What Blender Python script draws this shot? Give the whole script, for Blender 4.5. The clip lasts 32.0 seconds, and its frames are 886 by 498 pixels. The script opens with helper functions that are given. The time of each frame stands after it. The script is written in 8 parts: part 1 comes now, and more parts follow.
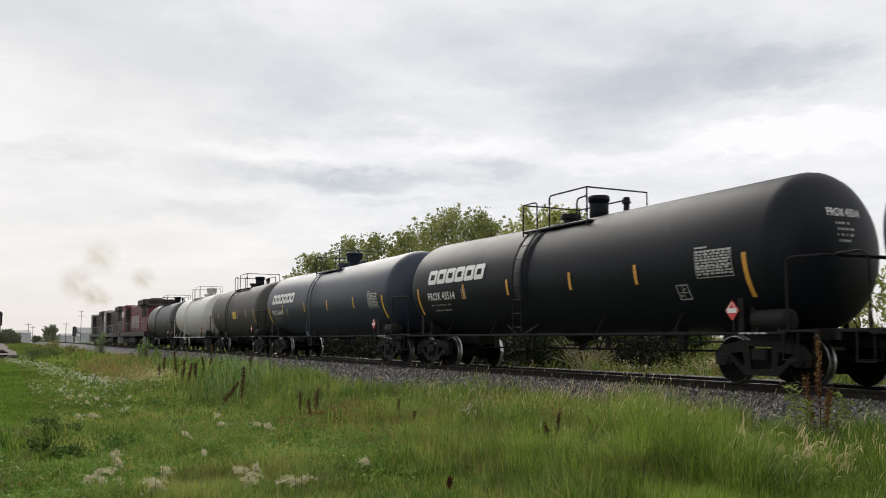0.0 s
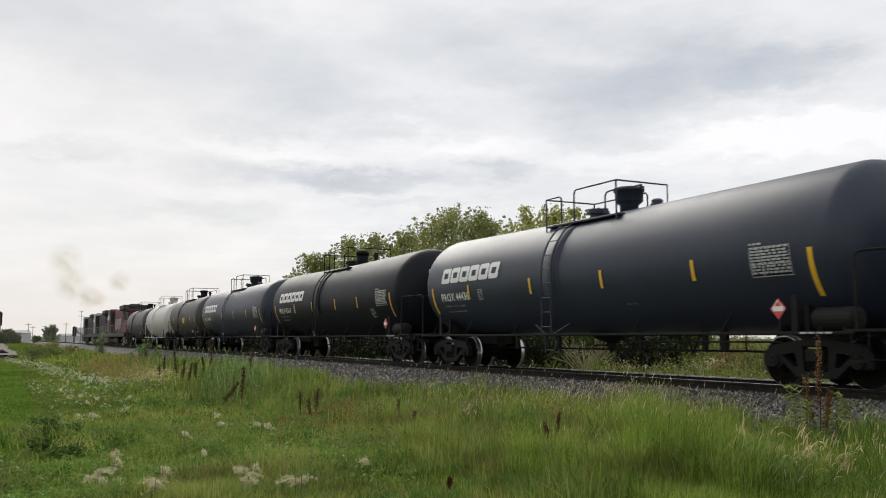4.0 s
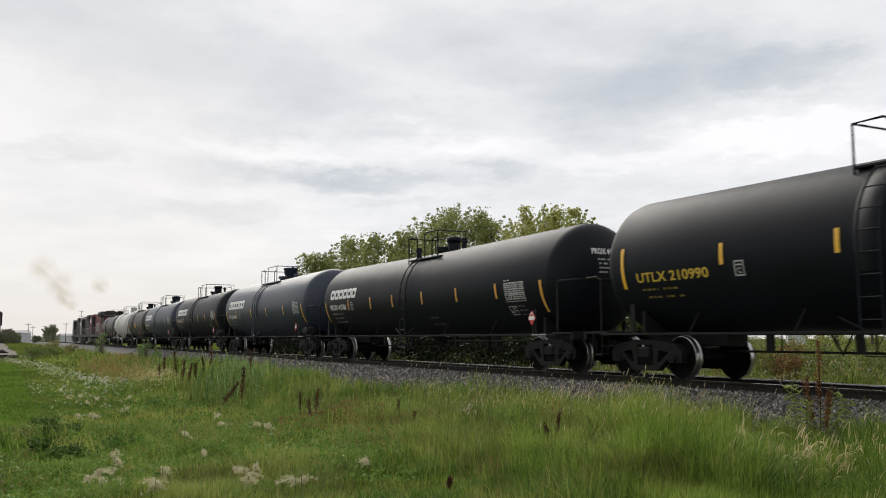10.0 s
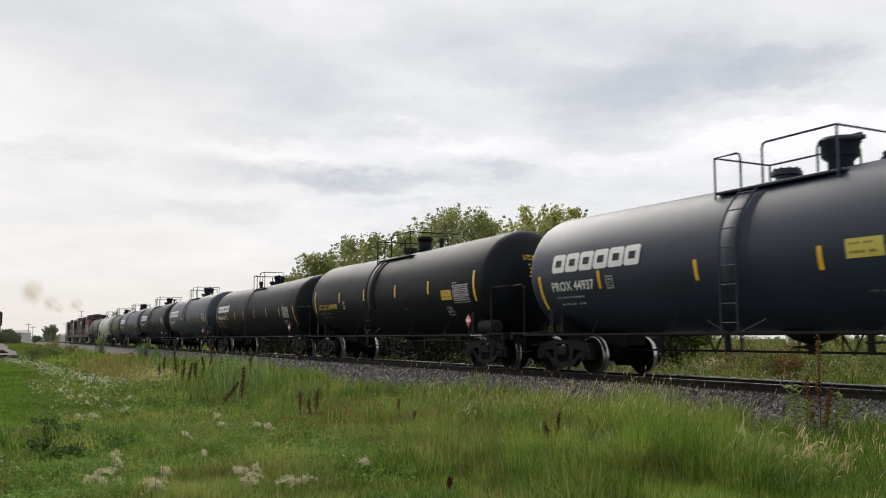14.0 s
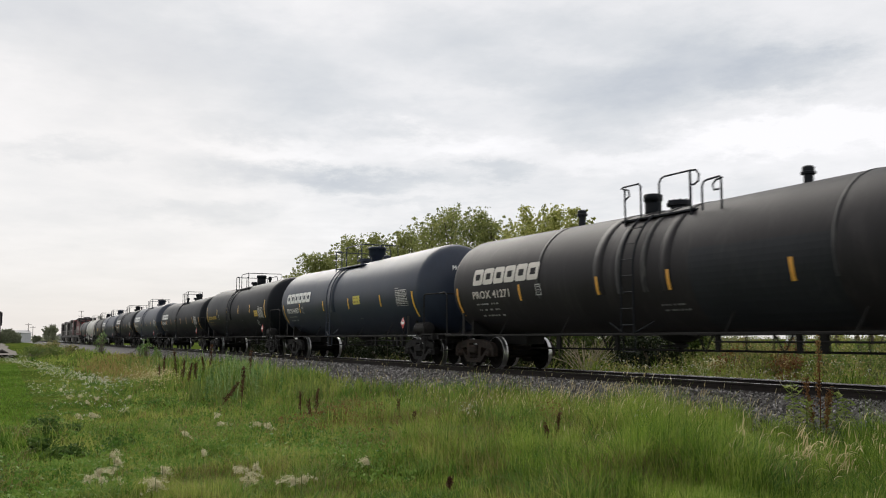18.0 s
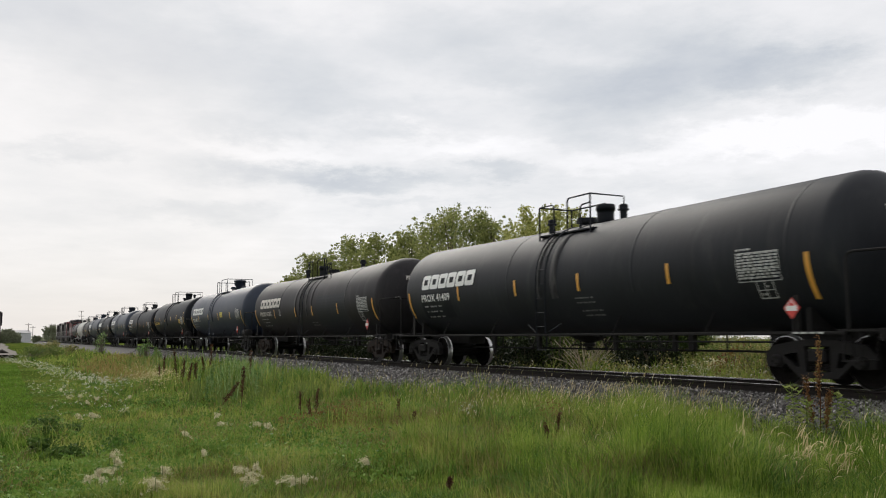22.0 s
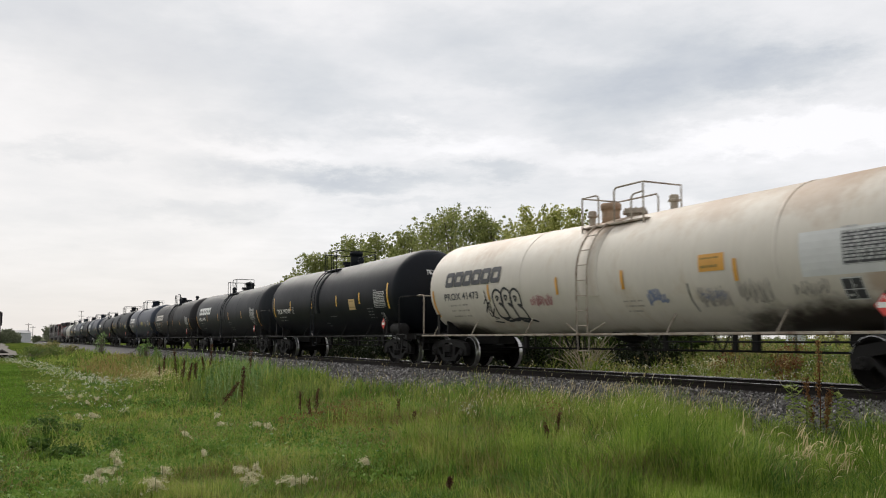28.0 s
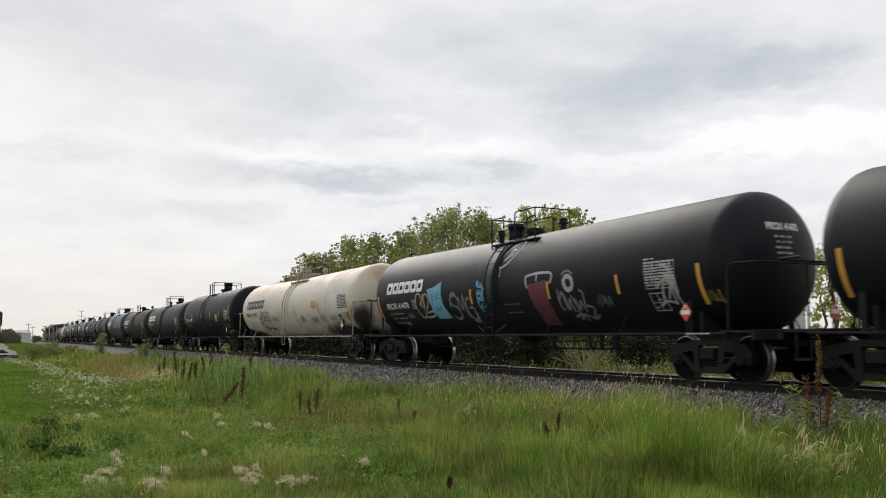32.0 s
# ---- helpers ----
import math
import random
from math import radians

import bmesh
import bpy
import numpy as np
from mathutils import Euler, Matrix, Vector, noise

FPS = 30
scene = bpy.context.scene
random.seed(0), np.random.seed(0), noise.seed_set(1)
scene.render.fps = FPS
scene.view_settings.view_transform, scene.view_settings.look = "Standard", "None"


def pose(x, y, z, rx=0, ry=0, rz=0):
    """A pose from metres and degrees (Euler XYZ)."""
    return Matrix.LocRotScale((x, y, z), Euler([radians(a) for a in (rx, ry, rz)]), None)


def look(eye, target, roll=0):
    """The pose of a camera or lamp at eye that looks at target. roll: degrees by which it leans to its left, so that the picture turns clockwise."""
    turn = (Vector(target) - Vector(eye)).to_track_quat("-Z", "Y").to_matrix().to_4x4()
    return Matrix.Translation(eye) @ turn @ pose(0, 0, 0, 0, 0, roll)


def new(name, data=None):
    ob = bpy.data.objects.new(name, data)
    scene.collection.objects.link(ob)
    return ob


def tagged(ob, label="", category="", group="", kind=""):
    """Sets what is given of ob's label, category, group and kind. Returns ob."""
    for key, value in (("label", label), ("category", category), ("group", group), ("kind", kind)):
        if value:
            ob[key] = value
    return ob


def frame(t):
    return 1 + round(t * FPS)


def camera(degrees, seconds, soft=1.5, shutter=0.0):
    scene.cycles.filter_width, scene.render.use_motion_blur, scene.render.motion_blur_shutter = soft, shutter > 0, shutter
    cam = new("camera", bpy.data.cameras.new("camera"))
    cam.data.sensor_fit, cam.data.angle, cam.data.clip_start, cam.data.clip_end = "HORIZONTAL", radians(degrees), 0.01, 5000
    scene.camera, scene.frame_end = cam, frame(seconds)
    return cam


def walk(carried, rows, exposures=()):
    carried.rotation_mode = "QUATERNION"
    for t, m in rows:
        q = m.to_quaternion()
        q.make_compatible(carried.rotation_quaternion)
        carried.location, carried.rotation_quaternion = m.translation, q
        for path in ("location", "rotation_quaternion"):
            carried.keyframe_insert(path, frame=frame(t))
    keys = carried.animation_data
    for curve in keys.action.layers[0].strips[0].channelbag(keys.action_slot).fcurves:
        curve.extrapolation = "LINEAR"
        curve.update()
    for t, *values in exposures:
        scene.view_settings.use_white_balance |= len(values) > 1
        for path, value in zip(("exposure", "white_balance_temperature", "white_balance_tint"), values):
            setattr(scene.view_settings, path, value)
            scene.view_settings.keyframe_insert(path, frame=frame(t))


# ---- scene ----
# camera: stands still beside the line, looking up the track after the train
EYE = (0.0, 0.0, 0.86)
VIEW = look(EYE, (EYE[0] - 88.42, EYE[1] + 45.60, EYE[2] + 10.16))
cam = camera(53.51, 32.0, soft=1.02, shutter=0.4)
walk(cam, [(0.0, VIEW), (32.0, VIEW)])

# ---- world and sun ----
SUN_AZ, SUN_EL = radians(-80.0), radians(36.0)      # azimuth from +y towards +x
SUN_DIR = Vector((math.sin(SUN_AZ) * math.cos(SUN_EL), math.cos(SUN_AZ) * math.cos(SUN_EL), math.sin(SUN_EL)))
scene.view_settings.exposure = 0.08


def wire(tree, kind, ins=None, **props):
    """A node with its inputs set: a socket links, a value is stored."""
    n = tree.nodes.new(kind)
    for k, v in props.items():
        setattr(n, k, v)
    for k, v in (ins or {}).items():
        if isinstance(v, bpy.types.NodeSocket):
            tree.links.new(v, n.inputs[k])
        else:
            n.inputs[k].default_value = v
    return n


def calc(tree, op, a, b=0.0, c=0.0, clamp=False):
    return wire(tree, "ShaderNodeMath", {0: a, 1: b, 2: c}, operation=op, use_clamp=clamp).outputs[0]


def mix_rgb(tree, fac, a, b, blend="MIX"):
    return wire(tree, "ShaderNodeMix", {0: fac, 6: a, 7: b}, data_type="RGBA", blend_type=blend).outputs[2]


def ramp(tree, fac, stops):
    n = wire(tree, "ShaderNodeValToRGB", {0: fac})
    el = n.color_ramp.elements
    while len(el) < len(stops):
        el.new(0.5)
    for e, (p, col) in zip(el, stops):
        e.position, e.color = p, (*col, 1.0) if len(col) == 3 else col
    return n.outputs[0]


def build_world():
    w = bpy.data.worlds.new("overcast_sky")
    w.use_nodes = True
    scene.world = w
    t = w.node_tree
    t.nodes.clear()
    sky = wire(t, "ShaderNodeTexSky", sky_type="NISHITA", sun_disc=False, sun_elevation=SUN_EL, sun_rotation=SUN_AZ)
    d = wire(t, "ShaderNodeTexCoord").outputs["Generated"]
    xyz = wire(t, "ShaderNodeSeparateXYZ", {0: d}).outputs
    az = calc(t, "ARCTAN2", xyz[0], xyz[1])
    el = calc(t, "ARCSINE", xyz[2])
    # cloud deck, seen in perspective
    lift = calc(t, "ADD", calc(t, "MAXIMUM", xyz[2], 0.0), 0.10)
    flat = wire(t, "ShaderNodeCombineXYZ", {0: calc(t, "DIVIDE", xyz[0], lift), 1: calc(t, "DIVIDE", xyz[1], lift), 2: 0.0}).outputs[0]
    big = wire(t, "ShaderNodeTexNoise", {"Vector": flat, "Scale": 0.55, "Detail": 6.0, "Roughness": 0.55, "Distortion": 0.3}).outputs[0]
    fine = wire(t, "ShaderNodeTexNoise", {"Vector": flat, "Scale": 2.1, "Detail": 5.0, "Roughness": 0.6}).outputs[0]
    warp = wire(t, "ShaderNodeTexNoise", {"Vector": wire(t, "ShaderNodeCombineXYZ", {0: az, 1: calc(t, "MULTIPLY", el, 2.6), 2: 0.0}).outputs[0], "Scale": 9.0, "Detail": 8.0, "Roughness": 0.66})
    wob = wire(t, "ShaderNodeSeparateXYZ", {0: warp.outputs["Color"]}).outputs
    az2 = calc(t, "ADD", az, calc(t, "MULTIPLY", calc(t, "SUBTRACT", wob[0], 0.5), 0.20))
    el2 = calc(t, "ADD", el, calc(t, "MULTIPLY", calc(t, "SUBTRACT", wob[1], 0.5), 0.09))
    # the darker cloud banks over the track: azimuth, elevation, half widths (degrees), depth
    dark = None
    for a, e, wa, we, k in CLOUDS:
        u = calc(t, "DIVIDE", calc(t, "SUBTRACT", az2, radians(a)), radians(wa))
        v = calc(t, "DIVIDE", calc(t, "SUBTRACT", el2, radians(e)), radians(we))
        r = calc(t, "SQRT", calc(t, "ADD", calc(t, "MULTIPLY", u, u), calc(t, "MULTIPLY", v, v)))
        m = wire(t, "ShaderNodeMapRange", {0: r, 1: 1.45, 2: 0.0, 3: 0.0, 4: k}, interpolation_type="SMOOTHERSTEP").outputs[0]
        dark = m if dark is None else calc(t, "ADD", dark, m)
    deck = calc(t, "ADD", calc(t, "MULTIPLY", calc(t, "SUBTRACT", big, 0.5), 0.8), calc(t, "MULTIPLY", calc(t, "SUBTRACT", fine, 0.5), 0.7))
    tone = calc(t, "ADD", calc(t, "ADD", dark, 0.30), deck, clamp=True)
    cloud = ramp(t, tone, [(0.0, (0.97, 0.97, 0.98)), (0.3, (0.82, 0.83, 0.84)), (0.6, (0.66, 0.69, 0.715)), (1.0, (0.47, 0.515, 0.575))])
    # brightest where the sun stands behind the cloud
    glow = wire(t, "ShaderNodeVectorMath", {0: d, 1: (math.sin(radians(-86)) * 0.992, math.cos(radians(-86)) * 0.992, 0.125)}, operation="DOT_PRODUCT").outputs["Value"]
    glow = wire(t, "ShaderNodeMapRange", {0: glow, 1: 0.955, 2: 1.0, 3: 0.0, 4: 1.0}, interpolation_type="SMOOTHERSTEP").outputs[0]
    cloud = mix_rgb(t, calc(t, "MULTIPLY", glow, 0.35), cloud, (0.93, 0.895, 0.85, 1))
    # a greyer, thicker band low down on the left, and haze at the horizon
    haze = wire(t, "ShaderNodeMapRange", {0: el, 1: 0.14, 2: 0.0, 3: 0.0, 4: 0.72}, interpolation_type="SMOOTHSTEP").outputs[0]
    cloud = mix_rgb(t, haze, cloud, (0.72, 0.71, 0.70, 1))
    blue = mix_rgb(t, 1.0, sky.outputs[0], (0.1, 0.1, 0.1, 1), "MULTIPLY")
    col = mix_rgb(t, 0.93, blue, cloud)
    col = mix_rgb(t, 1.0, col, (1.0, 0.986, 0.99, 1), "MULTIPLY")
    bg = wire(t, "ShaderNodeBackground", {0: col, 1: 1.0})
    t.links.new(bg.outputs[0], wire(t, "ShaderNodeOutputWorld").inputs[0])


CLOUDS = [(-45.0, 16.9, 8.0, 2.4, 0.44), (-40.0, 15.8, 5.0, 1.8, 0.30), (-51.5, 14.6, 6.0, 2.4, 0.24), (-58.5, 16.8, 6.0, 1.3, 0.20), (-50.0, 19.5, 9.0, 1.4, 0.12),
          (-70.5, 10.3, 8.5, 0.95, 0.46), (-59.3, 10.7, 3.6, 0.8, 0.34), (-86.5, 11.1, 4.2, 0.75, 0.32), (-78.5, 8.0, 6.0, 0.7, 0.22), (-64.0, 8.8, 6.0, 0.5, 0.16),
          (-78.0, 16.5, 14.0, 3.6, 0.30), (-88.0, 20.5, 12.0, 4.5, 0.30), (-62.0, 19.5, 12.0, 2.0, 0.18), (-66.0, 14.4, 6.0, 1.0, 0.14), (-76.0, 13.4, 5.0, 0.7, 0.14),
          (-41.0, 12.2, 8.0, 1.3, -0.48), (-52.0, 11.6, 6.0, 0.8, -0.20), (-62.0, 12.6, 8.0, 0.9, -0.24), (-74.0, 12.0, 7.0, 0.7, -0.20), (-47.0, 9.4, 6.0, 0.8, 0.14)]
build_world()
sun = new("sun", bpy.data.lights.new("sun", "SUN"))
sun.data.energy, sun.data.angle, sun.data.color = 2.15, radians(40), (1.0, 0.95, 0.87)
sun.matrix_world = look((0, 0, 60), Vector((0, 0, 60)) - SUN_DIR)


# ---- materials ----
def surface(name, base, rough=0.6, metal=0.0, spread=0.18, scale=6.0, bump=0.15, bump_scale=40.0, other=None, other_amount=0.0, streak=(1, 1, 1), per_object=0.0, spec=0.5):
    """A weathered surface: broad and fine variation, an optional second colour in stains, fine relief."""
    m = bpy.data.materials.new(name)
    m.use_nodes = True
    t = m.node_tree
    b = t.nodes["Principled BSDF"]
    co = wire(t, "ShaderNodeTexCoord").outputs["Object"]
    co2 = wire(t, "ShaderNodeMapping", {0: co, 3: streak}).outputs[0]
    n1 = wire(t, "ShaderNodeTexNoise", {"Vector": co2, "Scale": scale * 0.25, "Detail": 5.0, "Roughness": 0.6}).outputs[0]
    n2 = wire(t, "ShaderNodeTexNoise", {"Vector": co2, "Scale": scale * 3.0, "Detail": 4.0, "Roughness": 0.65}).outputs[0]
    mixn = calc(t, "ADD", calc(t, "MULTIPLY", n1, 0.6), calc(t, "MULTIPLY", n2, 0.4))
    lo, hi = [c * (1 - spread) for c in base], [min(1, c * (1 + spread)) for c in base]
    col = ramp(t, mixn, [(0.3, lo), (0.7, hi)])
    if other is not None:
        st = wire(t, "ShaderNodeTexNoise", {"Vector": co2, "Scale": scale * 0.6, "Detail": 8.0, "Roughness": 0.7, "Distortion": 0.4}).outputs[0]
        amt = wire(t, "ShaderNodeMapRange", {0: st, 1: 0.66 - other_amount * 0.3, 2: 0.82 - other_amount * 0.3, 3: 0.0, 4: min(1.0, 0.4 + other_amount)}).outputs[0]
        col = mix_rgb(t, amt, col, (*other, 1))
    if per_object:
        rnd = wire(t, "ShaderNodeObjectInfo").outputs["Random"]
        col = wire(t, "ShaderNodeHueSaturation", {"Color": col, "Value": calc(t, "ADD", calc(t, "MULTIPLY", rnd, per_object), 1 - per_object / 2)}).outputs[0]
    t.links.new(col, b.inputs["Base Color"])
    rr = calc(t, "ADD", calc(t, "MULTIPLY", calc(t, "SUBTRACT", mixn, 0.5), 0.3), rough, clamp=True)
    t.links.new(rr, b.inputs["Roughness"])
    b.inputs["Metallic"].default_value = metal
    b.inputs["Specular IOR Level"].default_value = spec
    if bump:
        n3 = wire(t, "ShaderNodeTexNoise", {"Vector": co, "Scale": bump_scale, "Detail": 4.0}).outputs[0]
        bn = wire(t, "ShaderNodeBump", {"Strength": bump, "Distance": 0.02, "Height": n3})
        t.links.new(bn.outputs[0], b.inputs["Normal"])
    return m


def leafy(name, a, b_col, c, scale=0.35, through_light=0.35, rough=0.55):
    """Blades or leaves: hue from leaf to leaf and from patch to patch, some light passing through."""
    m = bpy.data.materials.new(name)
    m.use_nodes = True
    t = m.node_tree
    b = t.nodes["Principled BSDF"]
    co = wire(t, "ShaderNodeTexCoord").outputs["Object"]
    patch = wire(t, "ShaderNodeTexNoise", {"Vector": co, "Scale": scale, "Detail": 4.0, "Roughness": 0.6}).outputs[0]
    small = wire(t, "ShaderNodeTexNoise", {"Vector": co, "Scale": scale * 5.0, "Detail": 3.0, "Roughness": 0.6}).outputs[0]
    patch = calc(t, "ADD", calc(t, "MULTIPLY", patch, 0.62), calc(t, "MULTIPLY", small, 0.38))
    isle = wire(t, "ShaderNodeNewGeometry").outputs["Random Per Island"]
    f = calc(t, "ADD", calc(t, "MULTIPLY", isle, 0.62), calc(t, "MULTIPLY", calc(t, "SUBTRACT", patch, 0.43), 2.9), clamp=True)
    col = ramp(t, f, [(0.12, a), (0.5, b_col), (0.88, c)])
    t.links.new(col, b.inputs["Base Color"])
    b.inputs["Roughness"].default_value = rough
    b.inputs["Specular IOR Level"].default_value = 0.1
    tr = wire(t, "ShaderNodeBsdfTranslucent", {0: col})
    mx = wire(t, "ShaderNodeMixShader", {0: through_light, 1: b.outputs[0], 2: tr.outputs[0]})
    t.links.new(mx.outputs[0], t.nodes["Material Output"].inputs[0])
    return m


M = {
    "black": surface("tank_black", (0.0090, 0.0106, 0.0146), 0.50, spread=0.3, scale=2.0, bump=0.06, bump_scale=9, other=(0.027, 0.030, 0.036), other_amount=0.25, streak=(1.2, 1, 0.35), spec=0.16),
    "black_clean": surface("tank_black_clean", (0.0075, 0.0088, 0.0122), 0.50, spread=0.25, scale=2.0, bump=0.05, bump_scale=9, other=(0.014, 0.015, 0.017), other_amount=0.2, streak=(1.2, 1, 0.35), spec=0.12),
    "black_worn": surface("tank_black_worn", (0.0180, 0.0196, 0.0235), 0.55, spec=0.18, spread=0.35, scale=2.0, bump=0.08, bump_scale=9, other=(0.036, 0.037, 0.039), other_amount=0.36, streak=(1.5, 1, 0.3)),
    "blue": surface("tank_blue_grey", (0.026, 0.034, 0.053), 0.46, spec=0.36, spread=0.2, scale=2.0, bump=0.06, bump_scale=9, other=(0.040, 0.048, 0.062), other_amount=0.25, streak=(1.2, 1, 0.35)),
    "blue_dark": surface("tank_dark_blue", (0.021, 0.029, 0.049), 0.46, spec=0.34, spread=0.2, scale=2.0, bump=0.06, bump_scale=9, other=(0.033, 0.040, 0.052), other_amount=0.25, streak=(1.2, 1, 0.35)),
    "brown": surface("tank_dark_brown", (0.045, 0.042, 0.038), 0.58, spread=0.3, scale=2.0, bump=0.06, other=(0.08, 0.07, 0.06), other_amount=0.4, streak=(1.2, 1, 0.35)),
    "grey_dark": surface("tank_dark_grey", (0.055, 0.055, 0.058), 0.55, spread=0.25, scale=2.0, bump=0.06, other=(0.10, 0.095, 0.09), other_amount=0.3, streak=(1.2, 1, 0.35)),
    "white": None,
    "band_worn": surface("scuffed_hoop", (0.030, 0.030, 0.032), 0.6, spread=0.35, scale=5.0, bump=0.05, other=(0.085, 0.082, 0.08), other_amount=0.5, streak=(2.0, 1, 0.5), spec=0.2),
    "trim_worn": surface("rusty_cream_trim", (0.36, 0.31, 0.25), 0.7, spread=0.2, scale=4.0, bump=0.1, other=(0.13, 0.075, 0.045), other_amount=0.6),
    "trim_rust": surface("rust_brown_fitting", (0.36, 0.245, 0.165), 0.75, spread=0.3, scale=6.0, bump=0.2, other=(0.32, 0.25, 0.18), other_amount=0.4),
    "pale": surface("tank_pale_grey", (0.50, 0.49, 0.46), 0.55, spread=0.12, scale=1.6, bump=0.06, other=(0.30, 0.26, 0.22), other_amount=0.3, streak=(1.0, 1, 0.22)),
    "gear": surface("running_gear_grime", (0.0125, 0.0115, 0.0115), 0.72, spec=0.2, spread=0.4, scale=8.0, bump=0.35, bump_scale=30, other=(0.022, 0.018, 0.015), other_amount=0.35),
    "gear_rusty": surface("running_gear_rust", (0.020, 0.015, 0.0125), 0.8, spec=0.2, spread=0.4, scale=8.0, bump=0.35, bump_scale=30, other=(0.055, 0.034, 0.024), other_amount=0.5),
    "wheel": surface("wheel_grime", (0.0085, 0.0075, 0.0070), 0.85, spec=0.06, spread=0.4, scale=8.0, bump=0.2, bump_scale=30, other=(0.016, 0.012, 0.010), other_amount=0.35),
    "tread": surface("wheel_tread_steel", (0.46, 0.455, 0.45), 0.30, metal=1.0, spread=0.15, scale=20, bump=0.05),
    "rail_steel": surface("rail_rust", (0.018, 0.0145, 0.013), 0.8, spec=0.2, spread=0.3, scale=10, bump=0.2, other=(0.034, 0.025, 0.020), other_amount=0.4),
    "rail_top": surface("rail_polished", (0.62, 0.61, 0.60), 0.22, metal=1.0, spread=0.1, scale=14, bump=0.02),
    "tie": surface("tie_wood", (0.045, 0.038, 0.033), 0.85, spread=0.35, scale=10, bump=0.5, bump_scale=25, streak=(4, 0.6, 4), per_object=0.4),
    "brown_worn": surface("tank_brownish_black", (0.0200, 0.0182, 0.0200), 0.55, spec=0.18, spread=0.35, scale=2.0, bump=0.08, bump_scale=9, other=(0.039, 0.035, 0.037), other_amount=0.40, streak=(1.5, 1, 0.3)),
    "notice": surface("notice_yellow", (0.60, 0.52, 0.10), 0.6, spread=0.12, scale=12, bump=0.0),
    "paint_scuffed": surface("lettering_scuffed", (0.62, 0.58, 0.53), 0.65, spread=0.15, scale=6, bump=0.0, other=(0.20, 0.13, 0.10), other_amount=0.22),
    "paint_white": surface("lettering_white", (0.78, 0.78, 0.76), 0.6, spread=0.10, scale=12, bump=0.0),
    "paint_grey": surface("lettering_grey", (0.46, 0.46, 0.45), 0.65, spread=0.25, scale=14, bump=0.0),
    "paint_pale": surface("lettering_pale", (0.62, 0.62, 0.61), 0.6, spread=0.1, scale=12, bump=0.0),
    "paint_mid": surface("lettering_mid_grey", (0.37, 0.37, 0.36), 0.65, spread=0.45, scale=14, bump=0.0),
    "paint_dim": surface("lettering_dim", (0.15, 0.15, 0.15), 0.65, spread=0.4, scale=14, bump=0.0),
    "paint_faded": surface("lettering_faded", (0.36, 0.33, 0.29), 0.65, spread=0.2, scale=14, bump=0.0),
    "paint_worn_brown": surface("print_brown", (0.28, 0.19, 0.05), 0.65, spread=0.2, scale=12, bump=0.0),
    "paint_yellow": surface("lettering_yellow", (0.62, 0.42, 0.05), 0.6, spread=0.12, scale=12, bump=0.0),
    "print_yellow": surface("small_print_yellow", (0.22, 0.155, 0.03), 0.65, spread=0.3, scale=12, bump=0.0),
    "paint_dark": surface("lettering_dark", (0.06, 0.06, 0.065), 0.6, spread=0.2, scale=12, bump=0.0),
    "reflect_yellow": surface("reflector_yellow", (0.80, 0.46, 0.04), 0.35, spread=0.12, scale=25, bump=0.0),
    "reflect_orange": surface("reflector_orange", (0.68, 0.34, 0.06), 0.4, spread=0.15, scale=25, bump=0.0),
    "paper": surface("notice_buff", (0.55, 0.38, 0.16), 0.6, spread=0.15, scale=12, bump=0.0),
    "sign_red": surface("placard_red", (0.62, 0.06, 0.05), 0.45, spread=0.1, scale=20, bump=0.0),
}


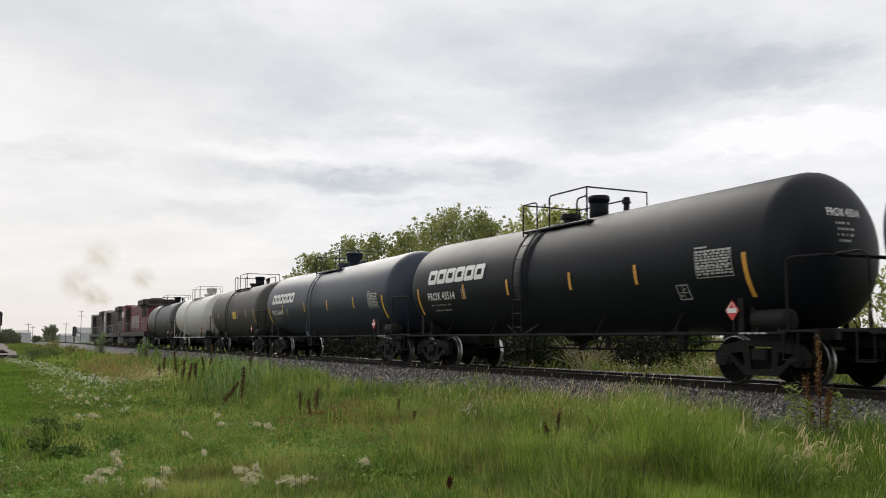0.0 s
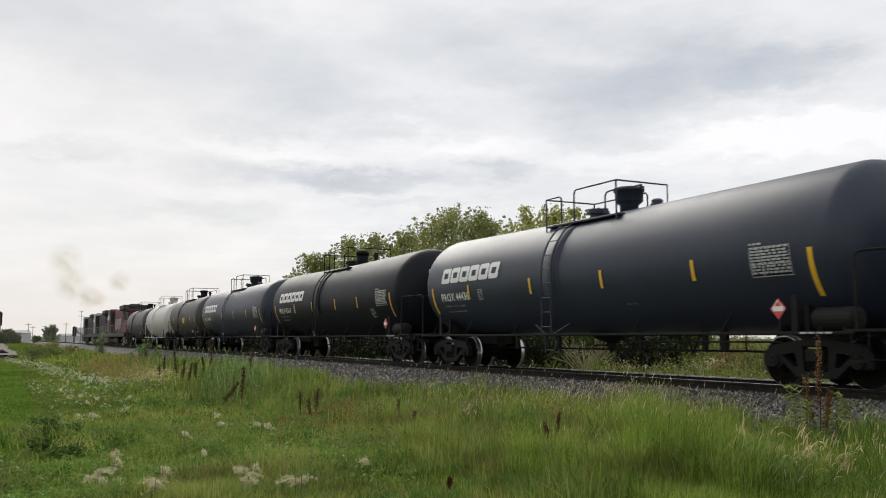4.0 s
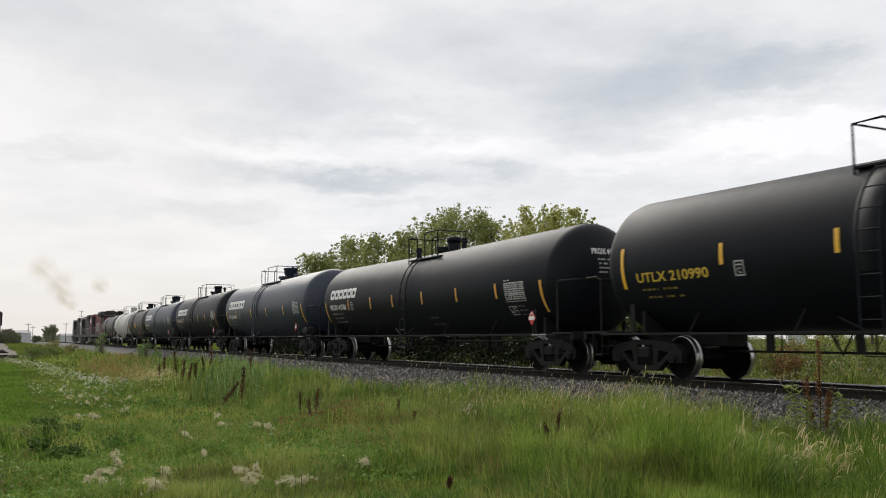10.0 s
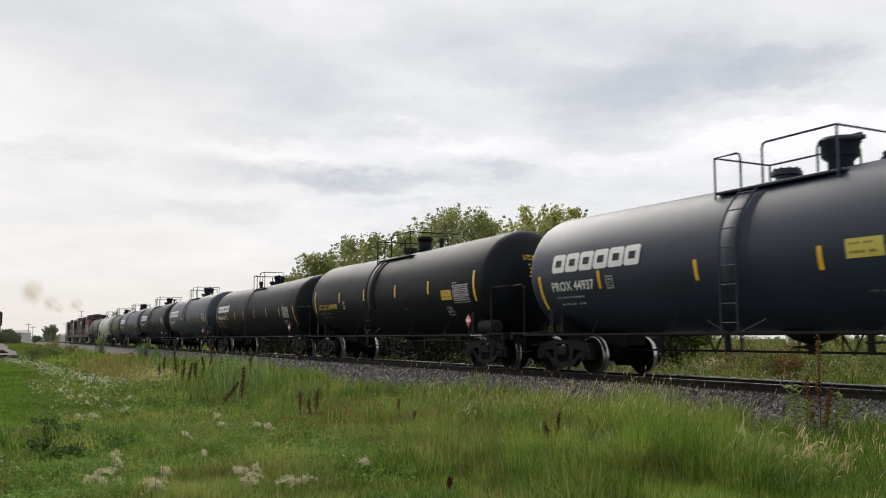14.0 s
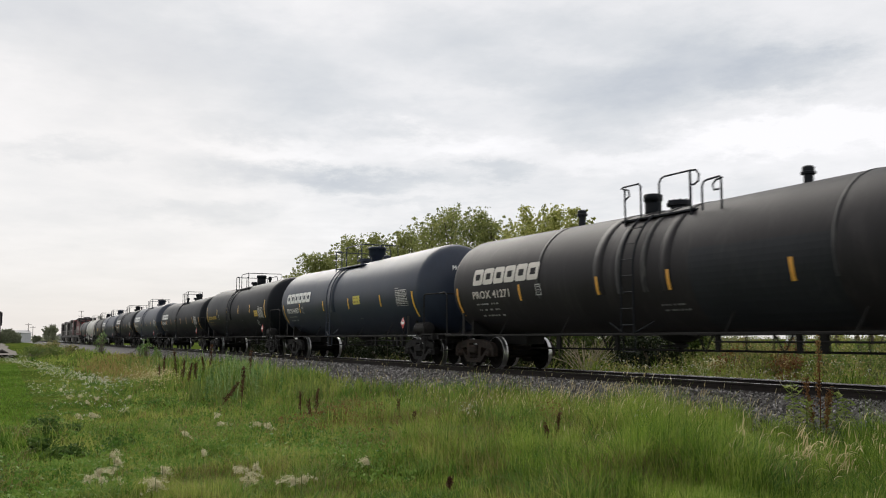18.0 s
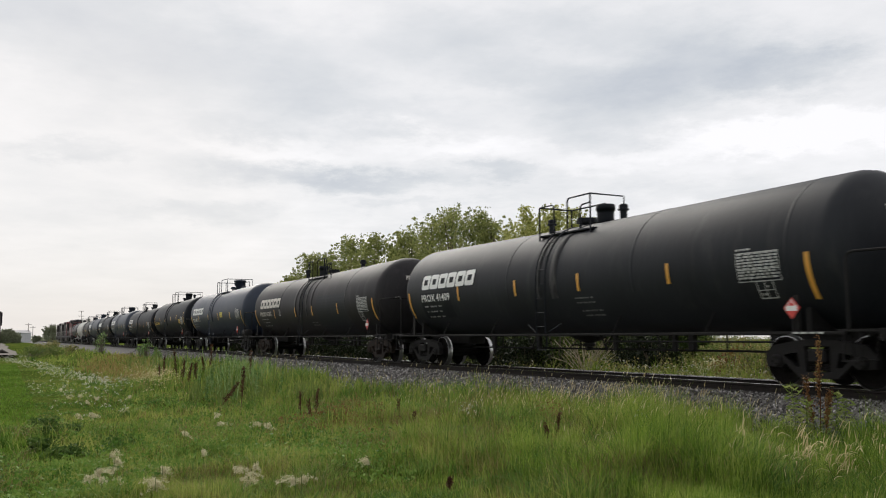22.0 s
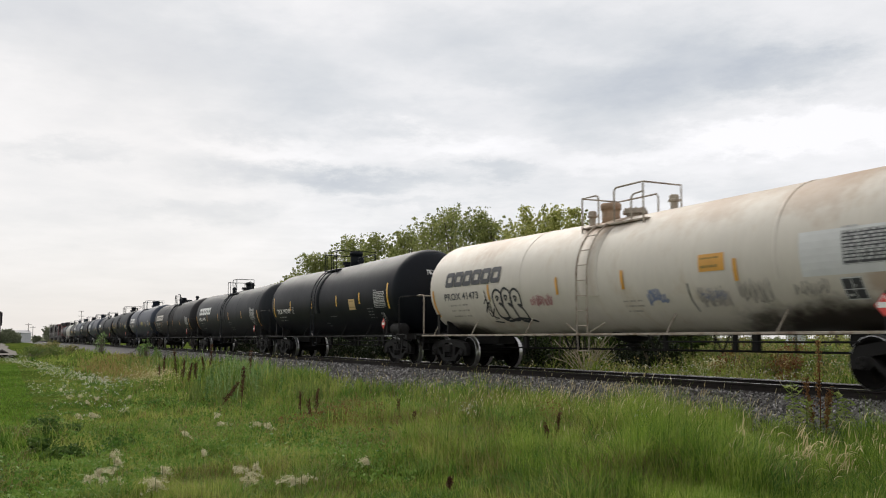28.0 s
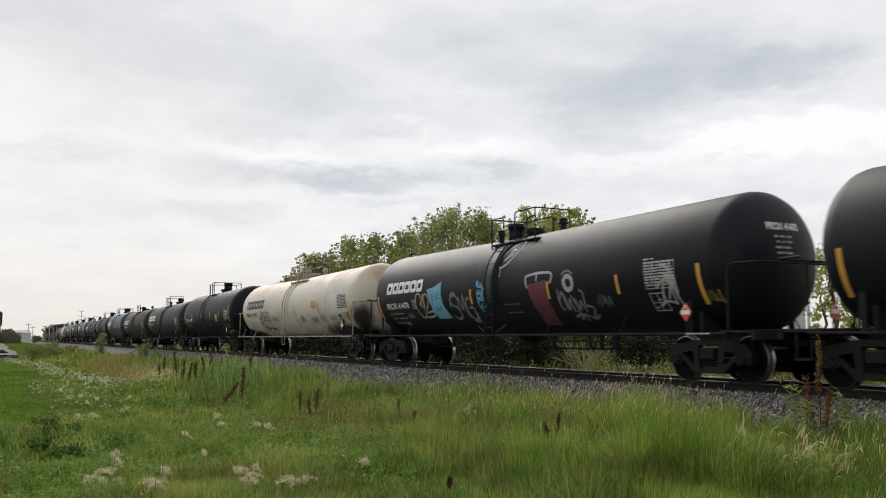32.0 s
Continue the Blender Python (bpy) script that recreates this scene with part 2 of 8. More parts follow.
def cream_shell():
    """Cream paint with rust blush along the crown, fine runs, and soot patches low at both ends."""
    m = surface("tank_cream", (0.60, 0.552, 0.48), 0.55, spread=0.10, scale=1.6, bump=0.06, bump_scale=9, other=(0.46, 0.36, 0.25), other_amount=0.30, streak=(1.0, 1, 0.22))
    t = m.node_tree
    b = t.nodes["Principled BSDF"]
    col = b.inputs["Base Color"].links[0].from_socket
    co = wire(t, "ShaderNodeTexCoord").outputs["Object"]
    nz = wire(t, "ShaderNodeTexNoise", {"Vector": co, "Scale": 1.7, "Detail": 6.0, "Roughness": 0.65}).outputs[0]
    run = wire(t, "ShaderNodeTexNoise", {"Vector": wire(t, "ShaderNodeMapping", {0: co, 3: (0.9, 1.0, 0.8)}).outputs[0], "Scale": 1.4, "Detail": 6.0, "Roughness": 0.7}).outputs[0]
    x, y, z = wire(t, "ShaderNodeSeparateXYZ", {0: co}).outputs
    # rust wash from the crown
    top = wire(t, "ShaderNodeMapRange", {0: calc(t, "ADD", z, calc(t, "MULTIPLY", calc(t, "SUBTRACT", run, 0.5), 2.2)), 1: 3.10, 2: 4.05, 3: 0.0, 4: 0.70}).outputs[0]
    col = mix_rgb(t, top, col, (0.36, 0.235, 0.13, 1))
    # the round end has browned
    end = wire(t, "ShaderNodeMapRange", {0: calc(t, "ADD", x, calc(t, "MULTIPLY", nz, 0.8)), 1: 8.45, 2: 9.1, 3: 0.0, 4: 0.30}).outputs[0]
    col = mix_rgb(t, end, col, (0.38, 0.27, 0.18, 1))
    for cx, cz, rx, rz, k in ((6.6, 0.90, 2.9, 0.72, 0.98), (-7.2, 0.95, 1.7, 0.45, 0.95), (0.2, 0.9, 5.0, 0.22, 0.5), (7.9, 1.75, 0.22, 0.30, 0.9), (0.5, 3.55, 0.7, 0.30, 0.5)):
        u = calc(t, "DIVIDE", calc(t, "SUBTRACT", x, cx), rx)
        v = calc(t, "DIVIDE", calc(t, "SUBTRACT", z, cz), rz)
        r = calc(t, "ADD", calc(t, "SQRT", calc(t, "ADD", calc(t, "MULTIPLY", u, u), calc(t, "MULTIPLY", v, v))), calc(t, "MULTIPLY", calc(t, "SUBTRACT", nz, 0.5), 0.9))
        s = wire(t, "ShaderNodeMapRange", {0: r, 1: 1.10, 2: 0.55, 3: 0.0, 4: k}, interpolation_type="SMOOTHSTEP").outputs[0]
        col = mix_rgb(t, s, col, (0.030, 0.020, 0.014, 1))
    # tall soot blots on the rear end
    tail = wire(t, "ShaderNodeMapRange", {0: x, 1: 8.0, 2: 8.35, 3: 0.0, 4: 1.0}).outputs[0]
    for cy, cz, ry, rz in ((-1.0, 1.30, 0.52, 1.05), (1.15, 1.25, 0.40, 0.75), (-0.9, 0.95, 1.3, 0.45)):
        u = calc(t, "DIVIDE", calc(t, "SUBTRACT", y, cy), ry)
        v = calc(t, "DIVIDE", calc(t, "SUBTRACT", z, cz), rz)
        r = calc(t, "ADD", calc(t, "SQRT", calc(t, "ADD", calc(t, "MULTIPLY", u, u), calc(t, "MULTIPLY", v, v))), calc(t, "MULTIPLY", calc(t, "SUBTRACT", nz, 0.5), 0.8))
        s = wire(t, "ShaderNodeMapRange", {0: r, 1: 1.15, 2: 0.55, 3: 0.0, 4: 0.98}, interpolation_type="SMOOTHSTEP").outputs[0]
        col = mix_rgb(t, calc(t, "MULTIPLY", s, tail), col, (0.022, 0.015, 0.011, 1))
    # rust washes on the shoulder of the shell and round the end
    for cx, cy, cz, rad, k in ((8.6, 0.9, 3.0, 0.55, 0.6), (8.7, -0.2, 3.45, 0.5, 0.5), (6.3, -0.8, 3.55, 0.9, 0.45), (3.6, -0.7, 3.62, 0.8, 0.40), (-5.2, -0.6, 3.65, 1.0, 0.45), (-0.3, -0.8, 3.5, 0.7, 0.5), (7.6, -1.3, 1.75, 0.35, 0.55)):
        away = wire(t, "ShaderNodeVectorMath", {0: co, 1: (cx, cy, cz)}, operation="DISTANCE").outputs["Value"]
        w = calc(t, "ADD", calc(t, "DIVIDE", away, rad), calc(t, "MULTIPLY", calc(t, "SUBTRACT", nz, 0.5), 2.2))
        w = wire(t, "ShaderNodeMapRange", {0: w, 1: 1.2, 2: 0.4, 3: 0.0, 4: k}, interpolation_type="SMOOTHSTEP").outputs[0]
        col = mix_rgb(t, w, col, (0.34, 0.20, 0.11, 1))
    t.links.new(col, b.inputs["Base Color"])
    return m


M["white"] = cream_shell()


# ---- mesh tools ----
def mesh_of(bm, name, mat=None, smooth=False):
    me = bpy.data.meshes.new(name)
    bm.to_mesh(me)
    bm.free()
    if smooth:
        me.shade_smooth()
    if mat:
        me.materials.append(mat)
    return me


def box(bm, x0, x1, y0, y1, z0, z1, bevel=0.0):
    vs = [bm.verts.new((x, y, z)) for x in (x0, x1) for y in (y0, y1) for z in (z0, z1)]
    fs = [bm.faces.new([vs[i] for i in q]) for q in ((0, 1, 3, 2), (4, 6, 7, 5), (0, 4, 5, 1), (2, 3, 7, 6), (0, 2, 6, 4), (1, 5, 7, 3))]
    if bevel:
        es = {e for f in fs for e in f.edges}
        bmesh.ops.bevel(bm, geom=list(es), offset=bevel, segments=1, affect="EDGES")


def tube(bm, pts, r, n=8, caps=True):
    """A round bar along a polyline."""
    pts = [Vector(p) for p in pts]
    rings = []
    up = None
    for i, p in enumerate(pts):
        a = (pts[min(i + 1, len(pts) - 1)] - pts[max(i - 1, 0)]).normalized()
        if up is None:
            up = a.orthogonal().normalized()
        up = (up - a * up.dot(a)).normalized()
        side = a.cross(up)
        rings.append([bm.verts.new(p + (up * math.cos(k * math.tau / n) + side * math.sin(k * math.tau / n)) * r) for k in range(n)])
    for a, b in zip(rings, rings[1:]):
        for k in range(n):
            bm.faces.new((a[k], a[(k + 1) % n], b[(k + 1) % n], b[k]))
    if caps:
        bm.faces.new(rings[0][::-1])
        bm.faces.new(rings[-1])


def lathe(bm, prof, axis="z", n=32, centre=(0, 0, 0), closed=False):
    """Turn a profile of (along, radius) round an axis."""
    c = Vector(centre)

    def at(a, r, k):
        u, v = r * math.cos(k * math.tau / n), r * math.sin(k * math.tau / n)
        return c + Vector({"x": (a, u, v), "y": (u, a, v), "z": (u, v, a)}[axis])
    rings = [[bm.verts.new(at(a, max(r, 1e-4), k)) for k in range(n)] for a, r in prof]
    pairs = list(zip(rings, rings[1:])) + ([(rings[-1], rings[0])] if closed else [])
    for a, b in pairs:
        for k in range(n):
            bm.faces.new((a[k], a[(k + 1) % n], b[(k + 1) % n], b[k]))
    bmesh.ops.recalc_face_normals(bm, faces=bm.faces)


def plate(bm, outline, y0, y1, holes=()):
    """A flat plate with an outline (and holes) in x and z, thick in y."""
    loops = [outline, *holes]
    edges = []
    for lp in loops:
        vs = [bm.verts.new((x, y0, z)) for x, z in lp]
        edges += [bm.edges.new((vs[i], vs[(i + 1) % len(vs)])) for i in range(len(vs))]
    got = bmesh.ops.triangle_fill(bm, use_beauty=True, edges=edges)
    fs = [g for g in got["geom"] if isinstance(g, bmesh.types.BMFace)]
    ext = bmesh.ops.extrude_face_region(bm, geom=fs)
    for v in ext["geom"]:
        if isinstance(v, bmesh.types.BMVert):
            v.co.y = y1
    bmesh.ops.recalc_face_normals(bm, faces=bm.faces)


def part(name, data, mat, parent, label="", smooth=False, at=None):
    """ONE mesh object under a thing or part. data: a bmesh, or a mesh shared by alike parts."""
    me = data if isinstance(data, bpy.types.Mesh) else mesh_of(data, name, smooth=smooth)
    ob = new(name, me)
    if mat is not None:
        if not me.materials:
            me.materials.append(mat)
        if me.materials[0] != mat:
            ob.material_slots[0].link = "OBJECT"
            ob.material_slots[0].material = mat
    if parent is not None:
        ob.parent = parent
    if at is not None:
        ob.matrix_basis = at
    if label:
        ob["label"] = label
    return ob


STORE = {}


def shared(key, make, smooth=False):
    """A mesh that is built once and used by all alike parts."""
    if key not in STORE:
        bm = bmesh.new()
        make(bm)
        STORE[key] = mesh_of(bm, str(key[0]) if isinstance(key, tuple) else key, smooth=smooth)
    return STORE[key]


def raw_mesh(name, verts, faces_per, mat, smooth=False):
    """A mesh from arrays: verts (n, 3) and faces (m, k) of one size k."""
    me = bpy.data.meshes.new(name)
    verts = np.asarray(verts, np.float32).reshape(-1, 3)
    faces = np.asarray(faces_per, np.int32)
    m, k = faces.shape
    me.vertices.add(len(verts))
    me.vertices.foreach_set("co", verts.ravel())
    me.loops.add(m * k)
    me.loops.foreach_set("vertex_index", faces.ravel())
    me.polygons.add(m)
    me.polygons.foreach_set("loop_start", np.arange(0, m * k, k, dtype=np.int32))
    me.polygons.foreach_set("loop_total", np.full(m, k, np.int32))
    me.update(calc_edges=True)
    if smooth:
        me.shade_smooth()
    if mat:
        me.materials.append(mat)
    return me


# ---- the line ----
TRACK_Y, GROUND_Z = 13.97, -0.74


def line_y(s):
    """The track's distance from the camera's own line, s metres along it: straight, then bearing away, then straight."""
    def ease(v, w):
        return w * math.log1p(math.exp(max(-40.0, min(40.0, v / w)))) if v < 40 * w else v
    return TRACK_Y + 0.0187 * (ease(-s - 45.0, 8.0) - ease(-s - 280.0, 15.0))


def line_pose(s):
    y0, y1 = line_y(s - 1), line_y(s + 1)
    return pose(s, line_y(s), 0, 0, 0, math.degrees(math.atan2(y1 - y0, 2.0)))


def run(t):
    """How far along its line the train stands at t seconds: it gathers speed as it draws away."""
    u = (t - 16) / 16
    return sum(c * u ** (i + 1) for i, c in enumerate((-88.4427, -7.7669, 6.5752, -4.6829, -6.4697, 6.9813, 6.7347, -4.2533, -3.8248, 0.9803, 0.8738)))


# ---- ground ----
def build_ground():
    m = bpy.data.materials.new("meadow_ground")
    m.use_nodes = True
    t = m.node_tree
    b = t.nodes["Principled BSDF"]
    co = wire(t, "ShaderNodeTexCoord").outputs["Object"]
    n1 = wire(t, "ShaderNodeTexNoise", {"Vector": co, "Scale": 0.12, "Detail": 6.0, "Roughness": 0.6}).outputs[0]
    n2 = wire(t, "ShaderNodeTexNoise", {"Vector": co, "Scale": 3.5, "Detail": 6.0, "Roughness": 0.7}).outputs[0]
    f = calc(t, "ADD", calc(t, "MULTIPLY", n1, 0.6), calc(t, "MULTIPLY", n2, 0.4))
    col = ramp(t, f, [(0.34, (0.026, 0.042, 0.009)), (0.5, (0.060, 0.088, 0.016)), (0.62, (0.13, 0.14, 0.035)), (0.75, (0.15, 0.12, 0.06))])
    t.links.new(col, b.inputs["Base Color"])
    b.inputs["Roughness"].default_value = 1.0
    b.inputs["Specular IOR Level"].default_value = 0.0
    bn = wire(t, "ShaderNodeBump", {"Strength": 0.8, "Distance": 0.1, "Height": n2})
    t.links.new(bn.outputs[0], b.inputs["Normal"])
    xs = np.concatenate([[-4500, -2500, -1400, -800, -500, -350], np.arange(-250, 20.1, 1.5), [40, 80, 200, 600, 1500, 4500]])
    ys = np.concatenate([[-4500, -2000, -800, -300, -120, -60], np.arange(-24, 40.1, 1.5), [60, 100, 200, 500, 1200, 2500, 4500]])
    X, Y = np.meshgrid(xs, ys, indexing="ij")
    Z = np.full(X.shape, GROUND_Z)
    for i in range(X.shape[0]):
        for j in range(X.shape[1]):
            x, y = X[i, j], Y[i, j]
            if -300 < x < 40 and -60 < y < 60:
                Z[i, j] += 0.16 * noise.noise((x * 0.12, y * 0.16, 3.1))
            d = abs(y - line_y(x))
            if d < 4.5:
                Z[i, j] = GROUND_Z - 0.06
    v = np.stack([X, Y, Z], -1).reshape(-1, 3)
    ny = len(ys)
    i, j = np.meshgrid(np.arange(len(xs) - 1), np.arange(ny - 1), indexing="ij")
    a = (i * ny + j).ravel()
    ob = new("ground", raw_mesh("ground", v, np.stack([a, a + ny, a + ny + 1, a + 1], -1), m, True))
    return tagged(ob, "rough green meadow ground beside the railway", "ground", kind="structure")


ground = build_ground()


def ground_z(x, y):
    return GROUND_Z + (0.16 * noise.noise((x * 0.12, y * 0.16, 3.1)) if x > -300 else 0.0)


def sweep(bm, prof, s_list, closed=True):
    """A cross-section (offset, height) carried along the line."""
    rings = []
    for s in s_list:
        mm = line_pose(s)
        rings.append([bm.verts.new(mm @ Vector((0, o, z))) for o, z in prof])
    n = len(prof)
    for a, b in zip(rings, rings[1:]):
        for k in range(n if closed else n - 1):
            bm.faces.new((a[k], b[k], b[(k + 1) % n], a[(k + 1) % n]))
    bmesh.ops.recalc_face_normals(bm, faces=bm.faces)


S_LIST = [60 - 6 * i for i in range(90)] + [-480 - 30 * i for i in range(30)]


def build_track():
    m = surface("ballast_bed", (0.10, 0.094, 0.089), 0.9, spread=0.45, scale=22, bump=1.0, bump_scale=28, other=(0.07, 0.06, 0.055), other_amount=0.4)
    bm = bmesh.new()
    sweep(bm, [(-4.2, -0.80), (-2.9, -0.62), (-1.75, -0.20), (-1.3, -0.19), (1.3, -0.19), (1.75, -0.20), (2.9, -0.62), (4.2, -0.80)], S_LIST, closed=False)
    bed = new("ballast", mesh_of(bm, "ballast", m))
    tagged(bed, "grey crushed stone ballast shoulder under the rails", "ballast", kind="structure")
    track = new("railway_track")
    tagged(track, "single railway track with rusty rails on timber ties", "railway track", kind="structure")
    head = [(-0.037, -0.012), (-0.030, 0.0), (0.030, 0.0), (0.037, -0.012), (0.035, -0.040), (0.009, -0.052), (0.009, -0.135), (0.070, -0.158), (0.070, -0.172), (-0.070, -0.172), (-0.070, -0.158), (-0.009, -0.135), (-0.009, -0.052), (-0.035, -0.040)]
    for side in (-0.755, 0.755):
        bm = bmesh.new()
        sweep(bm, [(o + side, z) for o, z in head], S_LIST)
        rail = part("rail", bm, M["rail_steel"], track)
        bm = bmesh.new()
        sweep(bm, [(side - 0.031, 0.001), (side + 0.031, 0.001), (side + 0.031, 0.003), (side - 0.031, 0.003)], S_LIST)
        part("running_surface", bm, M["rail_top"], rail, "polished steel running surface")
        bm = bmesh.new()
        face = side - math.copysign(0.039, side)
        sweep(bm, [(face, 0.001), (face - math.copysign(0.002, side), -0.004), (face - math.copysign(0.002, side), -0.026), (face, -0.028)], S_LIST)
        part("gauge_face", bm, M["rail_top"], rail, "polished steel gauge face")
    return track


track = build_track()


# ---- tank cars ----
HEAD = 0.72
BOGIE_AT = {"short": 6.88, "mid": 6.87, "long": 7.85, "old": 4.80, "old_b": 5.60}
END_STRIPE = {"short": (7.03, 6.99), "mid": (7.22, 7.22), "long": (8.17, 8.03), "old": (5.05, 5.05), "old_b": (5.85, 5.85)}
PLACARD_AT = {"short": 6.64, "mid": 6.49, "long": 7.72, "old": 4.80, "old_b": 5.60}
SHAPES = {"short": (8.08, 1.52, 2.46), "mid": (8.22, 1.515, 2.465), "long": (9.00, 1.45, 2.36), "old": (6.10, 1.50, 2.42), "old_b": (6.90, 1.50, 2.42)}
R, HALF, AXIS = SHAPES["short"][1], SHAPES["short"][0], SHAPES["short"][2]


def axis_z(x):
    """The two halves of the tank dip slightly towards the outlet in the middle."""
    return AXIS + 0.008 * abs(x)


def make_tank(bm, n=56):
    prof = []
    for i in range(9):
        a = i / 8 * math.pi / 2
        prof.append((-HALF + HEAD * (1 - math.sin(a)), R * math.cos(a)))
    prof = prof[::-1]
    xs = [(x, r) for x, r in prof] + [(x, R) for x in (-5, -3, -1.5, -0.45, -0.15, 0.15, 0.45, 1.5, 3, 5)] + [(-x, r) for x, r in prof[::-1]]
    rings = [[bm.verts.new((x, r * math.cos(k * math.tau / n), axis_z(x) + r * math.sin(k * math.tau / n))) for k in range(n)] for x, r in ((x, max(r, 0.002)) for x, r in xs)]
    for a, b in zip(rings, rings[1:]):
        for k in range(n):
            bm.faces.new((a[k], a[(k + 1) % n], b[(k + 1) % n], b[k]))
    bmesh.ops.recalc_face_normals(bm, faces=bm.faces)


def make_band(bm, x0, x1, extra, a0=-0.35, a1=math.pi + 0.35, n=40):
    """A flat hoop round the upper part of the tank."""
    rows = []
    for x, r in ((x0, R + 0.001), (x0 + 0.004, R + extra), (x1 - 0.004, R + extra), (x1, R + 0.001)):
        rows.append([bm.verts.new((x, r * math.cos(a0 + (a1 - a0) * k / n), axis_z(x) + r * math.sin(a0 + (a1 - a0) * k / n))) for k in range(n + 1)])
    for a, b in zip(rows, rows[1:]):
        for k in range(n):
            bm.faces.new((a[k], a[k + 1], b[k + 1], b[k]))
    bmesh.ops.recalc_face_normals(bm, faces=bm.faces)


def make_side_frame(bm):
    plate(bm, [(-1.14, 0.36), (-1.16, 0.58), (-1.00, 0.74), (-0.62, 0.80), (-0.35, 0.84), (0.35, 0.84), (0.62, 0.80), (1.00, 0.74), (1.16, 0.58), (1.14, 0.36),
               (0.80, 0.34), (0.70, 0.42), (0.40, 0.17), (-0.40, 0.17), (-0.70, 0.42), (-0.80, 0.34)], -0.075, 0.075,
          [[(-0.76, 0.57), (-0.44, 0.62), (-0.38, 0.36), (-0.48, 0.36), (-0.64, 0.49)], [(0.76, 0.57), (0.44, 0.62), (0.38, 0.36), (0.48, 0.36), (0.64, 0.49)],
           [(-0.25, 0.28), (-0.27, 0.73), (0.27, 0.73), (0.25, 0.28)]])
    for x in (-0.89, 0.89):
        lathe(bm, [(-0.13, 0.001), (-0.13, 0.10), (-0.10, 0.12), (0.09, 0.12), (0.09, 0.001)], "y", 14, (x, 0, 0.457))


def make_bolster(bm):
    box(bm, -0.19, 0.19, -1.12, 1.12, 0.44, 0.68, 0.03)
    box(bm, -0.28, 0.28, -0.45, 0.45, 0.60, 0.76, 0.03)
    for s in (-0.42, 0.42):                       # brake beams
        box(bm, s - 0.05, s + 0.05, -0.85, 0.85, 0.33, 0.42, 0.01)
    for x in (-0.50, 0.50):                          # brake beams between the wheels
        box(bm, x - 0.08, x + 0.08, -0.64, 0.64, 0.30, 0.66, 0.02)


def make_spring(bm):
    tube(bm, [(0.045 * math.cos(a * 0.9), 0.045 * math.sin(a * 0.9), 0.29 + a * 0.0062) for a in range(0, 27)], 0.018, 5)


WHEEL_R = 0.457


def wheelset_mesh():
    if "wheelset" in STORE:
        return STORE["wheelset"]
    bm = bmesh.new()
    for sgn in (-1, 1):
        o = 0.755 * sgn
        prof = [(o - 0.055 * sgn, 0.09), (o - 0.055 * sgn, 0.16), (o - 0.02 * sgn, 0.22), (o - 0.01 * sgn, 0.34), (o - 0.065 * sgn, 0.395), (o - 0.075 * sgn, 0.470),
                (o - 0.058 * sgn, 0.484), (o - 0.040 * sgn, 0.462), (o + 0.068 * sgn, 0.455), (o + 0.072 * sgn, 0.445), (o + 0.070 * sgn, 0.395), (o + 0.015 * sgn, 0.345),
                (o + 0.01 * sgn, 0.22), (o + 0.06 * sgn, 0.16), (o + 0.075 * sgn, 0.09)]
        lathe(bm, prof, "y", 40)
        for k in range(3):                          # end-cap bolts
            a = k * math.tau / 3
            x, z = 0.06 * math.cos(a), 0.06 * math.sin(a)
            box(bm, x - 0.016, x + 0.016, min(sgn * 1.10, sgn * 1.13), max(sgn * 1.10, sgn * 1.13), z - 0.016, z + 0.016)
    lathe(bm, [(-1.10, 0.001), (-1.10, 0.085), (-0.80, 0.085), (-0.60, 0.075), (0.60, 0.075), (0.80, 0.085), (1.10, 0.085), (1.10, 0.001)], "y", 14)
    for f in bm.faces:
        c = f.calc_center_median()
        rr = math.hypot(c.x, c.z)
        if 0.44 < rr < 0.476 and 0.69 < abs(c.y) < 0.826:
            f.material_index = 1
    me = mesh_of(bm, "wheelset", M["wheel"])
    me.materials.append(M["tread"])
    STORE["wheelset"] = me
    return me


def add_bogie(car, x, rusty=False):
    g = M["gear_rusty"] if rusty else M["gear"]
    b = part("bogie", shared("bogie", make_bolster), g, car, at=pose(x, 0, 0))
    for y in (-0.99, 0.99):
        part("side_frame", shared("side_frame", make_side_frame), g, b, at=pose(0, y, 0))
        for dx in (-0.17, -0.06, 0.06, 0.17):
            part("spring", shared("spring", make_spring), g, b, at=pose(dx, y, 0))
    for dx in (-0.89, 0.89):
        w = part("wheelset", wheelset_mesh(), None, b, at=pose(dx, 0, WHEEL_R))
        WHEELS.append((w, dx, car))
    return b


WHEELS, CARS = [], []


# --- markings laid on the curved shell ---
def on_shell(u, z, e=0.006):
    """The point of the near side of the shell at u along the car and z high."""
    zc = axis_z(u)
    a = math.asin(max(-0.99, min(0.99, (z - zc) / R)))
    r = R + e
    # over the rounded end the shell falls back
    over = abs(u) - (HALF - HEAD)
    if over > 0:
        r = R * math.sqrt(max(0.05, 1 - (over / HEAD) ** 2)) + e
        a = math.asin(max(-0.99, min(0.99, (z - zc) / r)))
    return Vector((u, -r * math.cos(a), zc + r * math.sin(a)))


def on_head(y, z, e=0.008):
    zc = axis_z(HALF)
    q = min(0.97, math.hypot(y, z - zc) / R)
    return Vector((HALF - HEAD + (HEAD + e) * math.sqrt(1 - q * q) + e * q, y, z))


def flat_poly(bm, pts, holes=()):
    edges = []
    for lp in (pts, *holes):
        vs = [bm.verts.new((u, v, 0)) for u, v in lp]
        edges += [bm.edges.new((vs[i], vs[(i + 1) % len(vs)])) for i in range(len(vs))]
    if holes:
        bmesh.ops.triangle_fill(bm, use_beauty=True, edges=edges)
    else:
        bm.faces.new(vs)


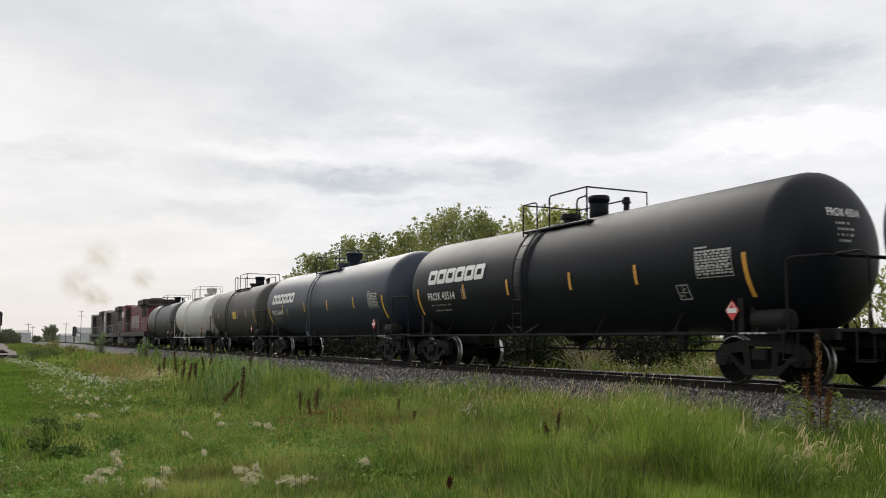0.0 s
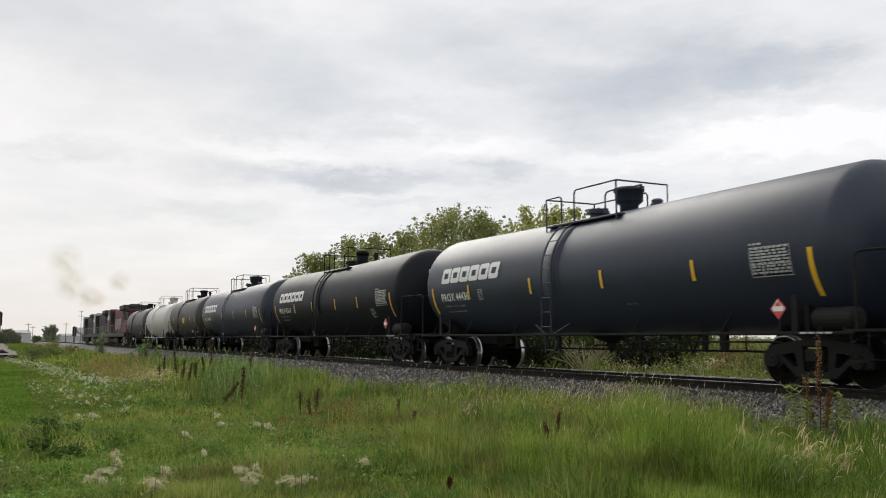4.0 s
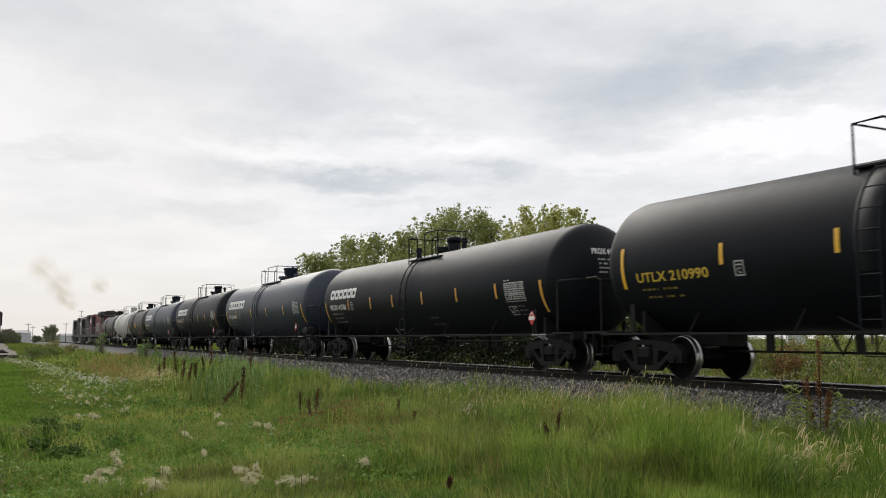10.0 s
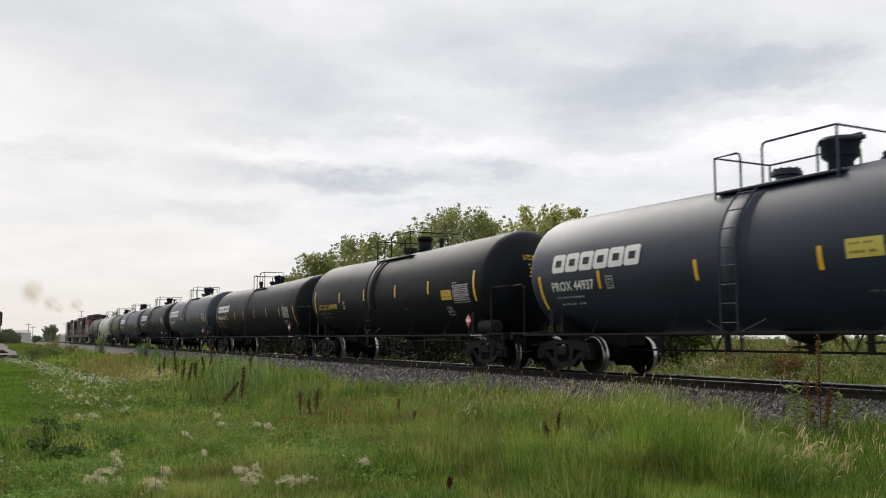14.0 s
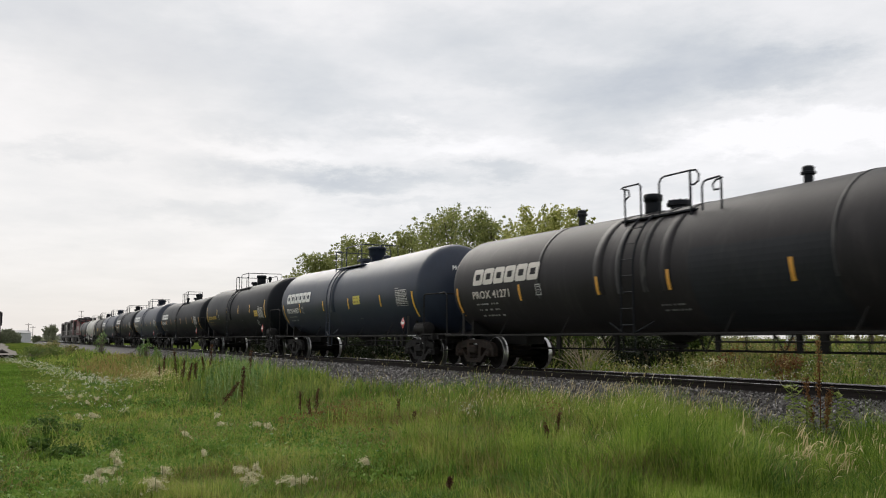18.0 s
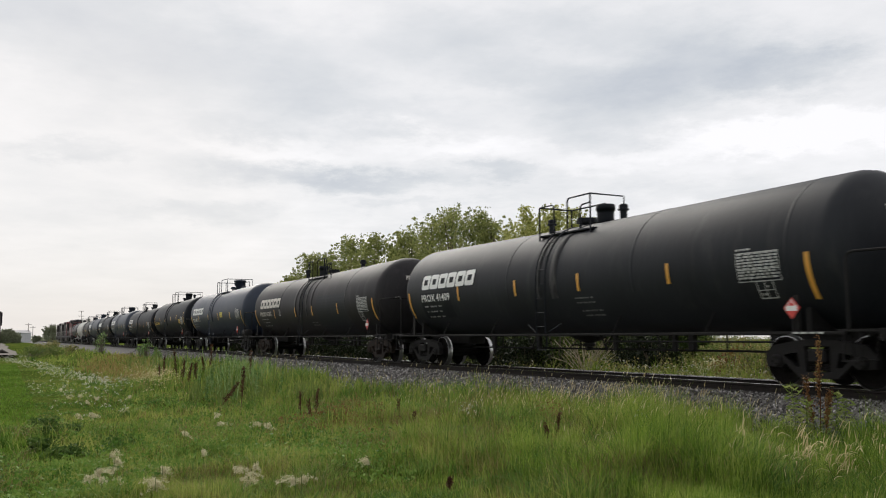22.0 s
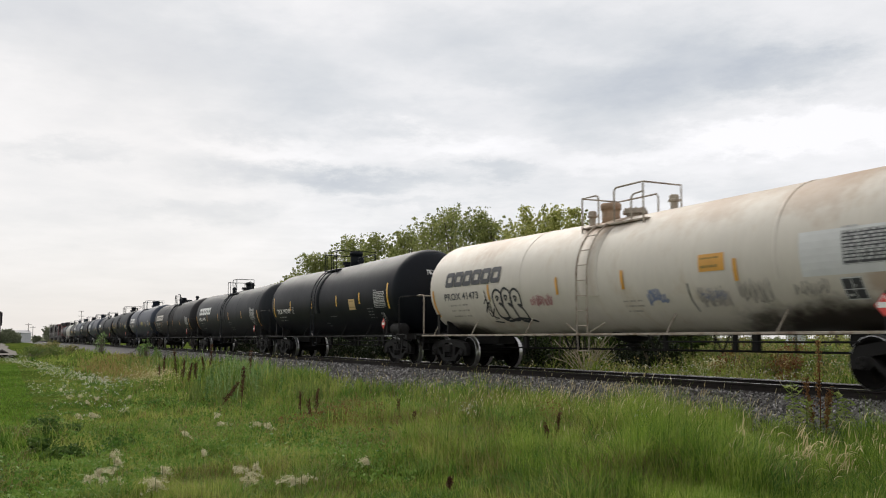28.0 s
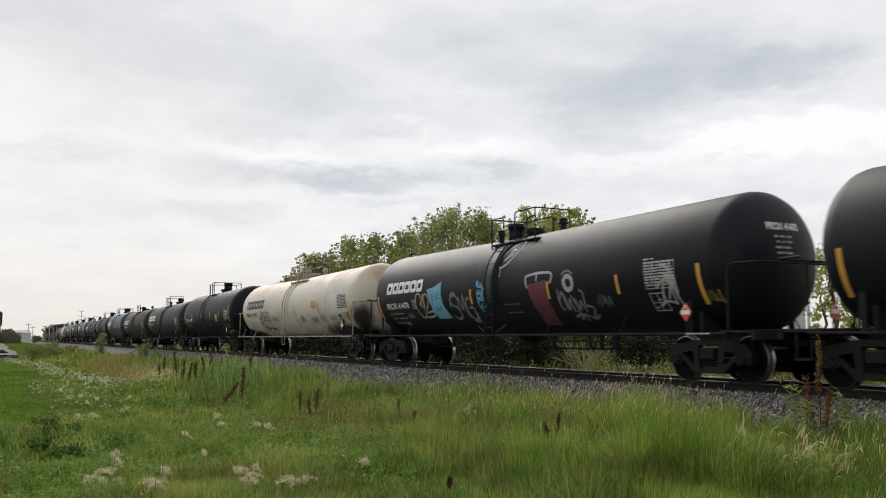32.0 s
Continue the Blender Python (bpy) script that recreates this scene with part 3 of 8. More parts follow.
def lay(bm, to=on_shell, step=0.12, e=0.006):
    """Cut a flat drawing in (u, z) finely and lay it on the shell."""
    us, vs = [v.co.x for v in bm.verts], [v.co.y for v in bm.verts]
    for k, (lo, hi) in ((1, (min(vs), max(vs))), (0, (min(us), max(us)))):
        st = step if k else (step * 4 if to is on_shell else step)
        c = math.ceil(lo / st) * st
        while c < hi:
            co = (c, 0, 0) if k == 0 else (0, c, 0)
            no = (1, 0, 0) if k == 0 else (0, 1, 0)
            bmesh.ops.bisect_plane(bm, geom=bm.verts[:] + bm.edges[:] + bm.faces[:], plane_co=co, plane_no=no)
            c += st
    for v in bm.verts:
        v.co = to(v.co.x, v.co.y, e)
    return bm


def rect(bm, u0, u1, v0, v1, lean=0.0):
    flat_poly(bm, [(u0, v0), (u1, v0), (u1 + lean, v1), (u0 + lean, v1)])


def text_flat(bm, words, u, v, width, height):
    """Letters of the built-in font as flat faces, fitted to a box."""
    cu = bpy.data.curves.new("words", "FONT")
    cu.body, cu.size, cu.resolution_u = words, 1.0, 3
    cu.space_character, cu.offset = 1.04, 0.020
    ob = bpy.data.objects.new("words", cu)
    scene.collection.objects.link(ob)
    me = ob.to_mesh()
    co = np.array([vv.co[:2] for vv in me.vertices])
    lo, hi = co.min(0), co.max(0)
    pts = [bm.verts.new((u + (c[0] - lo[0]) / (hi[0] - lo[0]) * width, v + (c[1] - lo[1]) / (hi[1] - lo[1]) * height, 0)) for c in co]
    for p in me.polygons:
        try:
            bm.faces.new([pts[i] for i in p.vertices])
        except ValueError:
            pass
    ob.to_mesh_clear()
    bpy.data.objects.remove(ob)
    bpy.data.curves.remove(cu)


def bars(bm, u, v, width, lines, pitch, h, rnd, loose=1.0):
    """Writing too small to read: broken bars."""
    for i in range(lines):
        x = u + (0.0 if i == 0 else rnd.uniform(0, 0.12) * width)
        while x < u + width * rnd.uniform(0.85, 1.0) - 0.04:
            w = rnd.choice((0.035, 0.06, 0.06, 0.09, 0.13)) * min(1.0, 0.5 + width)
            rect(bm, x, min(x + w, u + width), v - i * pitch, v - i * pitch + h)
            x += w + loose * rnd.choice((0.018, 0.022, 0.03, 0.07))


def add_lettering(car, name, mat, draw, to=on_shell, label="", e=0.011, step=0.12):
    bm = bmesh.new()
    draw(bm)
    ob = part(name, lay(bm, to, step, e), mat, car, label)
    if "print" in name:
        tagged(ob, kind="stuff")
    return ob


def logo(bm, u0, u1, z0, z1):
    """The lessor's mark: six leaning blocks, each with a slot."""
    n, lean = 6, 0.05
    w = (u1 - u0 - lean) / n
    for i in range(n):
        a, b = u0 + i * w, u0 + i * w + w * 0.93
        h = z1 - z0
        c = 0.05
        out = [(a + c, z0), (b - c, z0), (b, z0 + c), (b, z1 - c), (b - c, z1), (a + c, z1), (a, z1 - c), (a, z0 + c)]
        ins = [(a + w * 0.25, z0 + h * 0.31), (b - w * 0.25, z0 + h * 0.31), (b - w * 0.25, z1 - h * 0.31), (a + w * 0.25, z1 - h * 0.31)]
        sh = lambda p: (p[0] + (p[1] - z0) / h * lean, p[1])
        flat_poly(bm, [sh(p) for p in out], [[sh(p) for p in ins]])


# rail ends, height, walkway height, gap for the ladder; then valve dome, manway and vents (along, across, height over the crown, radius)
TOPS = {"dome": (-1.50, 1.42, 4.61, 3.80, (-0.81, -0.22), (0.66, 0, 0.57, 0.26, 0.95), (-0.58, 0.0, 0.24, 0.29), ((1.40, 0.30, 0.46, 0.075),)),
        "wide": (-1.60, 1.32, 4.60, 3.82, (-0.91, -0.36), (0.63, 0, 0.60, 0.36, 0.64), (-0.62, 0.0, 0.22, 0.30), ((1.66, 0.0, 0.18, 0.11),)),
        "short": (-1.19, 0.27, 4.60, 3.82, (-0.95, -0.36), (0.13, 0, 0.60, 0.27, 0.95), (-0.70, 0.0, 0.22, 0.31), ((0.68, 0.0, 0.32, 0.10),)),
        "low": (-1.00, 1.24, 4.43, 3.60, (-0.32, 0.27), (0.62, 0, 0.48, 0.23, 0.95), (-0.17, 0.0, 0.21, 0.29), ((1.34, 0.0, 0.40, 0.09), (-1.00, -0.55, 0.25, 0.085))),
        "low_b": (-0.88, 1.42, 4.41, 3.60, (-0.22, 0.38), (-0.57, -0.30, 0.40, 0.24, 0.95), (0.05, -0.05, 0.20, 0.30), ((1.38, 0.0, 0.37, 0.09), (-1.00, -0.55, 0.25, 0.085))),
        "vents": (-0.98, 1.31, 4.40, 3.60, (-0.28, 0.34), (-0.62, -0.30, 0.40, 0.20, 0.95), (-0.08, 0.0, 0.20, 0.28), ((-3.80, 0.0, 0.47, 0.095), (3.52, 0.0, 0.38, 0.095)))}


def add_railing(car, mat, x0, x1, top, plat, gap, deep=0.95, open_end=False):
    """Walkway round the fittings on top of the tank, and its handrails."""
    def walk_frame(bm):
        for y in (-0.92, deep - 0.23):
            box(bm, x0 - 0.05, x1 + 0.05, y, y + 0.20, plat - 0.05, plat, 0.008)
        for x in (x0, x1 - 0.16):
            box(bm, x, x + 0.16, -0.72, deep - 0.23, plat - 0.03, plat + 0.01)
        for x in (x0 + 0.1, x1 - 0.1):
            for y in (-0.82, deep - 0.13):
                box(bm, x - 0.04, x + 0.04, y - 0.03, y + 0.03, plat - 0.22, plat)
    w = part("walkway", shared(("walkway", x0, x1, plat, deep), walk_frame), mat, car)
    r = 0.022

    def near_a(bm):
        h = top - 0.08
        tube(bm, [(x0, -0.95, plat - 0.15), (x0, -0.95, h), (gap[0] - 0.10, -0.95, h), (gap[0] - 0.03, -0.95, h - 0.03), (gap[0], -0.95, h - 0.10), (gap[0], -0.95, plat)], r, 6)

    def near_b(bm):
        tube(bm, [(gap[1], -0.95, plat), (gap[1], -0.95, top - 0.10), (gap[1] + 0.03, -0.95, top - 0.03), (gap[1] + 0.10, -0.95, top), (x1, -0.95, top), (x1, deep, top), (x1, deep, plat - 0.15)], r, 6)
        tube(bm, [(x1, -0.95, top), (x1, -0.95, plat - 0.15)], r, 6)

    def far(bm):
        tube(bm, [(x0, -0.95, top - 0.08), (x0, deep, top - 0.08), (x1 * 0.4, deep, top - 0.08), (x1 * 0.4 + 0.06, deep, top - 0.16), (x1 * 0.4 + 0.06, deep, plat)], r, 6)
        tube(bm, [(x0, deep, top - 0.08), (x0, deep, plat - 0.15)], r, 6)
    def small_loop(bm):
        tube(bm, [(x1 - 0.42, -0.95, plat), (x1 - 0.42, -0.95, top - 0.34), (x1 - 0.38, -0.95, top - 0.27), (x1 - 0.32, -0.95, top - 0.24), (x1 - 0.02, -0.95, top - 0.22)], r, 6)
    def curl_a(bm):
        h = top - 0.03
        tube(bm, [(gap[0], -0.95, plat), (gap[0], -0.95, h - 0.06), (gap[0] - 0.06, -0.95, h), (x0 + 0.10, -0.95, h), (x0, -0.95, h - 0.02), (x0 + 0.12, -0.95, h - 0.05), (x0 + 0.28, -0.95, h - 0.10), (x0 + 0.30, -0.95, h - 0.24), (x0 + 0.16, -0.95, h - 0.30)], r, 6)
        tube(bm, [(x0 + 0.14, -0.95, plat - 0.15), (x0 + 0.14, -0.95, h - 0.06)], r, 6)

    def curl_b(bm):
        tube(bm, [(gap[1], -0.95, plat), (gap[1], -0.95, top - 0.14), (gap[1] + 0.06, -0.95, top - 0.04), (gap[1] + 0.16, -0.95, top), (x1, -0.95, top), (x1 + 0.18, -0.95, top - 0.02), (x1 + 0.26, -0.95, top - 0.12), (x1 + 0.24, -0.95, top - 0.26), (x1 + 0.12, -0.95, top - 0.32), (x1, -0.95, top - 0.30)], r, 6)
        tube(bm, [(x1, -0.95, top), (x1, -0.95, plat - 0.15)], r * 1.2, 6)

    def end_loop(bm):
        h, a, y = top - 0.28, x1 + 0.34, -0.95
        tube(bm, [(a, y, plat - 0.1), (a, y, h - 0.12), (a + 0.05, y, h - 0.03), (a + 0.14, y, h), (a + 0.50, y, h + 0.02), (a + 0.58, y, h - 0.02), (a + 0.40, y, h - 0.04), (a + 0.30, y, h - 0.13), (a + 0.34, y, h - 0.24), (a + 0.48, y, h - 0.24)], r, 6)
        tube(bm, [(a + 0.54, y, plat - 0.2), (a + 0.54, y, h)], r, 6)
    for which, mk in enumerate((curl_a, curl_b, end_loop) if open_end else (near_a, near_b, far, small_loop)):
        part("handrail", shared(("handrail", which, x0, x1, top, plat, gap), mk), mat, w)


def add_ladder(car, mat, x, wide=0.42, low=0.98, high=3.72):
    """A rung ladder bowed to the shell."""
    def bow(z):
        zc = axis_z(x)
        y = -math.sqrt(max(0.2, (R + 0.10) ** 2 - max(0, z - zc) ** 2)) if z > zc else -(R + 0.10)
        return y

    def stiles(bm):
        for dx in (-wide / 2, wide / 2):
            tube(bm, [(x + dx, bow(z), z) for z in np.linspace(low, high, 14)], 0.022, 5)
    lad = part("ladder", shared(("ladder", x, low, high, R), stiles), mat, car)

    def rung(bm):
        tube(bm, [(-wide / 2, 0, 0), (wide / 2, 0, 0)], 0.014, 5)
    for z in np.arange(low + 0.18, high, 0.36):
        part("rung", shared(("rung", wide), rung), mat, lad, at=pose(x, bow(z), z))

    def stirrup(bm):
        tube(bm, [(x - 0.24, -1.52, 0.96), (x - 0.20, -1.52, 0.58), (x + 0.20, -1.52, 0.58), (x + 0.24, -1.52, 0.96)], 0.016, 5)
        tube(bm, [(x + 0.16, -1.52, 0.97), (x + 0.75, -1.45, 1.22)], 0.016, 5)
        tube(bm, [(x - 0.16, -1.52, 0.97), (x - 0.75, -1.45, 1.22)], 0.016, 5)
    part("step", shared(("step", x), stirrup), mat, lad)


def drum(bm, x, y, z0, z1, r, lip=0.02, waist=0.95):
    if waist < 0.8:                                   # a wide bonnet on a narrow neck
        lathe(bm, [(z0, 0.001), (z0, r * waist), (z1 - 0.44, r * waist), (z1 - 0.36, r * 0.90), (z1 - 0.34, r * 0.95), (z1 - 0.11, r * 0.97), (z1 - 0.10, r + lip), (z1 - 0.03, r + lip), (z1, r * 0.97), (z1 + 0.01, 0.001)], "z", 24, (x, y, 0))
        return
    lathe(bm, [(z0, 0.001), (z0, r * waist), (z1 - 0.34, r * waist), (z1 - 0.24, r * 0.95), (z1 - 0.16, r * 0.96), (z1 - 0.155, r + lip), (z1 - 0.03, r + lip), (z1, r), (z1, 0.001)], "z", 24, (x, y, 0))


def flange(bm, x, y, z0, z1, r):
    lathe(bm, [(z0, 0.001), (z0, r * 0.72), (z1 - 0.12, r * 0.72), (z1 - 0.12, r), (z1 - 0.05, r), (z1 - 0.05, r * 0.9), (z1, r * 0.9), (z1, 0.001)], "z", 20, (x, y, 0))
    for k in range(10):
        a = k * math.tau / 10
        lathe(bm, [(z1 - 0.05, 0.022), (z1 + 0.02, 0.022), (z1 + 0.02, 0.001)], "z", 6, (x + r * 0.82 * math.cos(a), y + r * 0.82 * math.sin(a), 0))


def vent(bm, x, y, z0, z1, r=0.09):
    lathe(bm, [(z0, 0.001), (z0, r), (z1 - 0.17, r), (z1 - 0.16, r * 1.55), (z1 - 0.12, r * 1.55), (z1 - 0.11, r * 1.25), (z1 - 0.03, r * 1.25), (z1, r * 0.9), (z1, 0.001)], "z", 14, (x, y, 0))


def add_underframe(car, mat, end_mat, at_bogie):
    def sill(bm):
        box(bm, -1.75, 1.75, -0.30, 0.30, 0.70, 1.00, 0.02)
        box(bm, 0.95, 1.75, -0.45, 0.45, 0.86, 1.05, 0.02)
    for s in (-1, 1):
        part("stub_sill", shared("stub_sill", sill), mat, car, at=pose(s * (HALF - 1.15), 0, 0, 0, 0, 0 if s > 0 else 180))

    def saddle(bm):
        arc = [(-(R - 0.03) * math.sin(a), AXIS - (R - 0.03) * math.cos(a)) for a in np.linspace(0.80, -0.80, 13)]
        plate(bm, [(-1.14, 0.95), (-1.14, arc[0][1] + 0.04), *arc, (1.14, arc[0][1] + 0.04), (1.14, 0.95)], -0.05, 0.05)
        for y in (-1.44, 1.44):
            box(bm, y - 0.015, y + 0.015, -0.065, 0.065, 0.95, 1.62)
    for s in (-1, 1):
        part("saddle", shared(("saddle", R), saddle), mat, car, at=pose(s * (at_bogie - 0.08), 0, 0, 0, 0, 90))

    def decking(bm):
        box(bm, -0.42, 0.42, -1.48, 1.48, 0.97, 1.02, 0.006)
        box(bm, 0.36, 0.46, -1.48, 1.48, 0.84, 1.03, 0.006)
        for y in (-1.3, 1.3):
            tube(bm, [(-0.25, y, 0.97), (-0.25, y, 0.52), (0.20, y, 0.52), (0.20, y, 0.97)], 0.016, 5)
    for s in (-1, 1):
        part("end_platform", shared("end_platform", decking), mat, car, at=pose(s * (HALF + 0.02), 0, 0, 0, 0, 0 if s > 0 else 180))

    def side_rail(bm):
        box(bm, -HALF + 0.2, HALF - 0.2, -0.035, 0.035, 0.935, 0.985, 0.006)
        for x in (-HALF + 1.0, -HALF * 0.62, -HALF * 0.3, HALF * 0.3, HALF * 0.62):
            tube(bm, [(x, 0.0, 0.98), (x + 0.12, 0.16, 1.38)], 0.018, 5)
    for y, turn in ((-1.50, 0), (1.50, 180)):
        part("side_rail", shared(("side_rail", HALF), side_rail), end_mat, car, at=pose(0, y, 0, 0, 0, turn))

    def sill_print(bm):
        for i in range(4):
            box(bm, i * 0.17, i * 0.17 + 0.13, -1.541, -1.537, 0.945, 0.975)
    part("sill_print", shared("sill_print", sill_print), M["paint_grey"], car, at=pose(HALF - 1.25, 0, 0))

    def end_rail(bm):
        tube(bm, [(-0.12, -1.46, 0.98), (-0.12, -1.46, 2.20), (-0.06, -1.46, 2.27), (0.02, -1.46, 2.29), (0.55, -1.36, 2.29), (0.62, -1.25, 2.29), (0.62, 1.25, 2.29),
                  (0.55, 1.36, 2.29), (0.02, 1.46, 2.29), (-0.12, 1.46, 2.20), (-0.12, 1.46, 0.98)], 0.024, 6)
    for s in (-1, 1):
        part("end_handrail", shared("end_handrail", end_rail), end_mat, car, at=pose(s * (HALF - 0.06), 0, 0, 0, 0, 0 if s > 0 else 180))

    def sill_step(bm):
        tube(bm, [(-0.16, -1.50, 0.96), (-0.16, -1.52, 0.50), (0.16, -1.52, 0.50), (0.16, -1.50, 0.96)], 0.018, 5)
        box(bm, -0.17, 0.17, -1.56, -1.48, 0.485, 0.505)
    for s in (-1, 1):
        part("sill_step", shared("sill_step", sill_step), mat, car, at=pose(s * (HALF - 0.10), 0, 0))

    def coupler(bm):
        box(bm, -0.35, 0.22, -0.09, 0.09, 0.76, 0.95, 0.02)
        box(bm, 0.18, 0.42, -0.17, 0.14, 0.72, 1.00, 0.05)
    for s in (-1, 1):
        part("coupler", shared("coupler", coupler), M["gear_rusty"], car, at=pose(s * (HALF + 0.34), 0, 0, 0, 0, 0 if s > 0 else 180))

    def rod(bm):
        tube(bm, [(-HALF + 2.6, 0, 0.60), (HALF - 2.6, 0, 0.60)], 0.024, 6)
        for x in (-0.5, -0.24, -0.06, 0.06, 0.2, 0.28, 0.52):
            x *= HALF
            tube(bm, [(x, 0, 0.60), (x, 0, 1.0)], 0.022, 5)
        lathe(bm, [(0.56, 0.001), (0.56, 0.09), (0.66, 0.10), (0.67, 0.17), (0.73, 0.17), (0.76, 0.12), (0.84, 0.36), (0.95, 0.52), (1.02, 0.56)], "z", 18, (-0.16, 0, 0))
        tube(bm, [(-0.16, 0, 0.70), (-0.16, -0.55, 0.70), (-0.16, -0.62, 0.60)], 0.02, 5)
        for x in (0.95, 3.05, -2.4):                  # hanger brackets in pairs
            tube(bm, [(x - 0.27, -0.3, 1.02), (x, -0.3, 0.57), (x + 0.27, -0.3, 1.02)], 0.028, 5)
            box(bm, x + 0.30, x + 0.42, -0.34, -0.26, 0.58, 1.04)
        tube(bm, [(HALF * 0.2, -0.9, 0.80), (HALF - 2.2, -0.9, 0.80)], 0.02, 5)
        box(bm, -HALF * 0.5 - 0.09, -HALF * 0.5 + 0.07, -0.34, -0.26, 0.58, 1.04)
        box(bm, 3.92, 4.10, -0.40, -0.28, 0.60, 1.04, 0.01)
    part("brake_rigging", shared(("brake_rigging", HALF), rod), mat, car)

    def reservoir(bm):
        lathe(bm, [(-0.46, 0.001), (-0.44, 0.14), (-0.38, 0.21), (0.38, 0.21), (0.44, 0.14), (0.46, 0.001)], "x", 20, (0, -1.18, 1.19))
        for x in (-0.25, 0.25):
            box(bm, x - 0.03, x + 0.03, -1.35, -1.0, 0.98, 1.06)
    if HALF < SHAPES["long"][0]:
        part("air_reservoir", shared("air_reservoir", reservoir), mat, car, at=pose(HALF - 0.75, 0, 0))

    def brake_stand(bm):
        tube(bm, [(8.68, -0.55, 1.0), (8.68, -0.55, 1.85)], 0.03, 6)
        tube(bm, [(8.68, -0.15, 1.0), (8.68, -0.15, 1.85)], 0.03, 6)
        lathe(bm, [(8.70, 0.16), (8.73, 0.18), (8.76, 0.16), (8.73, 0.14)], "x", 16, (0, -0.35, 1.75), closed=True)
    part("brake_wheel", shared("brake_wheel", brake_stand), mat, car, at=pose(8.50 - HALF, 0, 0, 0, 0, 180))


def add_placard(car, at):
    def dia(bm):
        plate(bm, [(0, -0.19), (0.17, 0), (0, 0.19), (-0.17, 0)], -0.008, 0.008)

    def band(bm):
        plate(bm, [(-0.12, -0.045), (0.12, -0.045), (0.12, 0.045), (-0.12, 0.045)], -0.012, -0.010)
        plate(bm, [(0.0, 0.16), (0.145, 0), (0.125, 0), (0, 0.138), (-0.125, 0), (-0.145, 0)], -0.012, -0.010)
    p = part("placard", shared("placard", dia), M["sign_red"], car, "red and white diamond hazard placard", at=at)
    part("placard_band", shared("placard_band", band), M["paint_white"], p)
    part("placard_post", shared("placard_post", lambda bm: tube(bm, [(0, 0.03, -0.10), (0, 0.03, -0.40)], 0.02, 5)), M["gear"], p)


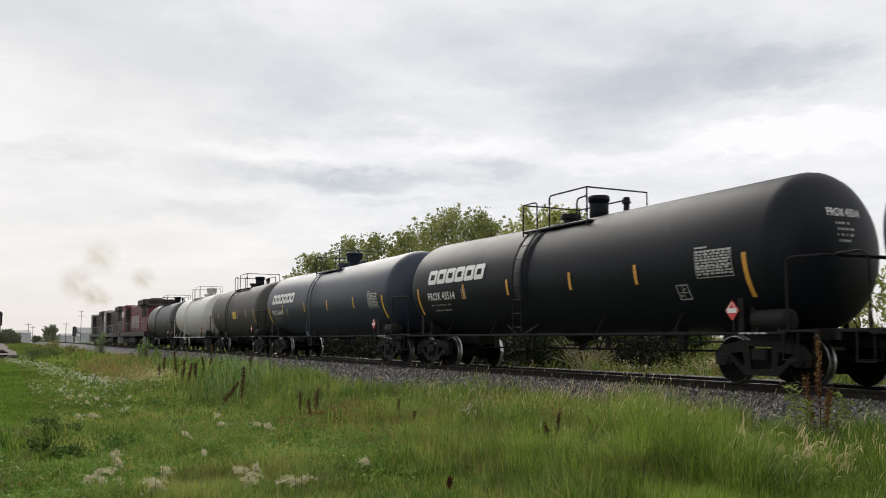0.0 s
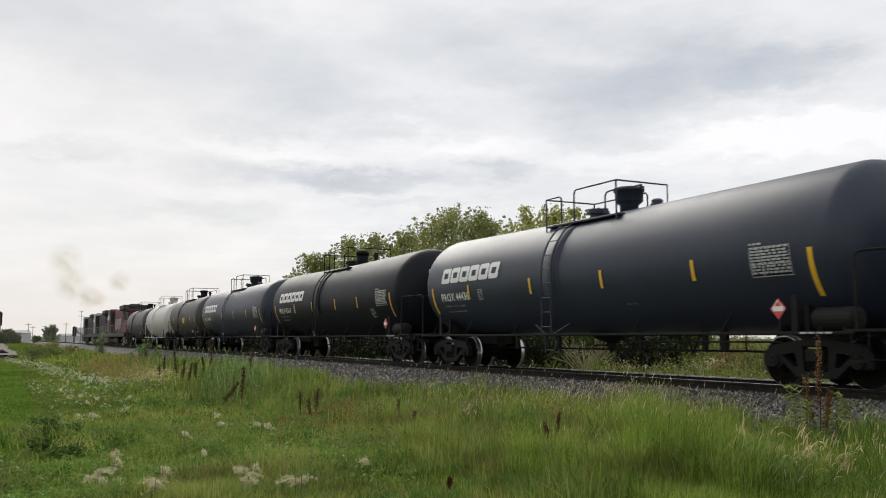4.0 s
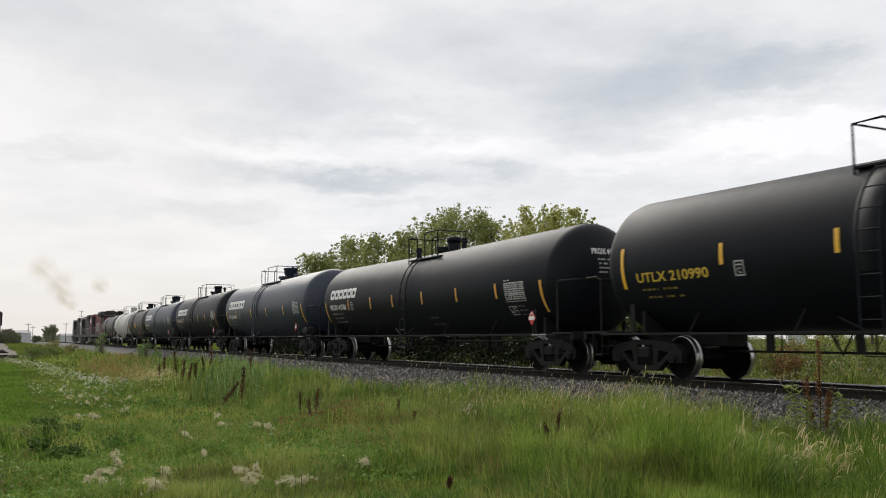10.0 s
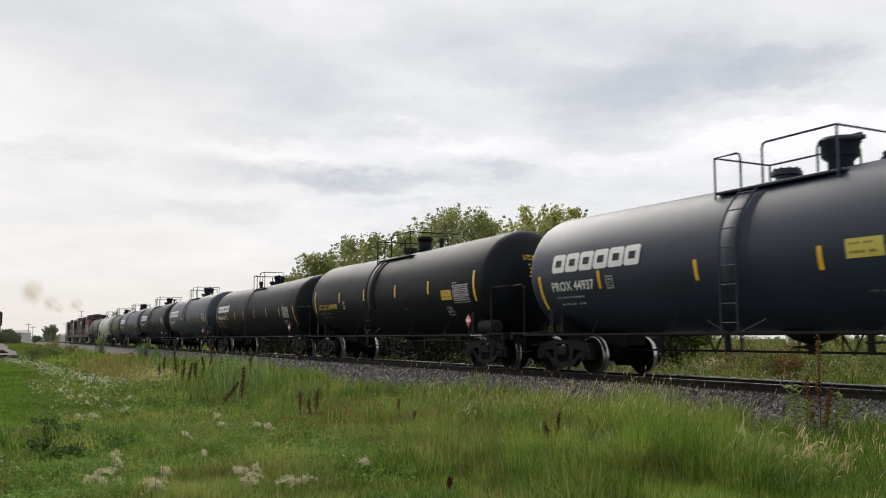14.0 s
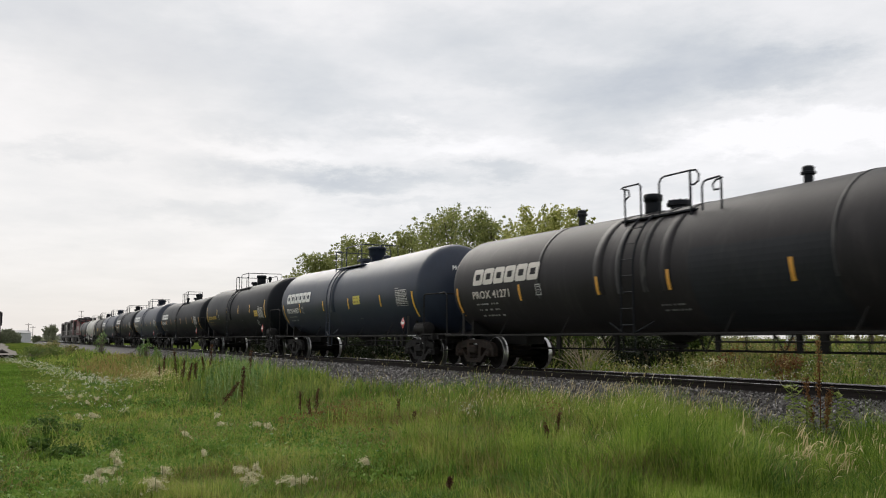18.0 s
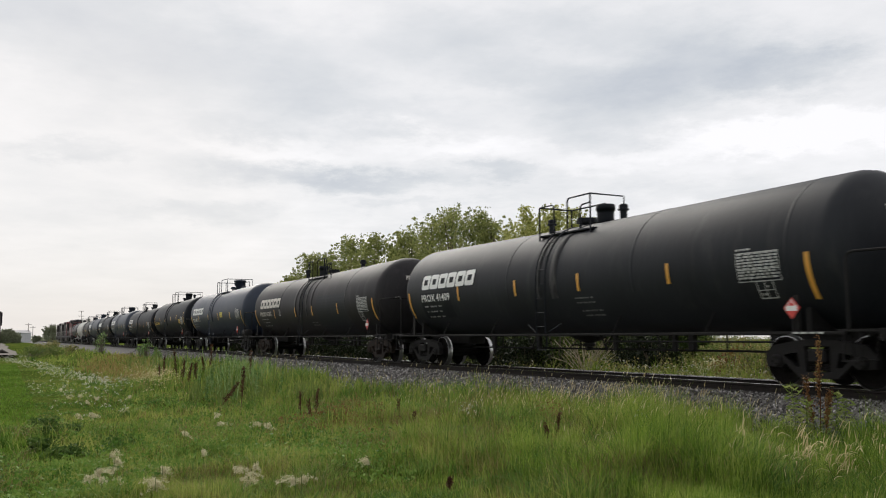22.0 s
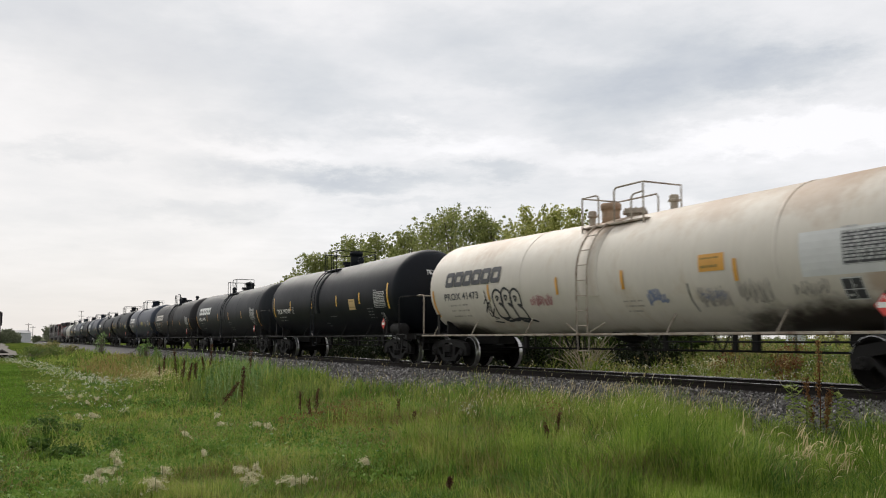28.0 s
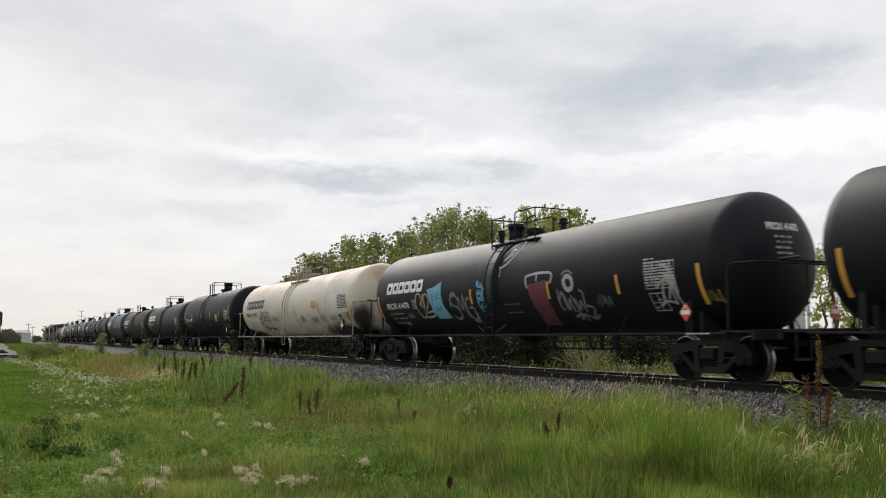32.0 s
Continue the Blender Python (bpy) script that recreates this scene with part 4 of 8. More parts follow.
def tank_car(k, colour, label, centre, shape="short", group="tank cars of the train", trim=None, logo_box=None, logo_mat="paint_white", marks=None, marks_mat="paint_white", stripes=(), stripe_mat="reflect_orange",
             stripe_z=(2.04, 2.46), end_z=(1.58, 2.44), top="dome", bands=(), prints=(), panel=None, ladder=-0.8, rusty=False, patches=(), box_at=None, table_box=None, test_box=None):
    """One tank car: shell, running gear, top fittings and markings. centre: its place along the line at 16 s."""
    global R, HALF, AXIS
    HALF, R, AXIS = SHAPES[shape]
    rnd = random.Random(100 + k)
    car = new("tank_car")
    tagged(car, label, "tank car", group)
    shell = M[colour]
    dark = M[trim] if trim else M["gear"]
    fit_mat = M["trim_worn"] if trim == "trim_worn" else M[trim] if trim else shell if colour.startswith("blue") else M["black"]
    part("tank", shared(("tank", shape), make_tank, True), shell, car)
    for x0, x1, e in bands:
        part("band", shared(("band", shape, x0, x1, e), lambda bm: make_band(bm, x0, x1, e), True), M["band_worn"] if colour.endswith("_worn") and e > 0.011 and x1 - x0 < 0.5 else shell, car)
    add_underframe(car, M["gear"], dark, BOGIE_AT[shape])
    for x in (-BOGIE_AT[shape], BOGIE_AT[shape]):
        add_bogie(car, x, rusty)
    tz = AXIS + R                                     # crown of the shell
    x0, x1, rail_top, plat, gap, dome, manway, vents = TOPS[top]
    add_railing(car, fit_mat, x0, x1, rail_top, plat, gap, {"low": 0.10, "low_b": 0.18, "wide": 0.62, "short": 0.85}.get(top, 0.95), top == "vents")
    x, y, z, r, neck = dome
    dome_mat = M["trim_rust"] if trim == "trim_worn" else fit_mat
    d = part("valve_dome", shared(("dome", top, tz), lambda bm: drum(bm, x, y, tz - 0.20, tz + z, r, 0.02, neck), True), dome_mat, car)
    if top == "wide":                                 # hinged lid with its latch
        part("latch", shared(("latch", tz), lambda bm: (box(bm, x + r - 0.05, x + r + 0.16, y - 0.06, y + 0.06, tz + z - 0.10, tz + z - 0.02, 0.01), box(bm, x + r - 0.25, x + r + 0.12, y - 0.03, y + 0.03, tz + z - 0.02, tz + z + 0.03, 0.01))), fit_mat, d)
    x, y, z, r = manway
    part("manway", shared(("manway", top, tz), lambda bm: flange(bm, x, y, tz - 0.25, tz + z, r)), fit_mat, car)
    for x, y, z, r in vents:
        part("vent", shared(("vent", x, y, tz), lambda bm: vent(bm, x, y, tz - 0.25, tz + z, r)), fit_mat, car)
    add_ladder(car, fit_mat if trim is None else M[trim], ladder, high=3.60 if shape == "long" else 3.74)
    if logo_box:
        add_lettering(car, "logo", M[logo_mat], lambda bm: logo(bm, *logo_box), label="leaning block mark", e=0.017)
    if marks:
        words, u, v, w, h = marks
        add_lettering(car, "lettering", M[marks_mat], lambda bm: text_flat(bm, words, u, v, w, h))
        add_lettering(car, "small_print", M["paint_mid" if marks_mat in ("paint_white", "paint_scuffed") else "print_yellow" if marks_mat == "paint_yellow" else "paint_faded"], lambda bm: bars(bm, u + 0.10, v - 0.17, 1.30, 3 if shape == "long" else 2, 0.16, 0.042, rnd, 2.2))
        # the same marks on the rounded end
        add_lettering(car, "end_lettering", M["paint_faded" if colour == "white" else marks_mat], lambda bm: text_flat(bm, words, -0.45, 3.10 + AXIS - 2.46, 0.85, 0.16), on_head, step=0.15)
        add_lettering(car, "end_print", M["paint_mid" if marks_mat in ("paint_white", "paint_scuffed") else "paint_faded" if colour == "white" else marks_mat], lambda bm: bars(bm, -0.30, 2.95 + AXIS - 2.46, 0.45, 4, 0.11, 0.045, rnd), on_head, step=0.15)
        def boxed(bm):
            x, v0 = box_at, v - 0.02
            flat_poly(bm, [(x, v0), (x + 0.24, v0), (x + 0.24, v0 + 0.29), (x, v0 + 0.29)], [[(x + 0.025, v0 + 0.025), (x + 0.215, v0 + 0.025), (x + 0.215, v0 + 0.265), (x + 0.025, v0 + 0.265)]])
            text_flat(bm, "C", x + 0.075, v0 + 0.05, 0.085, 0.11)
            rect(bm, x + 0.05, x + 0.19, v0 + 0.195, v0 + 0.225)
        if box_at is not None:
            add_lettering(car, "boxed_mark", M["paint_grey"], boxed)
    for x in stripes:
        add_lettering(car, "reflector", M[stripe_mat], lambda bm: rect(bm, x - 0.05, x + 0.05, *stripe_z), label="reflective stripe", e=0.018)
    for x in (-END_STRIPE[shape][0], END_STRIPE[shape][1]):
        add_lettering(car, "end_reflector", M[stripe_mat], lambda bm: rect(bm, x - 0.055, x + 0.055, *end_z), label="reflective stripe")
    if table_box:
        a0, a1, lo, hi = table_box
        dark_panel = colour == "white"
        if dark_panel:
            add_lettering(car, "panel_ground", M["paint_pale"], lambda bm: rect(bm, a0 - 0.87, a1 + 0.07, lo - 0.15, hi + 0.05), label="pale repainted ground", e=0.004)
        add_lettering(car, "panel_board", M["paint_dark"] if dark_panel else M["black"], lambda bm: rect(bm, a0, a1, lo, hi), e=0.007)

        def grid(bm):
            """Ruled test table: a border, rules, two columns of close-set entries."""
            h = hi - lo
            cuts = [hi - 0.016, hi - 0.36 * h, hi - 0.60 * h, lo + 0.004]
            for z in cuts:
                rect(bm, a0, a1, z, z + 0.014)
            for x in (a0, a0 + 0.30 * (a1 - a0), a1 - 0.014):
                rect(bm, x, x + 0.014, lo, hi)
            for i in range(9):
                z = hi - 0.045 - i * (h - 0.05) / 9
                x = a0 + 0.03
                while x < a1 - 0.06:
                    w = rnd.uniform(0.05, 0.13)
                    rect(bm, x, min(x + w, a1 - 0.03), z, z + 0.036)
                    x += w + rnd.uniform(0.018, 0.05)
            bars(bm, a0, hi + 0.04, 0.35, 1, 0.1, 0.035, rnd)
        add_lettering(car, "data_panel", M["paint_grey"], grid, e=0.012)
    if test_box:
        c0, c1, z0, z1 = test_box
        dark_panel = colour == "white"
        if dark_panel:
            add_lettering(car, "test_board", M["paint_dark"], lambda bm: rect(bm, c0, c1, z0, z1), e=0.007)

        def small(bm):
            flat_poly(bm, [(c0, z0), (c1, z0), (c1, z1), (c0, z1)], [[(c0 + 0.02, z0 + 0.02), (c1 - 0.02, z0 + 0.02), (c1 - 0.02, z1 - 0.02), (c0 + 0.02, z1 - 0.02)]])
            zm = z0 + 0.45 * (z1 - z0)
            rect(bm, c0 + 0.02, c1 - 0.02, zm, zm + 0.014)
            rect(bm, (c0 + c1) / 2 - 0.008, (c0 + c1) / 2 + 0.008, z0 + 0.02, z1 - 0.02)
            bars(bm, c0 + 0.05, z0 + 0.06, (c1 - c0) * 0.35, 1, 0.1, 0.04, rnd)
            bars(bm, (c0 + c1) / 2 + 0.03, zm + 0.05, (c1 - c0) * 0.35, 1, 0.1, 0.04, rnd)
        add_lettering(car, "test_panel", M["paint_pale"] if dark_panel else M["paint_grey"], small, e=0.012)
    for x, z, w, lines in prints:
        add_lettering(car, "small_print", M["paint_dim" if colour != "white" else "paint_faded"], lambda bm: bars(bm, x, z, w, lines, 0.11, 0.036, rnd))
    for x0, x1, z0, z1 in patches:
        add_lettering(car, "paint_patch", M["black_worn" if colour == "brown_worn" else "black"], lambda bm: rect(bm, x0, x1, z0, z1), label="fresher black repaint", e=0.004)
    if panel:
        x0, x1, z0, z1, pm = panel
        add_lettering(car, "notice_panel", M[pm], lambda bm: rect(bm, x0, x1, z0, z1), label="plain notice panel")
        if k > 0:
            add_lettering(car, "notice_print", M["paint_worn_brown"], lambda bm: (bars(bm, x0 + 0.07, z1 - 0.10, x1 - x0 - 0.14, 1, 0.1, 0.035, rnd), bars(bm, x0 + 0.07, z0 + 0.07, x1 - x0 - 0.14, 1, 0.1, 0.05, rnd)), e=0.016)
    add_placard(car, pose(PLACARD_AT[shape], -1.50, 1.39))
    add_placard(car, pose(HALF + 0.28, 0.95, 1.40, 0, 0, 90))
    CARS.append((car, centre))
    return car


def build_train():
    yellow = dict(stripe_mat="reflect_yellow")
    blue = dict(shape="mid", top="wide", ladder=-0.68, end_z=(1.60, 2.43), table_box=(5.87, 6.80, 1.98, 2.53), prints=((2.05, 1.62, 0.4, 1),), **yellow)
    black = dict(logo_box=(-6.28, -2.66, 2.56, 3.00), stripes=(-3.95, -1.47, 1.43, 3.87), end_z=(1.64, 2.47), table_box=(5.70, 6.68, 2.05, 2.59), test_box=(5.04, 5.38, 1.66, 1.96))
    long = dict(shape="long", end_z=(1.55, 2.36), ladder=-0.10)
    tank_car(-4, "grey_dark", "dark grey tank car coupled behind the locomotives", -155.35, shape="old_b", stripes=(-3, 0, 3), top="dome")
    tank_car(-3, "pale", "pale grey weathered tank car with rust stains", -140.95, shape="old", trim="pale", stripes=(-3, 3), top="wide")
    tank_car(-2, "brown", "grimy dark brown tank car with a yellow panel", -127.45, shape="old", stripes=(-3.4, -1.4, 1.5, 3.4), top="dome", panel=(0.3, 1.1, 2.0, 2.4, "paint_yellow"))
    tank_car(-1, "blue", "blue-grey tank car with a white block mark", -112.00, logo_box=(-6.58, -3.10, 2.54, 2.99), stripes=(-4.90, -1.60, 1.40, 4.40), marks=("PROX 44440", -6.66, 2.00, 1.72, 0.24), box_at=-4.37, **blue)
    tank_car(0, "black", "black tank car with orange reflective stripes", -94.72, marks=("PROX 43514", -6.35, 2.06, 1.80, 0.24), box_at=-4.1, bands=((-1.12, -0.42, 0.012),), **black)
    tank_car(1, "blue", "blue-grey tank car with yellow reflective stripes", -77.13, logo_box=(-6.58, -3.10, 2.54, 2.99), stripes=(-4.90, -1.60, 1.40, 4.37), stripe_z=(2.02, 2.43), marks=("PROX 44436", -6.66, 2.00, 1.72, 0.24), box_at=-4.37, bands=((-1.0, -0.3, 0.012),), **blue)
    tank_car(2, "black_clean", "glossy black tank car with orange reflective stripes", -58.58, top="low", logo_box=(-7.57, -4.73, 2.44, 2.82), stripe_z=(1.98, 2.39), marks=("PROX 41506", -7.63, 2.01, 1.76, 0.22), box_at=-5.37, stripes=(-5.57, -3.33, -1.33, 1.05, 3.43, 5.78), table_box=(6.24, 7.24, 1.86, 2.38), test_box=(6.25, 6.63, 1.51, 1.75), prints=((1.18, 1.52, 0.65, 1), (1.18, 1.32, 0.95, 1), (6.72, 1.72, 0.4, 3)), **{**long, "ladder": -0.22})
    tank_car(3, "black_clean", "black tank car with yellow lettering and stripes", -40.12, marks=("UTLX 210990", -6.59, 2.06, 2.14, 0.21), marks_mat="paint_yellow", box_at=-3.76, stripes=(-4.06, -1.45, 1.41, 4.00), stripe_z=(2.28, 2.69), end_z=(1.95, 2.84), panel=(4.87, 5.54, 2.05, 2.35, "paint_yellow"), bands=((-1.15, -0.45, 0.012),), table_box=(5.65, 6.64, 1.94, 2.48), test_box=(5.01, 5.36, 1.59, 1.84), prints=((2.0, 1.85, 0.3, 1),), **yellow)
    tank_car(4, "blue_dark", "dark blue-grey tank car with a yellow notice", -22.48, logo_box=(-6.64, -3.25, 2.47, 2.91), stripes=(-4.78, -1.64, 1.32, 4.50), stripe_z=(2.02, 2.43), marks=("PROX 44937", -6.71, 2.02, 1.70, 0.23), box_at=-4.54, panel=(1.83, 2.53, 2.17, 2.49, "notice"), bands=((-1.0, -0.3, 0.012),), **blue)
    tank_car(5, "brown_worn", "worn brownish black tank car with hoops and tall vents", -4.02, top="vents", logo_box=(-7.18, -3.68, 2.39, 2.84), logo_mat="paint_scuffed", marks=("PROX 41271", -7.25, 2.00, 2.02, 0.22), marks_mat="paint_scuffed", box_at=-3.92, bands=((-1.45, -1.10, 0.011), (-0.62, -0.42, 0.02), (0.25, 0.42, 0.02), (0.85, 1.18, 0.011), (-3.85, -3.72, 0.012), (5.15, 5.22, 0.012)), rusty=True, stripe_z=(1.88, 2.30), stripes=(-4.70, -1.32, 1.10, 4.28), table_box=(6.47, 7.53, 1.89, 2.43), test_box=(6.52, 6.87, 1.55, 1.89), patches=((1.72, 5.20, 1.06, 2.68),), prints=((0.65, 1.56, 0.8, 2),), **long)
    tank_car(6, "black_worn", "dull black tank car with a scuffed hoop", 15.43, top="low", logo_box=(-7.19, -3.67, 2.43, 2.88), marks=("PROX 41409", -7.24, 2.04, 1.94, 0.23), bands=((-0.42, -0.30, 0.02), (0.18, 0.45, 0.02), (7.55, 7.60, 0.006), (-1.95, -1.9, 0.006), (3.3, 3.36, 0.006)), patches=((-7.32, -5.25, 1.52, 2.32),), stripe_z=(2.00, 2.42), stripes=(-4.72, -1.49, 1.36, 4.51), table_box=(6.41, 7.42, 1.91, 2.46), test_box=(6.80, 7.20, 1.60, 1.93), prints=((1.12, 1.82, 0.8, 2), (1.2, 1.52, 0.85, 2)), **long)
    tank_car(7, "black_clean", "clean black tank car with yellow reflective stripes", 33.97, top="short", marks=("TILX 197909", -6.52, 2.04, 2.07, 0.23), box_at=-4.15, stripes=(-4.34, -1.29, 1.83, 4.33), stripe_z=(2.17, 2.59), end_z=(1.93, 2.82), panel=(3.17, 3.82, 1.98, 2.39, "paper"), bands=((-1.05, -0.35, 0.012),), ladder=-0.85, table_box=(5.71, 6.73, 1.98, 2.56), test_box=(6.05, 6.35, 1.52, 1.80), prints=((0.79, 1.76, 0.8, 1), (-0.09, 1.50, 0.44, 2), (4.91, 1.96, 0.62, 4)), **yellow)
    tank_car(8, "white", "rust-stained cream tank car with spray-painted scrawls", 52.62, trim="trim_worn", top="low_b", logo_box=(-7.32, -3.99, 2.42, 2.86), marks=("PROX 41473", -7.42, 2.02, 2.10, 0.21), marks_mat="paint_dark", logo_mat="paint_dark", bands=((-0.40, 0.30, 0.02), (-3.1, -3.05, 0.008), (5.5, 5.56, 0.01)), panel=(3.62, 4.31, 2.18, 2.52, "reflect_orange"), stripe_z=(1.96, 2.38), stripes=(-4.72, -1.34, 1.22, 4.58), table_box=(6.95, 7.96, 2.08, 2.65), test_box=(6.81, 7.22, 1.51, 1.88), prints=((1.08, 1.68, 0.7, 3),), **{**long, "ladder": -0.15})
    tank_car(9, "black", "black tank car with bright spray-painted graffiti", 72.06, top="low_b", logo_box=(-7.41, -4.48, 2.40, 2.79), marks=("PROX 41470", -7.51, 1.88, 1.80, 0.21), box_at=-5.40, bands=((-0.40, 0.25, 0.02),), stripe_z=(1.87, 2.30), stripes=(-4.50, -1.32, 2.70, 5.46), table_box=(6.40, 7.35, 1.92, 2.50), test_box=(6.44, 6.90, 1.46, 1.84), prints=((0.44, 1.78, 0.85, 1), (0.5, 1.56, 0.8, 1)), **{**long, "ladder": -0.08})
    tank_car(10, "black", "black tank car with an orange end stripe", 91.55, stripes=(-4.6, -1.4, 1.2, 4.4), top="low", **long)


build_train()


# ---- locomotives ----
M["loco_red"] = surface("loco_red", (0.13, 0.030, 0.033), 0.55, spec=0.2, spread=0.2, scale=2, bump=0.05, other=(0.06, 0.03, 0.028), other_amount=0.45, streak=(1, 1, 0.3))
M["loco_dark"] = surface("loco_black", (0.040, 0.035, 0.035), 0.6, spec=0.15, spread=0.3, scale=2, bump=0.05, other=(0.11, 0.10, 0.095), other_amount=0.5, streak=(1, 1, 0.3))
M["loco_grey"] = surface("loco_pale_grey", (0.30, 0.285, 0.27), 0.55, spec=0.2, spread=0.15, scale=2, bump=0.05, other=(0.22, 0.19, 0.17), other_amount=0.4, streak=(1, 1, 0.3))
M["glass"] = surface("cab_glass", (0.02, 0.025, 0.03), 0.08, spread=0.1, scale=3, bump=0.0)


def locomotive(centre, body, cab_mat, label):
    """A six-axle diesel: cab to the front, engine hood, flared radiator to the rear."""
    lo = new("locomotive")
    tagged(lo, label, "locomotive", "locomotives")

    def mk(name, fn, mat, parent=lo, lab="", key=None):
        return part(name, shared(("loco", key or name), fn), mat, parent, lab)
    mk("frame", lambda bm: (box(bm, -10.3, 10.3, -1.5, 1.5, 1.10, 1.55, 0.03), box(bm, -10.6, -10.2, -1.2, 1.2, 0.75, 1.6, 0.03), box(bm, 10.2, 10.6, -1.2, 1.2, 0.75, 1.6, 0.03)), M["loco_dark"])
    mk("fuel_tank", lambda bm: box(bm, -2.6, 2.6, -1.35, 1.35, 0.35, 1.10, 0.15), M["gear"])
    mk("engine_hood", lambda bm: box(bm, -5.2, 4.6, -0.98, 0.98, 1.55, 4.45, 0.12), body)
    for i in range(9):
        mk("hood_door", lambda bm: box(bm, -0.42, 0.42, -0.02, 0.02, 1.75, 3.65, 0.01), body).matrix_basis = pose(-4.5 + i * 1.0, -0.985, 0)
    hood2 = mk("radiator_hood", lambda bm: box(bm, 4.6, 9.4, -1.05, 1.05, 1.55, 4.25, 0.12), body)
    mk("radiator", lambda bm: (box(bm, 5.0, 9.2, -1.52, 1.52, 4.12, 4.72, 0.10), box(bm, 4.9, 9.5, -1.2, 1.2, 3.9, 4.2, 0.1)), M["loco_dark"])
    mk("radiator_grille", lambda bm: [box(bm, 5.2 + 0.3 * i, 5.38 + 0.3 * i, -1.075, -1.05, 3.0, 3.85) for i in range(12)], M["loco_dark"], hood2)
    mk("end_panel", lambda bm: box(bm, 9.40, 9.46, -0.85, 0.85, 1.7, 4.0, 0.02), body)
    mk("exhaust_stack", lambda bm: box(bm, 1.2, 2.4, -0.35, 0.35, 4.45, 4.75, 0.05), M["loco_dark"])
    mk("roof_fan", lambda bm: lathe(bm, [(4.72, 0.6), (4.86, 0.6), (4.9, 0.5), (4.9, 0.01)], "z", 20, (7.1, 0, 0)), M["loco_dark"])
    mk("equipment_cab", lambda bm: box(bm, -5.9, -5.2, -1.45, 1.45, 1.55, 4.3, 0.05), M["loco_dark"])
    cab = mk("cab", lambda bm: box(bm, -8.3, -5.9, -1.5, 1.5, 1.55, 4.62, 0.14), cab_mat, key="cab")
    for x in (-7.75, -6.55):
        mk("window", lambda bm: box(bm, -0.38, 0.38, -0.015, 0.015, 3.25, 3.95, 0.01), M["glass"], cab).matrix_basis = pose(x, -1.505, 0)
    mk("nose", lambda bm: box(bm, -10.0, -8.3, -1.2, 1.2, 1.55, 3.25, 0.22), cab_mat, key="nose")
    for x in (-6.9, 6.9):
        b = mk("bogie", lambda bm: box(bm, -2.3, 2.3, -0.5, 0.5, 0.55, 0.95, 0.05), M["gear"])
        b.matrix_basis = pose(x, 0, 0)
        for y in (-1.05, 1.05):
            mk("side_frame", lambda bm: plate(bm, [(-2.5, 0.42), (-2.5, 0.75), (-1.3, 0.92), (1.3, 0.92), (2.5, 0.75), (2.5, 0.42), (1.5, 0.38), (1.0, 0.62), (0.55, 0.38), (-0.55, 0.38), (-1.0, 0.62), (-1.5, 0.38)], -0.09, 0.09), M["gear_rusty"], b).matrix_basis = pose(0, y, 0)
        for dx in (-1.95, 0, 1.95):
            part("wheelset", wheelset_mesh(), None, b, at=pose(dx, 0, WHEEL_R))
    for y in (-1.42, 1.42):
        def rail(bm):
            tube(bm, [(-5.0, 0, 2.55), (9.6, 0, 2.55)], 0.022, 5)
            for i in range(9):
                tube(bm, [(-5.0 + i * 1.82, 0, 1.55), (-5.0 + i * 1.82, 0, 2.55)], 0.02, 5)
        mk("handrail", rail, M["loco_grey"]).matrix_basis = pose(0, y, 0)
        for x in (-10.0, 9.85):
            mk("steps", lambda bm: [box(bm, -0.3, 0.3, -0.2, 0.2, z, z + 0.05) for z in (0.4, 0.75, 1.08)] + [box(bm, -0.33, -0.3, -0.2, 0.2, 0.35, 1.5), box(bm, 0.3, 0.33, -0.2, 0.2, 0.35, 1.5)], M["loco_grey"]).matrix_basis = pose(x, y * 0.9, 0)
    CARS.append((lo, centre))
    return lo


third = locomotive(-174.25, M["loco_red"], M["loco_red"], "dirty red diesel locomotive with flared radiator wings")
part("side_panel", shared("loco_panel", lambda bm: [box(bm, -3.6 + i * 1.25, -2.7 + i * 1.25, -1.016, -1.008, 2.0, 3.3) for i in range(5)]), M["loco_grey"], third, "pale block lettering on the hood")
second = locomotive(-195.65, M["loco_dark"], M["loco_grey"], "soot-dark diesel locomotive with a pale grey cab")
first = locomotive(-217.05, M["loco_dark"], M["loco_grey"], "dark leading diesel locomotive at the head of the train")


# ---- spray paint on the cars ----
M["spray_blue"] = surface("spray_light_blue", (0.15, 0.37, 0.55), 0.6, spread=0.3, scale=5, bump=0.0)
M["spray_red"] = surface("spray_red", (0.13, 0.028, 0.040), 0.6, spread=0.5, scale=3, bump=0.0, other=(0.050, 0.020, 0.026), other_amount=0.60, streak=(1, 1, 0.4))
M["spray_white"] = surface("spray_white", (0.40, 0.40, 0.41), 0.6, spread=0.5, scale=6, bump=0.0)
M["spray_grey"] = surface("spray_grey", (0.105, 0.11, 0.105), 0.6, spread=0.4, scale=6, bump=0.0)
M["spray_faint"] = surface("spray_faint_grey", (0.34, 0.31, 0.28), 0.6, spread=0.3, scale=6, bump=0.0)
M["spray_mid"] = surface("spray_dull_grey", (0.21, 0.215, 0.21), 0.6, spread=0.5, scale=5, bump=0.0)
M["spray_black"] = surface("spray_black", (0.03, 0.03, 0.035), 0.6, spread=0.3, scale=6, bump=0.0)
M["spray_blue_dark"] = surface("spray_faded_blue", (0.22, 0.25, 0.36), 0.6, spread=0.3, scale=6, bump=0.0)
M["spray_pink"] = surface("spray_pink", (0.45, 0.22, 0.22), 0.6, spread=0.3, scale=6, bump=0.0)


